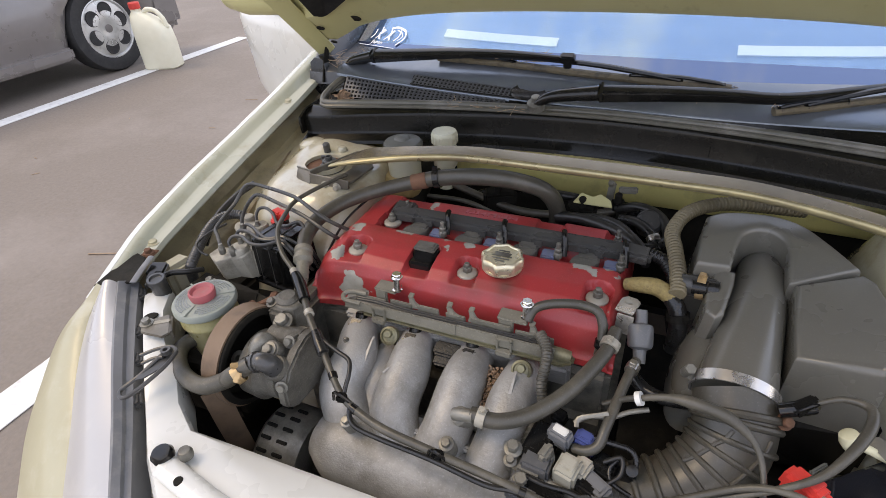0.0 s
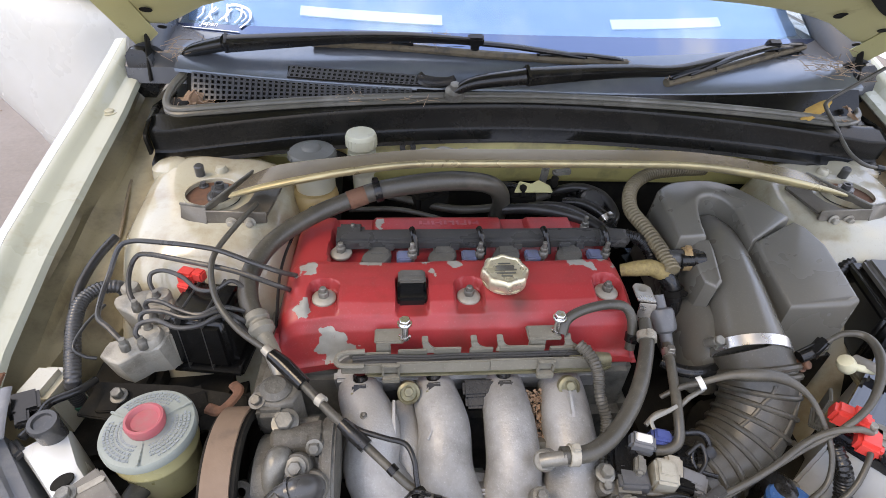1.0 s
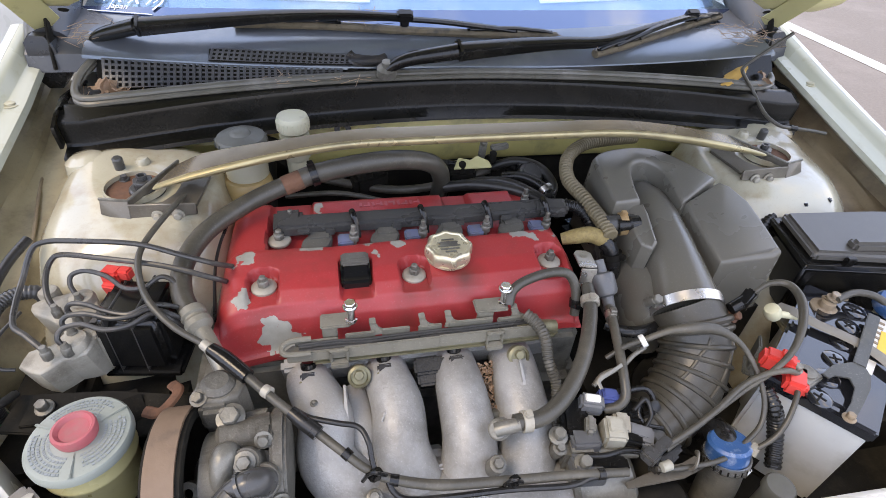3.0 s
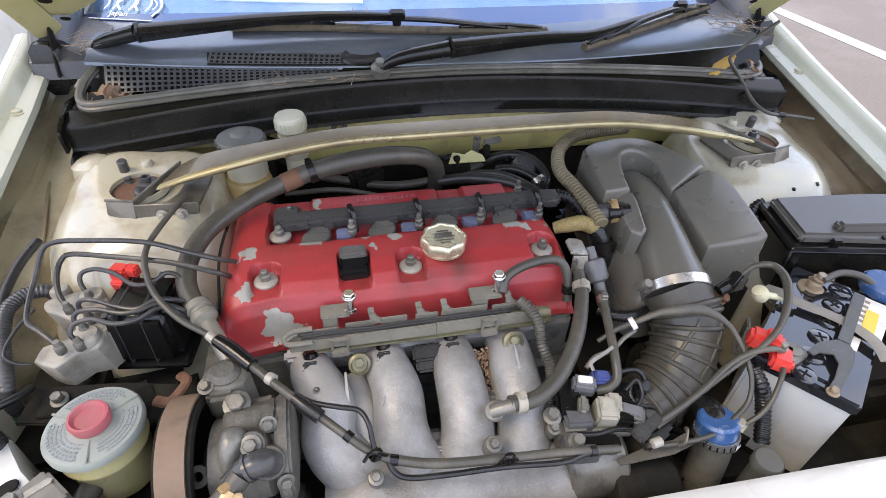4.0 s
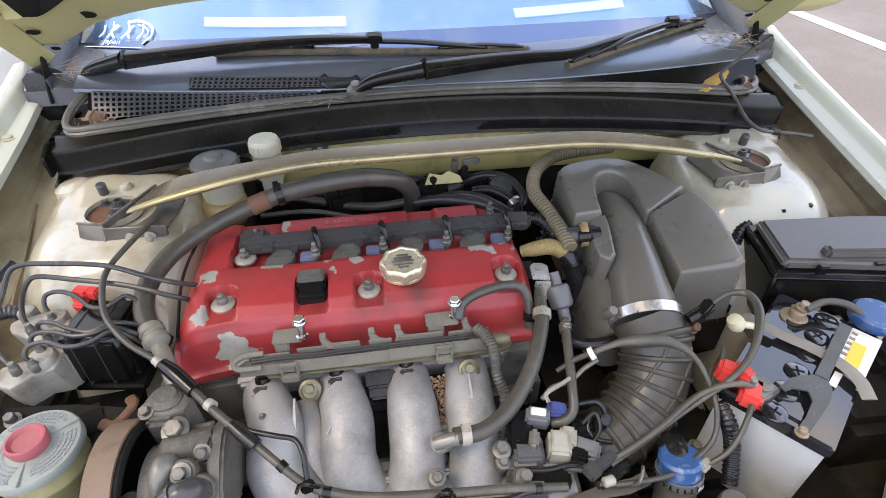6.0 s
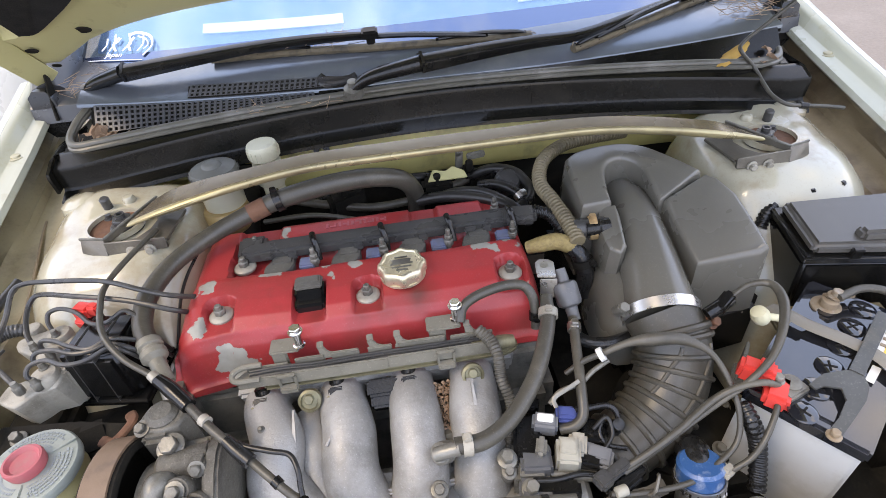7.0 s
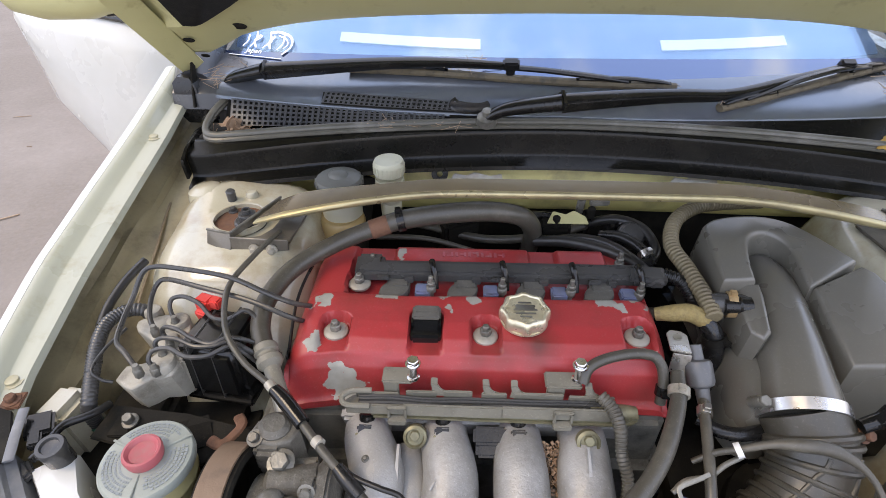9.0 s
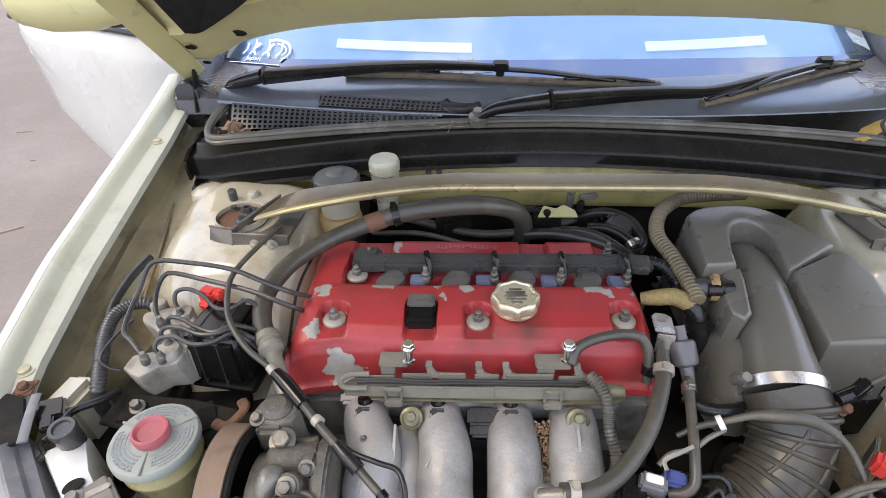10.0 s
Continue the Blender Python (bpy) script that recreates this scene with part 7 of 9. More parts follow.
pump = thing("power_steering_pump", "cast power steering pump with a brown belt pulley", "pump", (-0.35, -0.36, 0.66))
YC, ZC, RP = -0.362, 0.737, 0.066
s = Shape()
s.lathe([(0.050, 0), (RP - 0.002, 0), (RP, 0.001), (RP, 0.033), (RP - 0.002, 0.034), (0.058, 0.034), (0.056, 0.012), (0.0005, 0.010)], (-0.402, YC, ZC), (1, 0, 0), 64)
part("pulley", s, M_dark, pump, "dark pressed steel pulley")
s = Shape()
s.ring((-0.398, YC, ZC), (1, 0, 0), RP + 0.003, 0.003, 0.025, 64)
s.tube([(-0.386, YC - RP - 0.001, ZC - 0.005), (-0.386, YC - 0.062, 0.64), (-0.386, YC - 0.05, 0.52)], 0.016, 8, 4, flat=0.2)
part("belt", s, M_belt, pump, "worn brown drive belt")
s = Shape()
s.lathe([(0.020, 0), (0.030, 0.006), (0.044, 0.010), (0.046, 0.035), (0.040, 0.042), (0.038, 0.062), (0.030, 0.068), (0.0005, 0.070)], (-0.370, YC - 0.004, ZC), (1, 0, 0), 36)
part("housing", s, M_pumpc, pump, "dirty cast housing")
s = Shape()
s.prism([(-0.316, 0.772), (-0.332, 0.786), (-0.348, 0.788), (-0.366, 0.783), (-0.392, 0.768), (-0.408, 0.748), (-0.410, 0.722), (-0.394, 0.706), (-0.345, 0.702), (-0.320, 0.716)], 0.015, Matrix(((0, 0, 1, -0.300), (1, 0, 0, 0), (0, 1, 0, 0), (0, 0, 0, 1))), 0.003)
s.rod((-0.349, -0.347, 0.768), (-0.296, -0.340, 0.768), 0.0175, 22, 0.004)
s.box((-0.322, -0.330, 0.752), (0.050, 0.030, 0.046), 0.008, (0, 0, 6))
s.box((-0.318, -0.372, 0.752), (0.040, 0.050, 0.050), 0.010, (20, 0, 0))
part("end_plate", s, M_pumpc, pump, "ribbed cast end plate")
NECK = [(-0.374, -0.304), (-0.370, -0.291), (-0.352, -0.284), (-0.332, -0.289), (-0.324, -0.301), (-0.330, -0.315), (-0.345, -0.320), (-0.364, -0.317)]
s = moulded([(x, y, 0.795) for x, y in NECK], [(-0.348 + (x + 0.348) * 1.08, -0.303 + (y + 0.303) * 1.08, 0.742) for x, y in NECK], 0.005)
s.lathe([(0.0165, -0.004), (0.0165, 0.003), (0.013, 0.006), (0.011, 0.008), (0.0005, 0.0085)], (-0.350, -0.299, 0.794), (0.05, 0, 1), 22)
s.box((-0.352, -0.320, 0.772), (0.030, 0.014, 0.040), 0.005)
part("neck", s, M_pumpc, pump, "dusty cast outlet neck")
s = Shape()
s.tube([(-0.336, -0.364, 0.762), (-0.336, -0.366, 0.776), (-0.337, -0.373, 0.786), (-0.339, -0.382, 0.780), (-0.341, -0.390, 0.762), (-0.342, -0.393, 0.742)], [0.0105, 0.0115, 0.0120, 0.0112, 0.0102, 0.0098], 16, 6)
part("boss", s, M_alud, pump, "pale rounded cast boss")
s = Shape()
s.lathe([(0.0135, -0.020), (0.0135, 0.0), (0.0125, 0.0025), (0.0005, 0.003)], (-0.319, -0.380, 0.783), (0, -0.55, 0.83), 22)
s.lathe([(0.0160, -0.020), (0.0160, 0.0), (0.0150, 0.0025), (0.0005, 0.003)], (-0.305, -0.394, 0.772), (0, -0.55, 0.83), 24)
s.box((-0.312, -0.387, 0.770), (0.026, 0.022, 0.018), 0.005, (-33, 0, -40))
part("inlet_flange", s, M_pumpc, pump, "cast inlet flange")
s = Shape()
s.tube([(-0.303, -0.396, 0.774), (-0.305, -0.401, 0.785), (-0.313, -0.404, 0.789), (-0.325, -0.4055, 0.785), (-0.338, -0.413, 0.779)], [0.0125, 0.0122, 0.0118, 0.0105, 0.0095], 18, 6)
s.ring((-0.318, -0.4045, 0.7875), (-0.9, -0.2, -0.3), 0.0132, 0.003, 0.003, 24)
part("inlet_elbow", s, M_coil, pump, "dark plastic inlet elbow")
s = Shape()
s.ring((-0.372, -0.3830, 0.751), (0, -0.6, 0.8), 0.0105, 0.0058, 0.009, 24)
s.box((-0.358, -0.3765, 0.750), (0.022, 0.015, 0.010), 0.004, (-35, 0, 20))
part("ear", s, M_pumpc, pump, "cast fixing ear")
s = Shape()
s.box((-0.3045, -0.3540, 0.780), (0.016, 0.016, 0.020), 0.003, (-15, 0, 0))
part("boss", s, M_pumpc, pump)
for p, ax, r_ in (((-0.3364, -0.3310, 0.783), (0, -0.3, 1), 0.0092), ((-0.366, -0.312, 0.794), (-0.2, -0.4, 1), 0.0058), ((-0.319, -0.3815, 0.786), (0, -0.55, 0.83), 0.0066), ((-0.3045, -0.3600, 0.784), (0, -0.8, 0.6), 0.0056), ((-0.292, -0.404, 0.752), (0.3, -0.9, 0.3), 0.0056)):
    s = Shape()
    s.bolt(p, ax, r_, r_ * 0.9)
    part("pump_bolt", s, M_alud, pump)
hose("steering_hose", "thick rubber steering hose bending below its reservoir", [(-0.326, -0.410, 0.785), (-0.345, -0.428, 0.775)] + [(-0.353, -0.427, 0.766), (-0.381, -0.440, 0.757), (-0.421, -0.433, 0.750), (-0.456, -0.413, 0.746), (-0.475, -0.389, 0.744), (-0.472, -0.366, 0.742)], 0.0158, M_rubber, n=16)
s = Shape()
s.ring((-0.333, -0.4185, 0.7795), (-0.62, -0.68, -0.4), 0.0125, 0.0015, 0.009, 28)
s.box((-0.337, -0.422, 0.7915), (0.010, 0.008, 0.003), 0.001, (10, 15, 40))
s.box((-0.326, -0.432, 0.785), (0.007, 0.012, 0.003), 0.001, (30, 15, 10))
single("spring_clamp", s, M_orange, "yellowed spring clamp on the steering hose", "clamp")
alt = thing("alternator", "grimy slotted alternator below the pump", "alternator", (-0.32, -0.395, 0.55))
s = Shape()
s.lathe([(0.030, 0), (0.055, 0.006), (0.062, 0.014), (0.062, 0.060), (0.055, 0.075), (0.030, 0.080), (0.0005, 0.081)], (-0.365, -0.385, 0.585), (1, 0, 0), 36)
body = part("body", s, M_alud, alt)
for k in range(9):
    a = 0.1 + k * 0.28
    for x in (-0.342, -0.316):
        s = Shape()
        s.box((x, -0.385 - 0.0615 * math.cos(a - 0.4), 0.585 + 0.0615 * math.sin(a - 0.4)), (0.016, 0.005, 0.007), 0.001, (-math.degrees(a - 0.4) + 90, 0, 0))
        part("vent_slot", s, M_dark, body)

# ---- brake modulator with its pipes ----
mod = thing("brake_modulator", "cast brake modulator with bent steel pipes", "modulator", (-0.49, -0.21, 0.70))
VB = [(-0.552, -0.239, 0.785), (-0.550, -0.219, 0.785), (-0.534, -0.216, 0.787), (-0.521, -0.211, 0.789), (-0.523, -0.195, 0.790), (-0.541, -0.179, 0.790), (-0.562, -0.167, 0.790), (-0.569, -0.153, 0.790), (-0.561, -0.145, 0.790), (-0.545, -0.140, 0.790), (-0.515, -0.136, 0.790), (-0.495, -0.164, 0.790), (-0.486, -0.211, 0.790), (-0.491, -0.232, 0.787), (-0.512, -0.235, 0.785), (-0.529, -0.250, 0.783)]
VB = [tuple(p) for p in spline(VB + VB[:1], 2)][:-1]
s = moulded(VB, [(x + 0.004, y + 0.006, 0.742) for x, y, _ in VB], 0.004)
part("valve_block", s, M_modul, mod, "pale cast valve block")
for _p, _r in zip([(-0.515, -0.154, 0.792), (-0.512, -0.187, 0.792), (-0.556, -0.136, 0.790), (-0.504, -0.219, 0.792)], (0.014, 0.013, 0.011, 0.015)):
    s = Shape()
    s.lathe([(_r, -0.012), (_r, 0.002), (_r * 0.85, 0.005), (_r * 0.6, 0.0055), (0.0005, 0.0055)], _p, (0, 0, 1), 20)
    part("block_boss", s, M_modul, mod)
s = Shape()
s.box((-0.450, -0.180, 0.772), (0.080, 0.080, 0.078), 0.010, (0, 0, -8), (0.94, 0.92), 3)
s.box((-0.446, -0.181, 0.732), (0.086, 0.086, 0.010), 0.003, (0, 0, -8))
unit_ = part("control_unit", s, M_black, mod, "black control unit")
for dx in (-0.018, 0.010):
    s = Shape()
    s.box((-0.450 + dx, -0.180 - dx * 0.14, 0.773), (0.003, 0.0812, 0.0792), 0.001, (0, 0, -8), (1, 0.92))
    part("unit_rib", s, M_coil, unit_)
s = Shape()
s.box((-0.483, -0.186, 0.764), (0.010, 0.066, 0.056), 0.003, (0, 0, -8), (1, 0.92))
part("unit_flange", s, M_modul, unit_, "pale flange between block and unit")
s = Shape()
s.box((-0.4785, -0.143, 0.815), (0.022, 0.018, 0.020), 0.003, (0, 0, -20))
s.box((-0.463, -0.147, 0.820), (0.014, 0.012, 0.014), 0.002, (0, 0, -20))
s.box((-0.481, -0.150, 0.803), (0.018, 0.012, 0.016), 0.002, (10, 0, -20))
part("red_plug", s, M_redclip, mod, "bright red plug")
PIPES = ([(-0.522, -0.237, 0.802), (-0.542, -0.220, 0.808), (-0.558, -0.206, 0.811), (-0.565, -0.177, 0.815), (-0.565, -0.146, 0.825), (-0.557, -0.125, 0.845), (-0.545, -0.118, 0.850), (-0.518, -0.119, 0.850), (-0.447, -0.133, 0.850), (-0.395, -0.154, 0.845), (-0.363, -0.155, 0.830), (-0.347, -0.118, 0.790), (-0.345, -0.075, 0.745)],
         [(-0.533, -0.175, 0.800), (-0.542, -0.162, 0.808), (-0.547, -0.142, 0.818), (-0.544, -0.124, 0.828), (-0.531, -0.120, 0.832), (-0.484, -0.135, 0.834), (-0.418, -0.154, 0.832), (-0.366, -0.168, 0.820), (-0.354, -0.141, 0.785), (-0.352, -0.097, 0.740)],
         [(-0.515, -0.159, 0.800), (-0.523, -0.148, 0.810), (-0.521, -0.140, 0.818), (-0.505, -0.140, 0.822), (-0.481, -0.152, 0.822), (-0.458, -0.172, 0.820), (-0.437, -0.176, 0.822), (-0.420, -0.165, 0.826), (-0.403, -0.174, 0.820), (-0.392, -0.185, 0.800), (-0.387, -0.175, 0.760)],
         [(-0.506, -0.194, 0.800), (-0.513, -0.189, 0.810), (-0.507, -0.188, 0.818), (-0.489, -0.194, 0.820), (-0.468, -0.206, 0.820), (-0.444, -0.214, 0.820), (-0.425, -0.205, 0.822), (-0.405, -0.205, 0.818), (-0.390, -0.199, 0.800), (-0.384, -0.185, 0.760)],
         [(-0.506, -0.211, 0.800), (-0.512, -0.209, 0.810), (-0.506, -0.205, 0.817), (-0.485, -0.208, 0.820), (-0.460, -0.218, 0.820), (-0.440, -0.217, 0.820), (-0.422, -0.210, 0.820), (-0.396, -0.216, 0.810), (-0.388, -0.194, 0.760)],
         [(-0.505, -0.233, 0.800), (-0.509, -0.231, 0.810), (-0.505, -0.224, 0.817), (-0.487, -0.222, 0.820), (-0.463, -0.233, 0.820), (-0.440, -0.231, 0.820), (-0.420, -0.216, 0.820), (-0.402, -0.219, 0.810), (-0.390, -0.203, 0.760)])
for k, pts in enumerate(PIPES):
    s = Shape()
    s.tube(pts, 0.0027 if k > 1 else 0.0031, 9, 6)
    pp = part("brake_pipe", s, M_pipe, mod, "dark bent brake pipe")
    s = Shape()
    s.hexagon((pts[0][0], pts[0][1], pts[0][2] - 0.012), (0, 0, 1), 0.0056, 0.012)
    s.lathe([(0.0042, 0), (0.0032, 0.006)], pts[0], (0, 0, 1), 12)
    part("pipe_nut", s, M_alud, pp)
s = Shape()
s.prism([(-0.075, -0.022), (0.06, -0.030), (0.11, -0.012), (0.10, 0.016), (0.02, 0.022), (-0.07, 0.018)], 0.005, pose(-0.490, -0.278, 0.748, 10, 0, -8), 0.0015)
s.box((-0.535, -0.275, 0.752), (0.022, 0.03, 0.004), 0.001)
part("mount_bracket", s, M_dark, mod, "dark mounting bracket")
s = Shape()
s.bolt((-0.527, -0.272, 0.755), (0, -0.2, 1), 0.006, 0.009)
part("mount_bolt", s, M_alud, mod)
hose("body_loom", "ribbed dark grey wiring loom along the inner wing", [(-0.605, -0.249, 0.660), (-0.589, -0.256, 0.715), (-0.581, -0.260, 0.750), (-0.575, -0.261, 0.770), (-0.586, -0.229, 0.780), (-0.596, -0.195, 0.790), (-0.600, -0.163, 0.795), (-0.589, -0.141, 0.795), (-0.569, -0.133, 0.790), (-0.563, -0.134, 0.775)], 0.0115, M_coil, rib=(0.0011, 0.0042), category="cable")
s = Shape()
s.tube([(-0.5885, -0.2565, 0.717), (-0.5855, -0.2580, 0.729)], 0.0096, 16, 3)
single("tape_band", s, surf("green_tape", (0.02, 0.16, 0.09), 0.45, 0, (0.015, 0.11, 0.06), 0.6, 30, bump=0.05), "green tape band round the wiring loom", "tape")
hose("body_loom", "black loom clipped beside the strut tower", [(-0.592, -0.066, 0.818), (-0.602, -0.094, 0.812), (-0.609, -0.118, 0.804), (-0.612, -0.145, 0.795), (-0.608, -0.175, 0.784), (-0.598, -0.205, 0.770)], 0.0085, M_rubber2, category="cable")
hose("thin_pipe", "thin black pipe beside the brake modulator", [(-0.567, -0.175, 0.800), (-0.575, -0.208, 0.800), (-0.577, -0.235, 0.795), (-0.567, -0.240, 0.785), (-0.556, -0.239, 0.780)], 0.0028, M_pipe, category="pipe")
hose("lamp_cable", "black cable running to the headlamp", [(-0.555, -0.257, 0.765), (-0.560, -0.279, 0.775), (-0.578, -0.297, 0.780), (-0.576, -0.324, 0.785), (-0.580, -0.339, 0.785)], 0.0065, M_rubber2, category="cable")
s = Shape()
s.box((-0.598, -0.300, 0.783), (0.026, 0.03, 0.014), 0.003, (0, 10, 30))
s.box((-0.590, -0.318, 0.786), (0.012, 0.02, 0.010), 0.002, (0, 10, 30))
single("lamp_plug", s, M_black, "black wiring plug beside the headlamp", "connector")
s = Shape()
for x, y, z, w in ((-0.455, -0.285, 0.735, 0.06), (-0.40, -0.28, 0.715, 0.05), (-0.50, -0.30, 0.72, 0.05)):
    s.box((x, y, z), (w, 0.05, 0.05), 0.012, (20, 10, 30))
single("engine_mount", s, M_dark, "grimy engine mount beside the pump", "mount")
s = Shape()
s.tube([(-0.405, -0.268, 0.765), (-0.395, -0.285, 0.772), (-0.408, -0.305, 0.770), (-0.425, -0.298, 0.765)], 0.006, 8, 5, flat=0.5)
single("rusty_hook", s, M_rust, "rusty lifting hook near the modulator", "hook")

# ---- air box, intake pipe and rubber duct ----
air = thing("air_box", "dark grey plastic air box with a moulded intake pipe", "air box", (0.24, -0.10, 0.64))


def grow(pts, k, z, cx=0.25, cy=-0.09):
    return [(cx + (x - cx) * k, cy + (y - cy) * k, z) for x, y, _ in pts]


A = [(0.152, -0.110, 0.846), (0.155, -0.059, 0.851), (0.161, -0.006, 0.856), (0.178, 0.007, 0.858), (0.211, 0.015, 0.859), (0.250, 0.015, 0.859), (0.280, -0.003, 0.859), (0.309, -0.039, 0.855), (0.333, -0.068, 0.848), (0.255, -0.113, 0.840), (0.255, -0.090, 0.848), (0.257, -0.061, 0.853), (0.252, -0.038, 0.857), (0.238, -0.025, 0.859), (0.221, -0.027, 0.859), (0.206, -0.043, 0.858), (0.198, -0.069, 0.853), (0.192, -0.107, 0.846)]
A = A[:2] + [tuple(p) for p in spline(A[2:9], 3)] + [tuple(p) for p in spline(A[9:], 3)] + A[:0]
LOW = []
for k, (x, y, z) in enumerate(A):
    d = Vector((x - 0.235, y - 0.01, 0)).normalized() * (0.012 if k < 21 or k == len(A) - 1 else 0.0)
    LOW.append((x + d.x, y + d.y, 0.735))
part("upper_cover", moulded(A, LOW, 0.007), M_box, air, "dusty grey moulded cover round the pipe mouth")
B = [(0.263, -0.108, 0.838), (0.334, -0.074, 0.846), (0.347, -0.086, 0.845), (0.354, -0.124, 0.842), (0.350, -0.169, 0.836), (0.345, -0.215, 0.828), (0.335, -0.217, 0.822), (0.259, -0.214, 0.816)]
part("lower_cover", moulded(B, grow(B, 1.05, 0.720, 0.29, -0.16), 0.008), M_box, air, "dusty grey moulded air filter cover")
s = Shape()
s.box((0.255, -0.10, 0.69), (0.20, 0.26, 0.10), 0.015, (0, 0, 8))
part("base", s, M_black, air, "black air box base")
s = Shape()
s.tube([(0.240, -0.020, 0.785), (0.238, -0.045, 0.800), (0.233, -0.095, 0.802), (0.222, -0.165, 0.790), (0.212, -0.225, 0.775), (0.208, -0.250, 0.768)], [0.024, 0.0285, 0.0315, 0.036, 0.0405, 0.042], 30, 8)
pipe = part("intake_pipe", s, M_box, air, "round moulded intake pipe")
s = Shape()


def oval(c, hx, hy, e=2.6, rz=0.0):
    out = []
    for k in range(24):
        a = 2 * math.pi * k / 24
        u, w = math.cos(a), math.sin(a)
        x, y = hx * math.copysign(abs(u) ** (2 / e), u), hy * math.copysign(abs(w) ** (2 / e), w)
        out.append((c[0] + x * math.cos(rz) - y * math.sin(rz), c[1] + x * math.sin(rz) + y * math.cos(rz), c[2]))
    return out


C = [(0.175, -0.107, 0.832), (0.183, -0.103, 0.836), (0.199, -0.106, 0.838), (0.197, -0.126, 0.836), (0.188, -0.174, 0.826), (0.179, -0.181, 0.820), (0.169, -0.170, 0.820), (0.168, -0.139, 0.826)]
part("resonator", moulded(C, [(x - 0.010, y - 0.004, 0.72) for x, y, _ in C], 0.006), M_box, air, "moulded chamber beside the pipe")
s = Shape()
s.loft([oval((0.176, -0.190, 0.690), 0.030, 0.060, 3), oval((0.177, -0.188, 0.745), 0.028, 0.055, 3), oval((0.180, -0.186, 0.775), 0.020, 0.045), oval((0.184, -0.184, 0.785), 0.008, 0.02)])
part("chamber_foot", s, M_box, air)
s = Shape()
s.lathe([(0.0115, 0), (0.0115, 0.012), (0.009, 0.014), (0.009, 0.03)], (0.182, -0.131, 0.822), (-1, 0.05, -0.05), 18)
part("spigot", s, M_black, air)
duct = thing("intake_duct", "ribbed black rubber intake duct with a steel clamp", "duct", (0.16, -0.34, 0.62))
CL, CD = Vector((0.2085, -0.243, 0.770)), Vector((-0.10, -0.92, -0.40)).normalized()
s = Shape()
s.ring(CL - CD * 0.006, CD, 0.0455, 0.002, 0.013, 48)
clamp = part("steel_clamp", s, M_brushed, duct, "bright worm-drive hose clamp")
s = Shape()
s.rod((0.158, -0.232, 0.772), (0.160, -0.244, 0.790), 0.006, 14, 0.001)
s.hexagon((0.160, -0.244, 0.789), (0.1, -0.4, 0.9), 0.0065, 0.006)
s.box((0.1655, -0.238, 0.779), (0.013, 0.014, 0.012), 0.002)
part("clamp_screw", s, M_alud, clamp, "rusty clamp screw")
DUCT = [tuple(CL - CD * 0.002), (0.2140, -0.264, 0.7540), (0.2105, -0.287, 0.7300), (0.194, -0.311, 0.7060), (0.166, -0.331, 0.6870), (0.128, -0.348, 0.6760), (0.088, -0.366, 0.6700)]
s = Shape()
s.tube(DUCT, [0.0430, 0.0425, 0.0425, 0.0425, 0.041, 0.039, 0.038], 40, 8)
part("rubber_tube", s, M_rubber, duct)
dp = spline(DUCT, 9)


def duct_ring(i, rr):
    x, y, z = axes(dp[min(i + 1, len(dp) - 1)] - dp[max(i - 1, 0)])
    return [dp[i] + (x * math.cos(a) + y * math.sin(a)) * rr for a in (2 * math.pi * k / 40 for k in range(41))]


for i, th, rr in ((8, 0.0046, 0.0432), (10, 0.0040, 0.0432), (15, 0.0034, 0.0428), (20, 0.0034, 0.0428), (25, 0.0034, 0.0428), (30, 0.0034, 0.0426), (35, 0.0038, 0.0417), (40, 0.0040, 0.0406), (45, 0.0040, 0.0394), (50, 0.0040, 0.0386)):
    q = Shape()
    q.tube(duct_ring(i, rr), th, 8, 1, cap=False)
    part("rib", q, M_rubber, duct)
for k_ in (5, 11):
    q = Shape()
    q.tube([duct_ring(i, 0.0426)[k_] for i in range(12, 31)], 0.0024, 8, 1)
    part("rib", q, M_rubber, duct)
s = Shape()
s.lathe([(0.0065, 0), (0.0065, 0.008), (0.003, 0.009), (0.0005, 0.009)], (0.118, -0.350, 0.725), (0.1, -0.5, 1), 16)
s.box((0.115, -0.348, 0.716), (0.02, 0.016, 0.012), 0.003)
single("duct_ear", s, M_rubber2, "rubber fixing ear beside the duct", "fixing")

# air temperature sensor and its looping lead
sen = thing("air_sensor", "black air temperature sensor plug in the duct", "sensor", (0.255, -0.262, 0.78))
s = Shape()
s.tube([(0.245, -0.272, 0.790), (0.260, -0.269, 0.796), (0.275, -0.264, 0.800)], [0.0075, 0.008, 0.0075], 12, 4)
s.box([(0.266, -0.267, 0.800)][0], (0.028, 0.014, 0.013), 0.003, (0, -20, 32))
part("plug", s, M_black, sen)
s = Shape()
s.bolt((0.2535, -0.272, 0.776), (0.3, -0.6, 0.7), 0.006, 0.008)
part("sensor_screw", s, M_rust, sen, "rusty screw")
hose("sensor_loom", "grey loom looping past the battery", [(0.275, -0.264, 0.805), (0.296, -0.260, 0.815), (0.314, -0.269, 0.820), (0.309, -0.296, 0.822), (0.292, -0.325, 0.815), (0.270, -0.348, 0.800), (0.241, -0.362, 0.785), (0.211, -0.368, 0.765), (0.175, -0.380, 0.752), (0.139, -0.393, 0.740), (0.104, -0.405, 0.730)], [0.0041, 0.0053, 0.0066, 0.0078, 0.0070, 0.0057, 0.0049, 0.0045, 0.0043, 0.0041, 0.0041], M_rubber, category="cable")
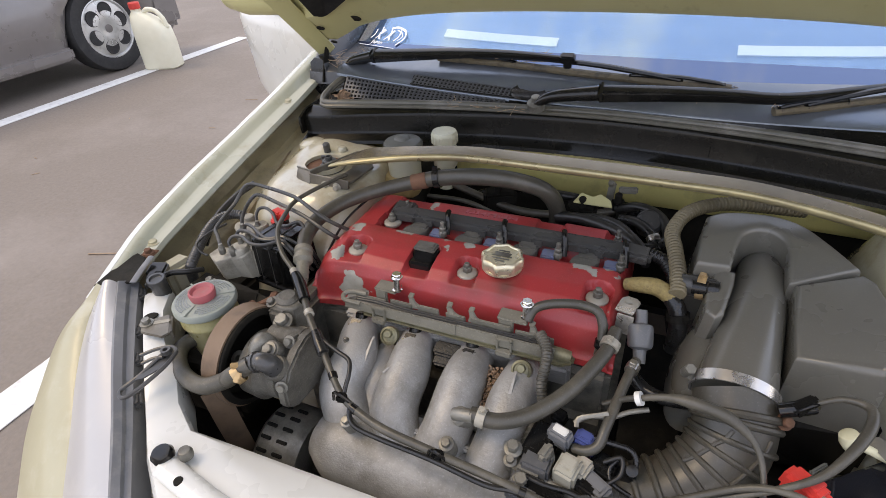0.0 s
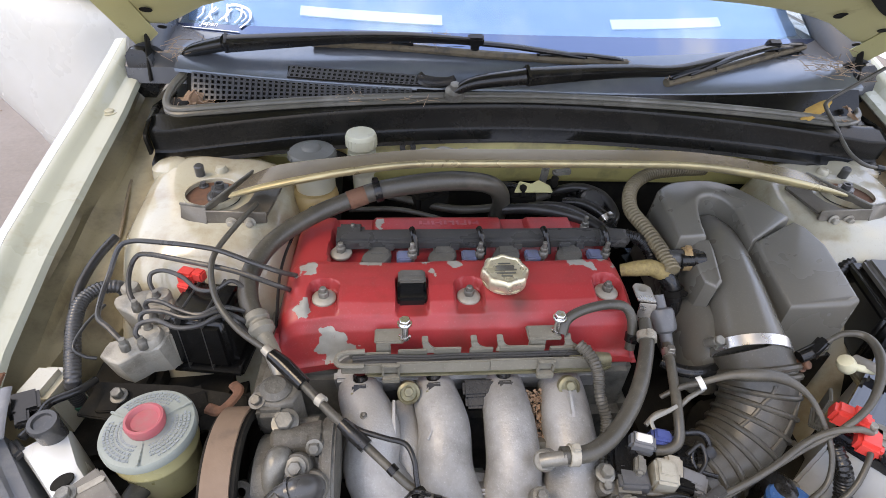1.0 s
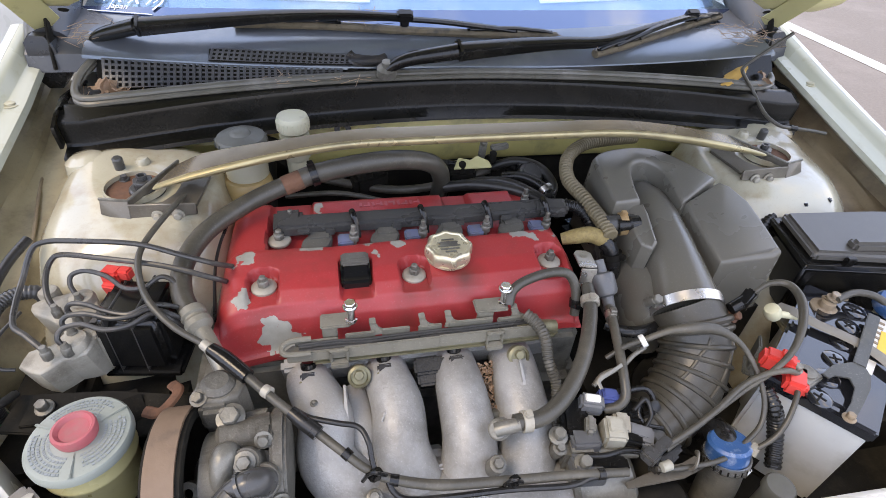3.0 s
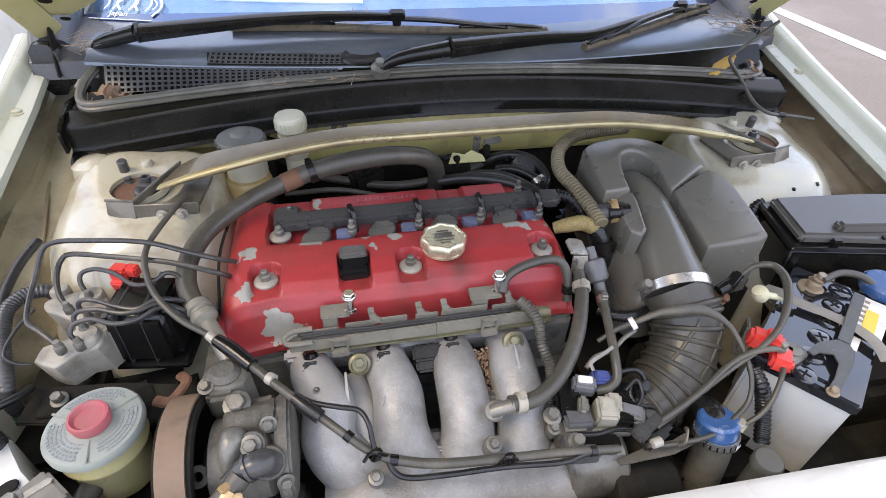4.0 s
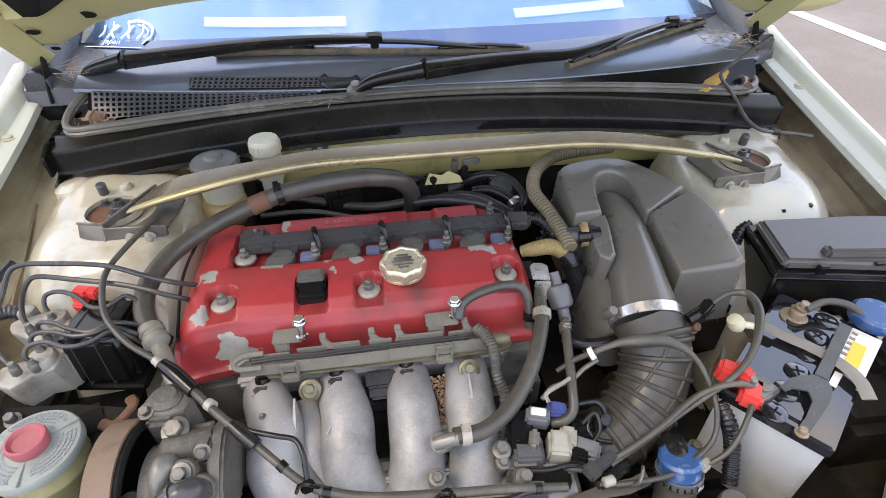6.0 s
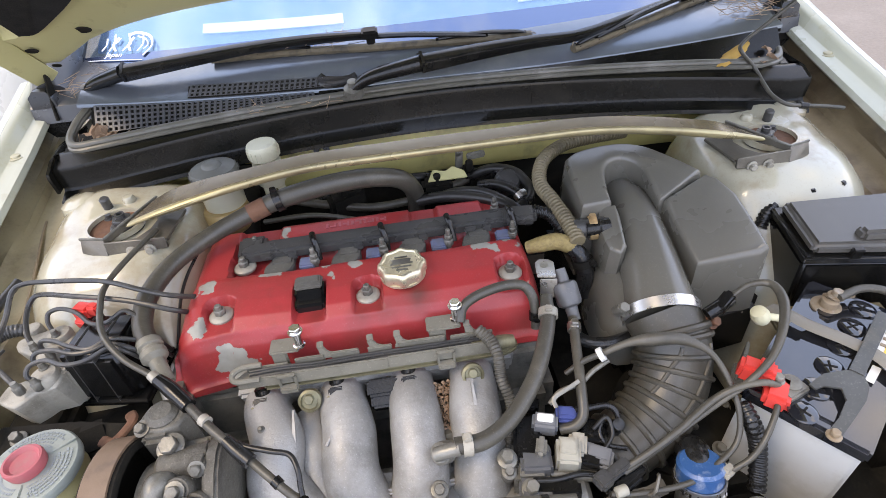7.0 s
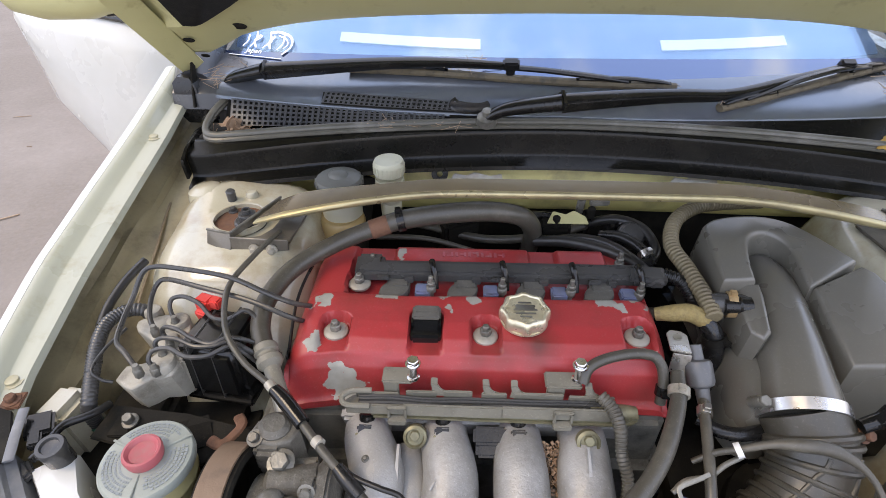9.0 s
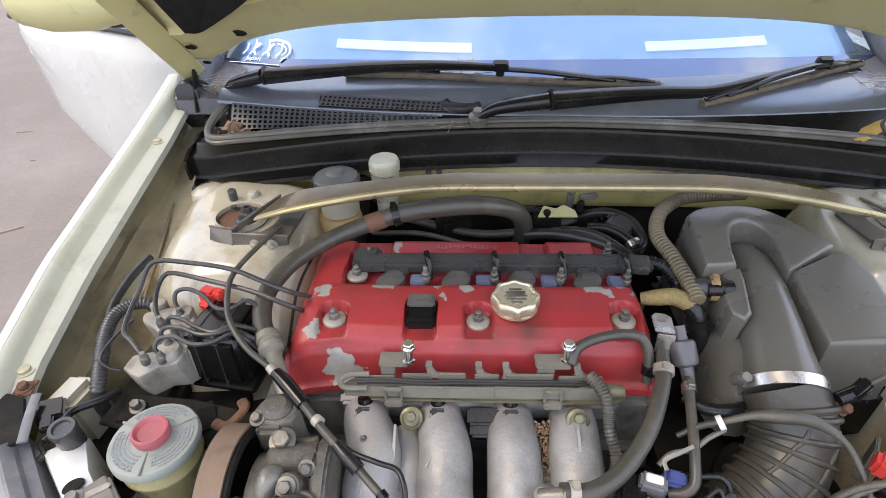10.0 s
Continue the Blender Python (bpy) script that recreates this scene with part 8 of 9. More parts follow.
hose("battery_lead", "grey lead from the battery terminal", [(0.280, -0.365, 0.772), (0.256, -0.365, 0.785), (0.229, -0.364, 0.782), (0.204, -0.367, 0.770), (0.163, -0.385, 0.757), (0.133, -0.395, 0.745), (0.104, -0.402, 0.732)], 0.0052, M_rubber, category="cable")
hose("post_lead", "thin grey lead hanging from the battery post", [(0.272, -0.372, 0.772), (0.259, -0.389, 0.765), (0.243, -0.405, 0.750), (0.229, -0.413, 0.735), (0.211, -0.416, 0.722)], 0.0045, M_rubber, category="cable")
s = Shape()
s.box([(0.205, -0.416, 0.722)][0], (0.020, 0.012, 0.012), 0.003, (0, 20, 30))
single("lead_plug", s, M_modul, "pale plug at the end of the thin lead", "connector")
hose("duct_lead", "grey lead wrapped over the rubber duct", [(0.077, -0.296, 0.755), (0.096, -0.295, 0.770), (0.113, -0.300, 0.785), (0.138, -0.303, 0.800), (0.162, -0.307, 0.806), (0.195, -0.310, 0.802), (0.220, -0.324, 0.792), (0.230, -0.346, 0.778), (0.231, -0.375, 0.760), (0.224, -0.395, 0.740), (0.204, -0.407, 0.728), (0.165, -0.421, 0.722), (0.111, -0.424, 0.724), (0.085, -0.421, 0.726)], [0.0043, 0.0051, 0.0051, 0.0059, 0.0098, 0.0098, 0.0047, 0.0043, 0.0043, 0.0043, 0.0043, 0.0043, 0.0043, 0.0043], M_rubber, category="cable")
s = Shape()
s.tube([(0.110, -0.301, 0.784), (0.115, -0.301, 0.787)], 0.0078, 14, 3)
single("lead_band", s, M_white, "white band on the grey lead", "tape")
hose("bypass_hose", "black hose passing below the air box", [(0.107, -0.236, 0.745), (0.122, -0.250, 0.745), (0.147, -0.255, 0.745), (0.189, -0.243, 0.740)], 0.0115, M_rubber2)
s = Shape()
s.lathe([(0.007, 0), (0.0095, 0.004), (0.0105, 0.012), (0.0085, 0.019), (0.004, 0.021)], (0.318, -0.274, 0.766), (-0.5, 0.1, 0.8), 18)
s.rod((0.322, -0.274, 0.772), (0.345, -0.281, 0.770), 0.0045, 10, 0.001)
single("cream_plug", s, M_cream, "cream-coloured plug beside the air box", "connector")
hose("battery_sleeve", "ribbed black sleeve dropping beside the battery", [(0.239, -0.368, 0.760), (0.244, -0.386, 0.745), (0.250, -0.397, 0.720), (0.240, -0.426, 0.690)], [0.010, 0.012, 0.012, 0.012], M_rubber2, rib=(0.0014, 0.005))

# ---- throttle side: connectors and valves ----
for (x, y, z), size, mt, lab, nm, rt in (
        ((0.040, -0.345, 0.744), (0.028, 0.018, 0.016), M_greytrim, "grey sensor with a pale label", "grey_sensor", -18),
        ((0.067, -0.337, 0.735), (0.026, 0.020, 0.018), M_bluecon, "blue wiring connector", "blue_connector", -15),
        ((0.056, -0.376, 0.728), (0.026, 0.030, 0.030), M_dustyplug, "pale square connector", "cream_connector", -14),
        ((0.086, -0.380, 0.720), (0.034, 0.024, 0.020), M_greytrim, "grey taped connector", "taped_connector", -30),
        ((0.090, -0.350, 0.715), (0.030, 0.028, 0.026), M_black, "black pressure sensor", "pressure_sensor", -20),
        ((0.108, -0.406, 0.716), (0.050, 0.014, 0.013), M_black, "black inline connector", "inline_connector", 28)):
    ob = thing(nm, lab + " beside the throttle", "connector", (x, y, z - 0.02))
    s = Shape()
    s.box((x, y, z), size, 0.003, (8, 0, rt), (0.92, 0.92), 2)
    s.box((x + 0.003, y - 0.002, z - size[2] * 0.6), (size[0] * 0.7, size[1] * 0.7, size[2] * 0.6), 0.002, (8, 0, rt))
    part("shell", s, mt, ob)
    s = Shape()
    s.box((x, y, z + size[2] * 0.52), (size[0] * 0.6, size[1] * 0.5, 0.003), 0.001, (8, 0, rt))
    part("latch", s, M_white if mt is M_greytrim and nm == "grey_sensor" else mt, ob)
thr = thing("throttle_body", "grimy cast throttle body at the end of the plenum", "throttle", (0.03, -0.385, 0.62))
s = Shape()
s.rod((0.005, -0.392, 0.662), (0.075, -0.392, 0.666), 0.046, 30, 0.005)
s.box((0.018, -0.372, 0.706), (0.036, 0.050, 0.040), 0.006, (0, 0, -8))
s.box((0.022, -0.398, 0.690), (0.040, 0.036, 0.050), 0.005, (0, 0, -8))
part("body", s, M_alud, thr)
s = Shape()
s.box((0.020, -0.352, 0.722), (0.030, 0.050, 0.030), 0.004, (10, 0, -12))
s.box((0.035, -0.405, 0.716), (0.050, 0.016, 0.020), 0.003, (0, 0, -10))
part("valve", s, M_black, thr, "black control valve")
s = Shape()
s.rod((0.030, -0.385, 0.713), (0.082, -0.393, 0.711), 0.0065, 12, 0.001)
part("rod", s, M_alud, thr)
for p in ((-0.006, -0.370, 0.728), (0.012, -0.402, 0.722), (0.030, -0.368, 0.728)):
    s = Shape()
    s.bolt(p, (0, -0.2, 1), 0.007, 0.010)
    part("throttle_bolt", s, M_alud, thr)
s = Shape()
s.prism([(-0.045, -0.004), (0.02, -0.010), (0.048, -0.006), (0.050, 0.010), (0.03, 0.006), (0.0, 0.008), (-0.045, 0.003)], 0.003, pose(0.098, -0.421, 0.707, -8, 0, 6), 0.0008)
s.tube([(0.118, -0.418, 0.716), (0.124, -0.428, 0.728), (0.132, -0.418, 0.736), (0.136, -0.412, 0.728)], 0.003, 6, 4, flat=0.6)
single("loom_bracket", s, M_plate, "rusty bracket under the loom", "bracket")
s = Shape()
s.tube([(0.055, -0.335, 0.752), (0.055, -0.326, 0.756), (0.071, -0.321, 0.762), (0.085, -0.316, 0.766)], 0.0024, 6, 3, flat=0.35)
single("wire_bracket", s, M_alud, "thin bright bracket beside the connectors", "bracket")
for _p, _w, _m, _lab in (([(0.069, -0.368, 0.730)][0], (0.020, 0.026, 0.014), M_modul, "pale taped sensor body beside the duct"), ([(0.076, -0.382, 0.722)][0], (0.030, 0.018, 0.016), M_black, "black sensor body beside the duct"), ([(0.030, -0.368, 0.735)][0], (0.012, 0.022, 0.020), M_alud, "dusty sensor bracket by the throttle"), ([(0.033, -0.315, 0.735)][0], (0.018, 0.018, 0.016), M_black, "black plug behind the throttle")):
    s = Shape()
    s.box(_p, _w, 0.003, (10, 0, -20), (0.9, 0.9))
    s.rod((_p[0], _p[1], _p[2] - 0.03), (_p[0], _p[1], _p[2]), 0.006, 10)
    single("small_sensor", s, _m, _lab, "sensor", "small sensors")
hose("thin_lead", "thin black lead behind the connectors", [(0.089, -0.356, 0.735), (0.106, -0.348, 0.740), (0.108, -0.363, 0.732), (0.095, -0.376, 0.725), (0.085, -0.391, 0.720)], 0.0035, M_rubber2, category="cable")
hose("thin_lead", "thin black lead under the throttle", [(0.015, -0.395, 0.725), (0.037, -0.398, 0.725), (0.066, -0.395, 0.722), (0.093, -0.402, 0.718)], 0.0045, M_rubber2, category="cable")
hose("vacuum_pipe", "bent grey vacuum pipe near the check valve", [(0.051, -0.325, 0.745), (0.065, -0.316, 0.752), (0.088, -0.313, 0.757), (0.106, -0.303, 0.762), (0.125, -0.295, 0.765)], 0.0042, M_alud, category="pipe")
hose("vacuum_hose", "thin black vacuum hose over the throttle", [(0.063, -0.334, 0.742), (0.087, -0.335, 0.742), (0.112, -0.333, 0.738), (0.121, -0.339, 0.733), (0.122, -0.348, 0.725)], 0.005, M_rubber2)
hose("vacuum_hose", "thin black vacuum hose by the duct", [(0.107, -0.342, 0.735), (0.097, -0.355, 0.728), (0.101, -0.368, 0.722), (0.121, -0.374, 0.718)], 0.004, M_rubber2)
s = Shape()
s.box((0.0200, -0.3533, 0.728), (0.020, 0.034, 0.016), 0.003, (6, 0, -10), (0.92, 0.92))
s.box((0.0227, -0.3745, 0.724), (0.034, 0.030, 0.020), 0.003, (0, 0, -6), (0.94, 0.94))
s.box((0.0164, -0.4055, 0.716), (0.034, 0.030, 0.018), 0.003, (0, 0, -6))
single("grey_valve", s, M_check, "dusty grey valve block beside the throttle", "valve")
s = Shape()
s.box((0.0918, -0.4055, 0.735), (0.042, 0.012, 0.011), 0.002, (0, 0, 26.6), (0.95, 0.9))
s.box((0.0793, -0.4118, 0.737), (0.016, 0.016, 0.012), 0.002, (0, 0, 26.6))
single("loom_connector", s, M_coil, "black inline connector on the loom", "connector")
s = Shape()
s.rod((0.0885, -0.4227, 0.730), (0.1005, -0.4207, 0.730), 0.0055, 12, 0.001)
single("white_plug", s, M_dustyplug, "small pale plug on the loom", "connector")
bp = thing("blue_joint", "blue silicone hose joint with a steel clamp", "hose joint", (0.185, -0.41, 0.62))
s = Shape()
s.rod((0.184, -0.404, 0.726), (0.185, -0.410, 0.704), 0.0228, 28, 0.003)
part("sleeve", s, M_blue, bp)
s = Shape()
s.ring((0.1848, -0.4095, 0.708), (0.04, -0.26, -0.96), 0.0250, 0.0014, 0.0085, 32)
s.box((0.196, -0.431, 0.703), (0.012, 0.006, 0.008), 0.001, (0, 0, 25))
part("band_clamp", s, M_brushed, bp, "steel band clamp")
_ax = Vector((0.04, -0.26, -0.96)).normalized()
_u, _v = axes(_ax)[:2]
for k in range(22):
    a = 2 * math.pi * k / 22
    q = Shape()
    q.rod(Vector((0.1848, -0.4095, 0.706)) + _ax * 0.0015 + (_u * math.cos(a) + _v * math.sin(a)) * 0.0250, Vector((0.1848, -0.4095, 0.706)) + _ax * 0.0075 + (_u * math.cos(a) + _v * math.sin(a)) * 0.0250, 0.0011, 5)
    part("clamp_thread", q, M_dark, bp)
s = Shape()
s.tube([(0.184, -0.406, 0.708), (0.187, -0.396, 0.711), (0.194, -0.380, 0.700), (0.200, -0.366, 0.675), (0.204, -0.358, 0.640)], 0.0170, 20, 5)
part("upper_hose", s, M_rubber2, bp, "black hose above the joint")
s = Shape()
s.ring((0.185, -0.4095, 0.706), (0.03, -0.25, -1), 0.0240, 0.0018, 0.009, 36)
s.box((0.204, -0.414, 0.702), (0.010, 0.010, 0.008), 0.002)
part("clamp", s, M_steel, bp)
s = Shape()
s.tube([(0.185, -0.410, 0.702), (0.186, -0.417, 0.67), (0.184, -0.428, 0.60)], 0.0215, 22, 4)
part("pipe", s, M_alud, bp)
s = Shape()
s.lathe([(0.014, -0.05), (0.014, 0), (0.017, 0.002), (0.017, 0.012), (0.015, 0.015), (0.0005, 0.016)], (0.236, -0.446, 0.675), (0, 0, 1), 26)
single("radiator_cap", s, M_capgrey, "round grey cap behind the radiator support", "cap")
s = Shape()
s.box((0.10, -0.40, 0.585), (0.16, 0.09, 0.10), 0.02)
s.rod((0.05, -0.43, 0.66), (0.13, -0.43, 0.65), 0.03, 20, 0.005)
single("starter_motor", s, M_dark, "dark starter motor deep below the throttle", "starter motor")
gb = thing("gearbox", "grimy gearbox deep below the air box", "gearbox", (0.20, -0.28, 0.41))
s = Shape()
s.box((0.20, -0.28, 0.52), (0.26, 0.28, 0.22), 0.03)
part("case", s, M_dark, gb)
s = Shape()
s.lathe([(0.075, 0), (0.075, 0.02), (0.060, 0.03), (0.0005, 0.032)], (0.22, -0.30, 0.63), (0, -0.2, 1), 30)
part("end_cover", s, M_dark, gb)
for k in range(5):
    s = Shape()
    s.bolt((0.22 + 0.062 * math.cos(1.3 * k), -0.305 + 0.06 * math.sin(1.3 * k), 0.652), (0, -0.2, 1), 0.006, 0.006)
    part("cover_bolt", s, M_alud, gb)

# ---- battery ----
BM = pose(0.3667, -0.3308, 0.0, 0, 0, 38.5)
bat = thing("battery", "car battery with a glossy black top and grey case", "battery", (0.3667, -0.3308, 0.61))


def bat_pt(x, y, z=0.765):
    return tuple(BM @ Vector((x, y, z)))


def bat_box(q, c, size, bevel=0.002, rz=0):
    return q.box(bat_pt(*c), size, bevel, (0, 0, 38.5 + rz))


s = Shape()
bat_box(s, (0, 0, 0.680), (0.210, 0.109, 0.145), 0.004)
part("case", s, M_battside, bat, "grey plastic battery case")
s = Shape()
bat_box(s, (0, 0, 0.755), (0.216, 0.115, 0.018), 0.003)
bat_box(s, (0, 0.004, 0.764), (0.196, 0.066, 0.006), 0.002)
top = part("top", s, M_batt, bat, "glossy black battery top")
for k in range(6):
    s = Shape()
    c = (0.2836 + 0.0300 * k, -0.3930 + 0.0225 * k, 0.7665)
    s.lathe([(0.0138, 0), (0.0138, 0.002), (0.0118, 0.003), (0.0005, 0.003)], c, (0, 0, 1), 22)
    cell = part("cell_plug", s, M_batt, top)
    s = Shape()
    s.box((c[0], c[1], c[2] + 0.0033), (0.014, 0.0022, 0.0012), 0.0003, (0, 0, 30 + 17 * k))
    s.box((c[0], c[1], c[2] + 0.0033), (0.0022, 0.014, 0.0012), 0.0003, (0, 0, 30 + 17 * k))
    part("plug_cross", s, M_pad, cell)
s = Shape()
q_ = [(0.265, -0.346, 0.775)][0]
s.box((q_[0], q_[1], 0.776), (0.040, 0.024, 0.022), 0.004, (0, 0, -40), (0.9, 0.85))
s.box((q_[0] + 0.008, q_[1] - 0.022, 0.768), (0.024, 0.034, 0.020), 0.004, (0, 0, -40))
s.box((q_[0] + 0.004, q_[1] - 0.002, 0.788), (0.012, 0.016, 0.004), 0.001, (0, 0, -40))
part("terminal_cover", s, M_redclip, bat, "red plastic terminal cover")
s = Shape()
q_ = [(0.288, -0.364, 0.770)][0]
s.lathe([(0.011, 0), (0.010, 0.012), (0.006, 0.013)], (q_[0], q_[1], 0.765), (0, 0, 1), 18)
s.box((q_[0], q_[1] - 0.006, 0.770), (0.030, 0.016, 0.010), 0.002, (0, 0, 20))
s.bolt((q_[0] - 0.012, q_[1] + 0.004, 0.776), (0, 0, 1), 0.005, 0.007)
part("positive_post", s, M_alud, bat, "corroded positive post and clamp")
s = Shape()
q_ = [(0.402, -0.267, 0.775)][0]
s.lathe([(0.018, -0.010), (0.018, -0.002), (0.010, 0.0), (0.009, 0.008), (0.006, 0.010)], (q_[0], q_[1], 0.768), (0, 0, 1), 22)
s.box((q_[0] + 0.012, q_[1] + 0.004, 0.777), (0.034, 0.010, 0.005), 0.0015, (0, 0, -6))
s.bolt((q_[0] + 0.004, q_[1], 0.781), (0, 0, 1), 0.006, 0.007)
part("negative_post", s, M_corr, bat, "corroded negative post and clamp")
hose("earth_lead", "black earth lead from the battery post", [(0.403, -0.273, 0.785), (0.433, -0.267, 0.788), (0.456, -0.275, 0.788), (0.471, -0.289, 0.780), (0.478, -0.305, 0.765)], 0.007, M_rubber, category="cable")
st = thing("battery_strap", "bent grey metal battery hold-down strap", "strap", (0.38, -0.36, 0.765))
s = Shape()
s.box((0.3985, -0.3325, 0.7775), (0.110, 0.0135, 0.0022), 0.0008, (0, 0, 38))
s.prism([(0.302, -0.370), (0.3245, -0.3605), (0.350, -0.3605), (0.361, -0.368), (0.357, -0.382), (0.3427, -0.3965), (0.3164, -0.4135), (0.2927, -0.428), (0.2855, -0.4205), (0.3055, -0.4085), (0.3240, -0.3930), (0.3285, -0.3805), (0.3145, -0.3750), (0.304, -0.377)], 0.0022, pose(0, 0, 0.7755), 0.0006)
part("bar", s, M_strap, st)
s = Shape()
_q = [(0.288, -0.425, 0.776)][0]
s.bolt(_q, (0, 0, 1), 0.0045, 0.006)
part("hook_bolt", s, M_corr, st, "corroded hook bolt")
s = Shape()
s.tube([(0.334, -0.258, 0.770), (0.342, -0.276, 0.775), (0.356, -0.298, 0.7745), (0.378, -0.322, 0.7740), (0.394, -0.346, 0.7735), (0.400, -0.372, 0.7725), (0.398, -0.394, 0.766)], 0.0095, 8, 5, flat=0.16)
single("battery_band", s, M_tape, "dusty grey-brown band lying across the battery top", "band")
_q = (0.4350, -0.3325, 0.7680)
lb = thing("battery_label", "white label with a yellow panel on the battery", "label", _q)
s = Shape()
s.box(_q, (0.078, 0.032, 0.0016), 0.0005, (0, 0, 36))
part("sheet", s, M_white, lb)
s = Shape()
s.box((_q[0] - 0.0110, _q[1] - 0.0065, _q[2] + 0.0014), (0.050, 0.0145, 0.0012), 0.0003, (0, 0, 38))
part("yellow_panel", s, M_yellow, lb, "yellow printed panel")
s = Shape()
for k in range(5):
    s.box((_q[0] - 0.020 + 0.0090 * k, _q[1] - 0.001 + 0.0066 * k, _q[2] + 0.0013), (0.004, 0.006, 0.001), 0, (0, 0, 36))
tagged(part("print_bars", s, M_corr, lb), kind="stuff")
s = Shape()
s.box((0.3800, -0.3640, 0.7668), (0.026, 0.008, 0.0012), 0.0003, (0, 0, 36))
single("small_label", s, M_white, "small white strip label on the battery", "label")
s = Shape()
s.box((0.287, -0.300, 0.732), (0.030, 0.004, 0.040), 0.0015, (0, 12, 50))
s.box((0.283, -0.3055, 0.714), (0.034, 0.014, 0.005), 0.0015, (0, 0, 50))
single("battery_tray_wall", s, M_capgrey, "grey upright wall of the battery tray", "bracket")

# ---- fuse box and washer filler ----
fb = thing("fuse_box", "black fuse box with a raised clip-on lid", "fuse box", (0.50, -0.17, 0.72))
T_ = [(0.433, -0.115, 0.812), (0.411, -0.210, 0.812), (0.584, -0.245, 0.812), (0.648, -0.137, 0.812), (0.575, -0.126, 0.812)]
s = slab(T_, grow(T_, 1.04, 0.795, 0.50, -0.17), 0.006)
lid = part("lid", s, M_fuselid, fb, "dusty black lid")
s = slab([(x, y, 0.790) for x, y, _ in grow(T_, 1.14, 0, 0.50, -0.17)], [(x, y, 0.70) for x, y, _ in grow(T_, 1.06, 0, 0.50, -0.17)], 0.006)
part("base", s, M_black, fb)
s = slab([(x, y, 0.797) for x, y, _ in grow(T_, 1.12, 0, 0.50, -0.17)], [(x, y, 0.788) for x, y, _ in grow(T_, 1.16, 0, 0.50, -0.17)], 0.002)
part("rim", s, M_black, fb)
_q = [(0.511, -0.210, 0.818)][0]
s = Shape()
s.box((_q[0], _q[1], 0.816), (0.090, 0.022, 0.014), 0.004, (0, 0, -8), (0.92, 0.7))
part("lid_ridge", s, M_fuselid, lid)
for _q in [(0.456, -0.219, 0.800), (0.532, -0.224, 0.800)]:
    s = Shape()
    s.box((_q[0], _q[1] - 0.004, 0.800), (0.014, 0.008, 0.020), 0.0015, (10, 0, -8))
    part("lid_clip", s, M_black, fb)
for k, _q in enumerate([(0.487, -0.096, 0.800), (0.513, -0.091, 0.800), (0.537, -0.089, 0.800)]):
    s = Shape()
    s.box((_q[0], _q[1], 0.803), (0.010, 0.010, 0.014), 0.002, (0, 0, 15 * k))
    part("hinge_lug", s, M_black, fb)
hose("fuse_loom", "black loom leaving the fuse box", [(0.410, -0.117, 0.770), (0.422, -0.106, 0.785), (0.446, -0.095, 0.793), (0.475, -0.095, 0.796), (0.500, -0.096, 0.796)], 0.012, M_rubber2, rib=(0.0014, 0.005), category="cable")
wf = thing("washer_filler", "washer filler neck with a blue cap", "filler", (0.54, -0.27, 0.60))
_q = [(0.491, -0.289, 0.785)][0]
s = Shape()
s.tube([(_q[0], _q[1], 0.62), (_q[0], _q[1], 0.70), (_q[0], _q[1], 0.768)], [0.020, 0.018, 0.020], 20, 4)
part("neck", s, M_milky, wf)
s = Shape()
s.lathe([(0.026, 0), (0.028, 0.003), (0.028, 0.014), (0.024, 0.018), (0.0005, 0.019)], (_q[0], _q[1], 0.766), (0, 0, 1), 28)
part("cap", s, M_blue, wf, "bright blue filler cap")
s = Shape()
s.box((0.43, -0.36, 0.60), (0.28, 0.24, 0.02), 0.006, (0, 0, 34))
single("battery_tray", s, M_dark, "dark tray below the battery", "tray")
s = Shape()
s.box((0.42, -0.27, 0.735), (0.14, 0.06, 0.010), 0.003, (0, 0, -8))
single("battery_bracket", s, M_apron, "dirty beige bracket behind the battery", "bracket")


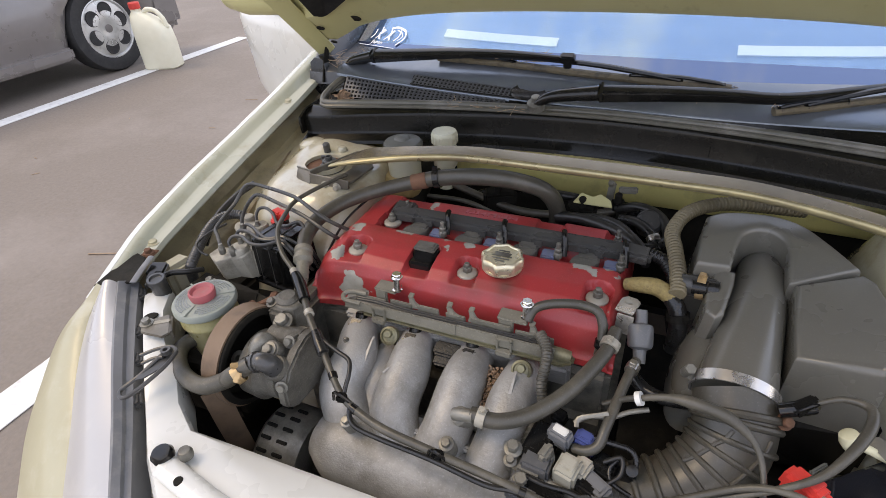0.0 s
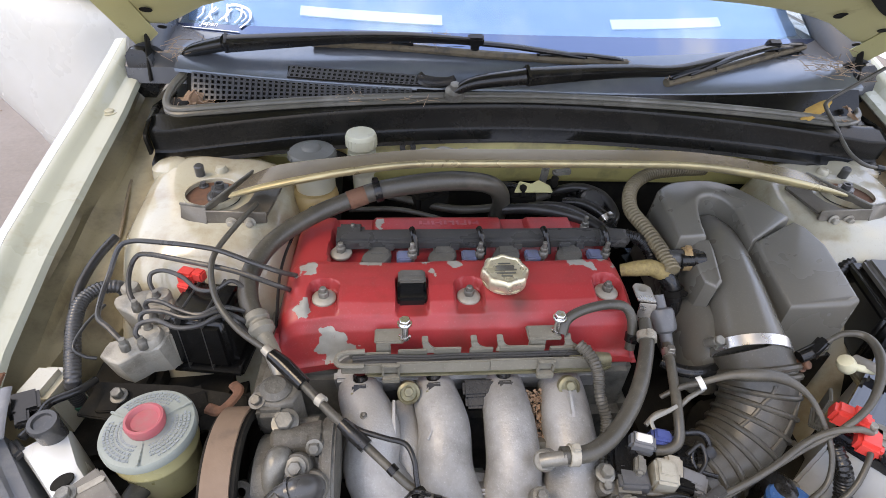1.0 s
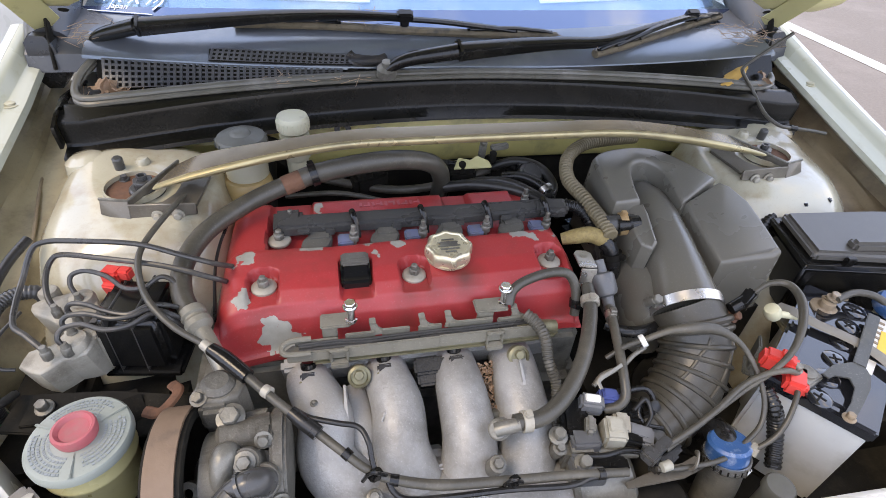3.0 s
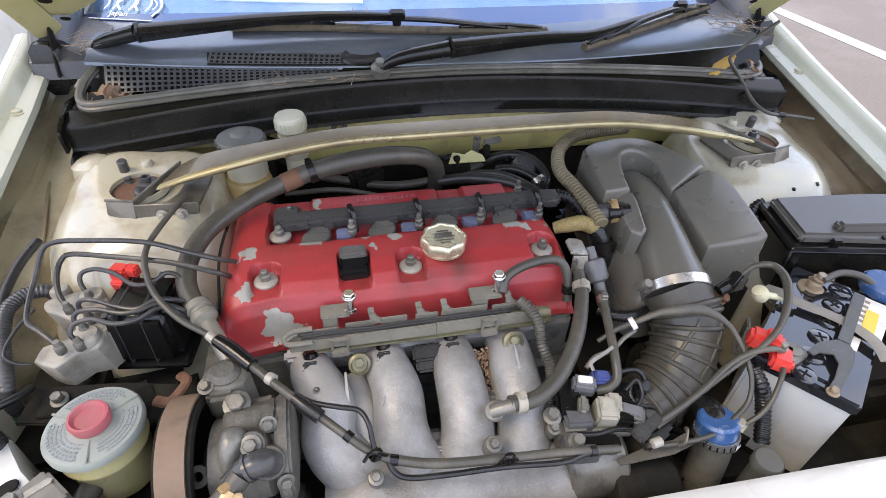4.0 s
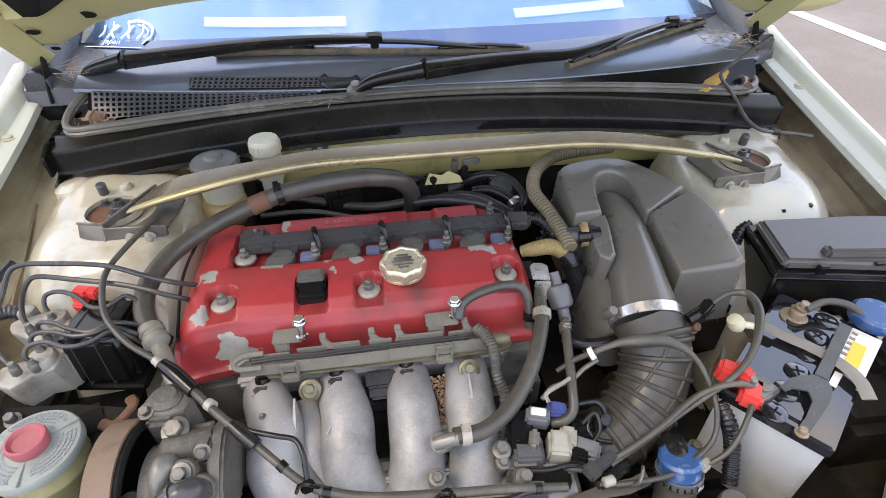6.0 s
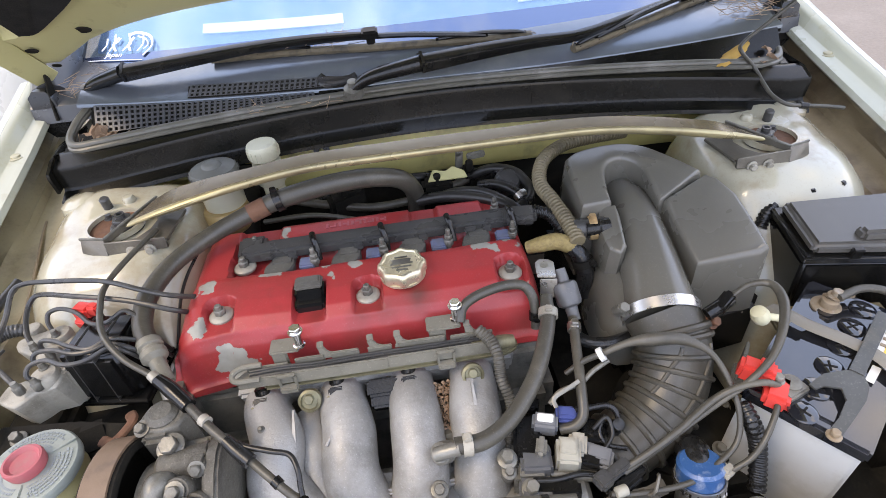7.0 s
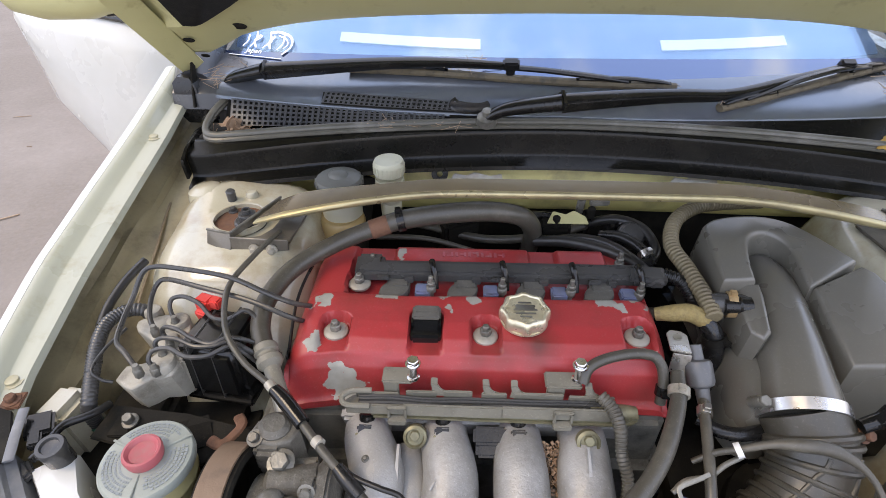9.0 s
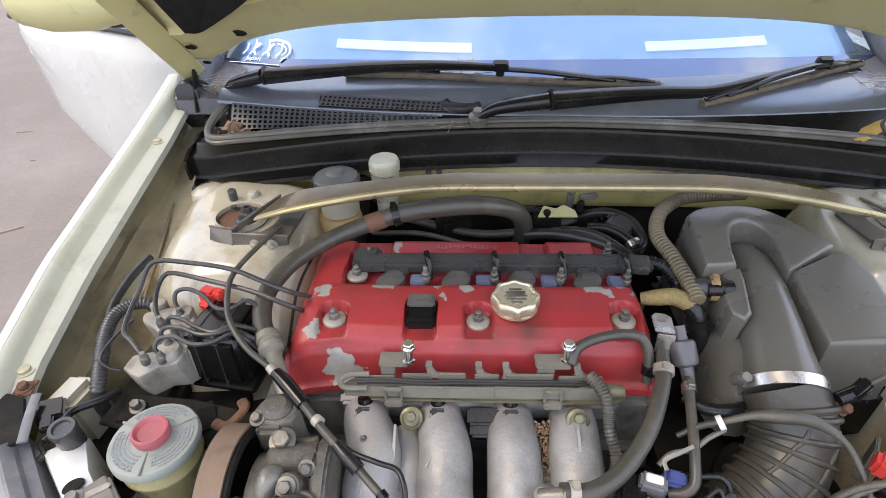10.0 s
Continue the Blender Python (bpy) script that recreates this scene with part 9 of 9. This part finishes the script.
# ---- wipers ----
def wiper(pts, radii, blade, joint, label):
    """An arm from its spindle to the blade's joint; the blade: rubber, claws and an arched bridge."""
    w = thing("wiper", label, "wiper", pts[0], "windscreen wipers")
    q = Shape()
    q.tube(pts[:3], radii[:3], 12, 6, flat=0.8)
    track = spline(pts[2:], 6)
    rings = []
    for i, p in enumerate(track):
        f = i / (len(track) - 1)
        d = (track[min(i + 1, len(track) - 1)] - track[max(i - 1, 0)]).normalized()
        side = d.cross(Vector((0, -0.45, 0.9))).normalized()
        up = side.cross(d).normalized()
        hw = 0.0088 * (1 - f) ** 0.8 + 0.0040
        hh = 0.0066 * (1 - f) + 0.0030
        rings.append([p + side * (hw * a_) + up * (hh * b_) for a_, b_ in ((1, -0.9), (1.05, -0.2), (0.85, 0.75), (0.55, 1.0), (-0.55, 1.0), (-0.85, 0.75), (-1.05, -0.2), (-1, -0.9))])
    q.loft(rings)
    part("arm", q, M_black, w, "black wiper arm")
    q = Shape()
    q.box(Vector(pts[2]) + Vector((0.002, 0, 0.001)), (0.012, 0.034, 0.020), 0.004, (25, 0, 5))
    part("arm_hinge", q, M_black, w)
    q = Shape()
    q.lathe([(0.016, -0.010), (0.015, 0.002), (0.009, 0.005), (0.0075, 0.006), (0.0075, 0.014), (0.0005, 0.015)], pts[0], (0, -0.3, 1), 20)
    part("spindle", q, M_alud, w)
    path = spline(blade, 10)
    last = len(path) - 1
    q = Shape()
    q.tube([p + Vector((0, -0.002, 0.0035)) for p in path[::4]], 0.0085, 8, 2, flat=0.8)
    part("blade_rubber", q, M_blade, w, "dusty brown blade rubber")

    def bridge(u0, u1, rise, r):
        """An arched bar standing on the rubber between two stations."""
        out = []
        for k in range(9):
            u = u0 + (u1 - u0) * k / 8
            out.append(path[round(u * last)] + Vector((0, -0.005, 0.010 + rise * math.sin(math.pi * k / 8))))
        b_ = Shape()
        b_.tube(out, [r * 0.7] + [r] * 7 + [r * 0.7], 8, 2, flat=0.8)
        for p in (out[0], out[-1]):
            b_.box(p + Vector((0, 0.002, -0.004)), (0.012, 0.010, 0.010), 0.002, (25, 0, 0))
        return b_
    main = part("bridge", bridge(0.14, 0.86, 0.012, 0.0060), M_black, w, "black main bridge of the blade")
    for u0, u1 in ((0.02, 0.30), (0.70, 0.98)):
        claw = part("claw", bridge(u0, u1, 0.005, 0.0044), M_black, main)
    q = Shape()
    q.box(Vector(joint), (0.026, 0.016, 0.016), 0.003, (25, 0, 0))
    q.box(Vector(joint) + Vector((0, 0.004, -0.010)), (0.014, 0.012, 0.016), 0.002, (25, 0, 0))
    part("blade_joint", q, M_black, main)
    return w


wiper([(-0.580, 0.284, 0.934), (-0.560, 0.276, 0.950), (-0.504, 0.2665, 0.966), (-0.40, 0.260, 0.976), (-0.30, 0.253, 0.985), (-0.20, 0.242, 0.991), (-0.095, 0.231, 0.991)], [0.011, 0.013, 0.0155, 0.0125, 0.0085, 0.0065, 0.0055],
      [(-0.365, 0.290, 0.9600), (-0.226, 0.268, 0.9630), (-0.09, 0.248, 0.9610), (0.042, 0.238, 0.9580), (0.171, 0.238, 0.9540)], (-0.094, 0.232, 0.9915), "black wiper with a dusty blade across the windscreen")
wiper([(-0.131, 0.167, 0.930), (-0.098, 0.160, 0.948), (-0.022, 0.150, 0.963), (0.080, 0.176, 0.962), (0.165, 0.194, 0.960), (0.250, 0.208, 0.958), (0.3625, 0.256, 0.966), (0.470, 0.307, 0.972)], [0.010, 0.013, 0.0155, 0.0115, 0.0075, 0.0052, 0.0048, 0.0048],
      [(0.235, 0.206, 0.9330), (0.311, 0.2325, 0.940), (0.418, 0.280, 0.948), (0.500, 0.320, 0.953), (0.566, 0.352, 0.955)], (0.472, 0.306, 0.974), "black wiper rising towards the far side of the screen")
hose("washer_hose", "thin grey washer hose hanging from the bonnet hinge", [(0.572, 0.157, 0.985), (0.531, 0.155, 0.955), (0.499, 0.153, 0.930), (0.494, 0.142, 0.920), (0.519, 0.137, 0.895), (0.525, 0.115, 0.878), (0.527, 0.086, 0.866), (0.541, 0.064, 0.858), (0.573, 0.064, 0.852), (0.606, 0.060, 0.848), (0.632, 0.053, 0.845)], 0.0046, M_rubber)
s = Shape()
s.tube([(0.564, 0.065, 0.853), (0.575, 0.062, 0.852)], 0.0052, 10, 3)
single("hose_clip", s, M_black, "black clip on the thin washer hose", "clip")

# ---- leaves and needles caught in the cowl ----
def leaf(c, size, rot, mt, label, lobes=9):
    rng = random.Random(int(abs(c[0] * 10000)))
    v = [(0, 0, 0)]
    n = lobes * 4
    for k in range(n):
        a = 2 * math.pi * k / n
        r = size * (0.75 + 0.22 * math.cos(a) + 0.12 * math.cos(lobes * a) + rng.uniform(-0.05, 0.05))
        v.append((r * math.cos(a), r * 0.62 * math.sin(a), size * (0.22 * math.sin(2 * a) + 0.18 * math.cos(a) ** 2)))
    f = [(0, 1 + k, 1 + (k + 1) % n) for k in range(n)]
    m = pose(*c, *rot)
    s = Shape()
    s.add(v + [(x, y, z - 0.0006) for x, y, z in v], f + [tuple(n + 1 + i for i in t)[::-1] for t in f] + [(1 + k, 1 + (k + 1) % n, n + 2 + (k + 1) % n, n + 2 + k) for k in range(n)], m=m)
    single("dry_leaf", s, mt, label, "leaf", "fallen leaves")


_o = [(0.457, 0.153, 0.898), (0.474, 0.174, 0.901), (0.488, 0.187, 0.905), (0.503, 0.195, 0.909), (0.515, 0.195, 0.913), (0.539, 0.206, 0.917), (0.529, 0.186, 0.914), (0.515, 0.172, 0.908), (0.500, 0.164, 0.904), (0.485, 0.154, 0.900), (0.467, 0.146, 0.898)]
_o = [(x, y - 0.010, z + 0.003) for x, y, z in _o]
_c = Vector([sum(p[k] for p in _o) / len(_o) for k in range(3)]) + Vector((0, -0.004, 0.003))
_n = len(_o)
_e = []
for k in range(_n):
    _a, _b = Vector(_o[k]), Vector(_o[(k + 1) % _n])
    _e += [_a, _a.lerp(_b, 0.35) + (_c - _a) * 0.07, _a.lerp(_b, 0.7) - (_c - _a) * 0.03]
_m = len(_e)
s = Shape()
_v = [_c] + _e
s.add(_v + [p + Vector((0, 0.0008, -0.0004)) for p in _v], [(0, 1 + k, 1 + (k + 1) % _m) for k in range(_m)] + [(_m + 1, _m + 2 + (k + 1) % _m, _m + 2 + k) for k in range(_m)] + [(1 + k, _m + 2 + k, _m + 2 + (k + 1) % _m, 1 + (k + 1) % _m) for k in range(_m)])
single("dry_leaf", s, M_leafy, "large toothed yellow-brown leaf on the cowl", "leaf", "fallen leaves")
for k, p in enumerate([(-0.564, 0.199, 0.900), (-0.545, 0.187, 0.898), (-0.534, 0.192, 0.898), (-0.515, 0.178, 0.896), (-0.550, 0.198, 0.903)]):
    leaf(p, 0.016 + 0.004 * (k % 3), (20 + 15 * k, 10 * k - 20, 70 * k), M_leafb, "brown dry leaf in the cowl gutter", 7)
for k, p in enumerate([(0.555, 0.170, 0.910), (0.553, 0.152, 0.905), (0.536, 0.143, 0.900), (0.557, 0.145, 0.902)]):
    leaf(p, 0.012, (15 * k, 25 - 14 * k, 50 * k), M_leafb, "brown dry leaf in the cowl corner", 7)


def needles(c, spread, count, seed, label):
    rng = random.Random(seed)
    s = Shape()
    for _ in range(count):
        p = Vector((c[0] + rng.gauss(0, spread[0]), c[1] + rng.gauss(0, spread[1]), c[2] + abs(rng.gauss(0, spread[2]))))
        d = Vector((rng.gauss(0, 1), rng.gauss(0, 0.6), rng.gauss(0, 0.25))).normalized() * rng.uniform(0.005, 0.018)
        s.rod(p - d, p + d, 0.0005, 5)
    single("dry_needles", s, M_straw, label, "needles", kind="stuff")


needles((0.560, 0.255, 0.945), (0.022, 0.03, 0.012), 70, 1, "dry pine needles heaped in the screen corner")
needles((-0.53, 0.175, 0.890), (0.03, 0.008, 0.004), 30, 2, "dry pine needles in the cowl gutter")
needles((-0.27, 0.185, 0.907), (0.05, 0.006, 0.003), 40, 3, "dry pine needles along the seal")
needles((0.19, 0.215, 0.950), (0.03, 0.010, 0.004), 26, 4, "dry pine needles under the wiper")
needles((-0.17, 0.262, 0.975), (0.05, 0.008, 0.006), 20, 5, "dry pine needles stuck to the wiper blade")
needles((-0.585, 0.270, 0.945), (0.012, 0.015, 0.010), 22, 6, "dry needles round the wiper spindle")

# ---- neighbouring car and jug ----
nb = thing("parked_car", "grey hatchback parked in the next bay", "car", (-5.75, 2.2, 0.0), unit=ONE)


def wheel_at(y):
    R = 0.375
    s = Shape()
    s.lathe([(0.24, 0.0), (0.34, 0.0), (R, 0.03), (R, 0.17), (0.36, 0.195), (0.305, 0.20), (0.268, 0.188), (0.25, 0.18), (0.24, 0.0)], (-5.20, y, R), (1, 0, 0), 48, cap=False)
    part("tyre", s, M_tyre, nb, "black tyre")
    s = Shape()
    s.lathe([(0.262, -0.05), (0.264, 0.0), (0.250, 0.006), (0.236, -0.012), (0.20, -0.006), (0.12, 0.006), (0.065, 0.010), (0.055, 0.004), (0.0005, 0.004)], (-5.02, y, R), (1, 0, 0), 48)
    rim = part("rim", s, M_rim, nb, "silver alloy rim with six round holes")
    for k in range(6):
        a = 2 * math.pi * k / 6 + 0.35
        q = Shape()
        q.lathe([(0.068, 0), (0.064, 0.010), (0.058, 0.004), (0.0005, 0.003)], (-5.022, y + 0.158 * math.cos(a), R + 0.158 * math.sin(a)), (1, 0, 0), 20)
        part("rim_hole", q, M_tyre, rim)
    q = Shape()
    q.lathe([(0.036, 0), (0.034, 0.006), (0.0005, 0.008)], (-5.016, y, R), (1, 0, 0), 24)
    part("hub_cap", q, M_graycar, rim)


wheel_at(2.92)
wheel_at(0.35)
s = Shape()
rows = []
for y in np.linspace(-1.3, 3.75, 44):
    arch = 0.0
    for wy in (2.92, 0.35):
        if abs(y - wy) < 0.43:
            arch = max(arch, math.sqrt(0.43 ** 2 - (y - wy) ** 2))
    zl = max(0.20, 0.36 + arch if arch else 0.20)
    end = 0.12 * max(0, (abs(y - 1.2) - 2.1) / 0.45) ** 2
    rows.append([(-5.06 - end, y, zl), (-5.02 - end, y, max(zl, 0.36)), (-5.00 - end, y, max(zl + 0.01, 0.52)), (-5.02 - end, y, max(zl + 0.02, 0.75)), (-5.10 - end, y, 0.95), (-5.35 - end, y, 1.02)])
s.sheet(rows, 0.02)
part("body_side", s, M_graycar, nb, "grey metallic body side")
s = Shape()
s.box((-5.005, 1.63, 0.47), (0.035, 1.55, 0.06), 0.012)
part("rub_strip", s, M_graycar, nb)
s = Shape()
s.box((-5.04, 1.63, 0.26), (0.10, 1.75, 0.10), 0.02)
part("sill", s, M_graycar, nb)
s = Shape()
s.box((-5.9, 1.2, 0.62), (1.60, 4.6, 0.75), 0.1)
s.box((-5.9, 1.0, 1.15), (1.35, 2.4, 0.45), 0.15, taper=(0.85, 0.7))
part("body", s, M_graycar, nb)
for _y0, _y1 in ((-0.02, 0.95), (1.02, 2.0)):
    s = Shape()
    s.add([(-5.235, _y0, 1.02), (-5.235, _y1, 1.02), (-5.29, _y1 - 0.10, 1.31), (-5.29, _y0 + 0.10, 1.31), (-5.26, _y0, 1.02), (-5.26, _y1, 1.02), (-5.31, _y1 - 0.10, 1.31), (-5.31, _y0 + 0.10, 1.31)], [(0, 1, 2, 3), (7, 6, 5, 4), (0, 4, 5, 1), (1, 5, 6, 2), (2, 6, 7, 3), (3, 7, 4, 0)])
    part("side_window", s, M_batt, nb, "dark side window")
s = Shape()
s.box((-5.9, 1.2, 0.28), (1.5, 4.3, 0.2), 0.03)
part("underbody", s, M_dark, nb)
s = Shape()
s.box((-5.10, 3.60, 0.42), (0.22, 0.38, 0.36), 0.06)
part("bumper", s, M_graycar, nb)

nb.location += Vector((0.20, -0.17, 0))

jug = thing("oil_jug", "cream plastic jug with a red screw cap on the asphalt", "jug", (-4.42, 2.93, 0.0), unit=ONE)
JM = pose(-4.46, 2.92, 0.0, 0, 0, 20) @ Matrix.Diagonal((1.2, 1.2, 1.18, 1))
s = Shape()


def jring(z, hx, hy, dx=0.0, e=4.0):
    out = []
    for k in range(32):
        a = 2 * math.pi * k / 32
        c, q = math.cos(a), math.sin(a)
        out.append(JM @ Vector((dx + hx * math.copysign(abs(c) ** (2 / e), c), hy * math.copysign(abs(q) ** (2 / e), q), z)))
    return out


s.loft([jring(0.0, 0.125, 0.085), jring(0.012, 0.138, 0.095), jring(0.20, 0.138, 0.095), jring(0.30, 0.132, 0.09, -0.006), jring(0.36, 0.105, 0.075, -0.03), jring(0.40, 0.07, 0.055, -0.06), jring(0.425, 0.036, 0.036, -0.085, 2), jring(0.45, 0.034, 0.034, -0.085, 2)])
part("body", s, M_jug, jug)
s = Shape()
s.tube([JM @ Vector(p) for p in ((-0.05, 0, 0.40), (0.0, 0, 0.435), (0.06, 0, 0.425), (0.105, 0, 0.37), (0.12, 0, 0.30))], 0.02, 12, 6)
part("handle", s, M_jug, jug)
s = Shape()
s.lathe([(0.048, 0), (0.049, 0.005), (0.049, 0.048), (0.044, 0.054), (0.0005, 0.055)], JM @ Vector((-0.085, 0, 0.445)), (0, 0, 1), 26)
part("cap", s, M_redclip, jug, "red screw cap")
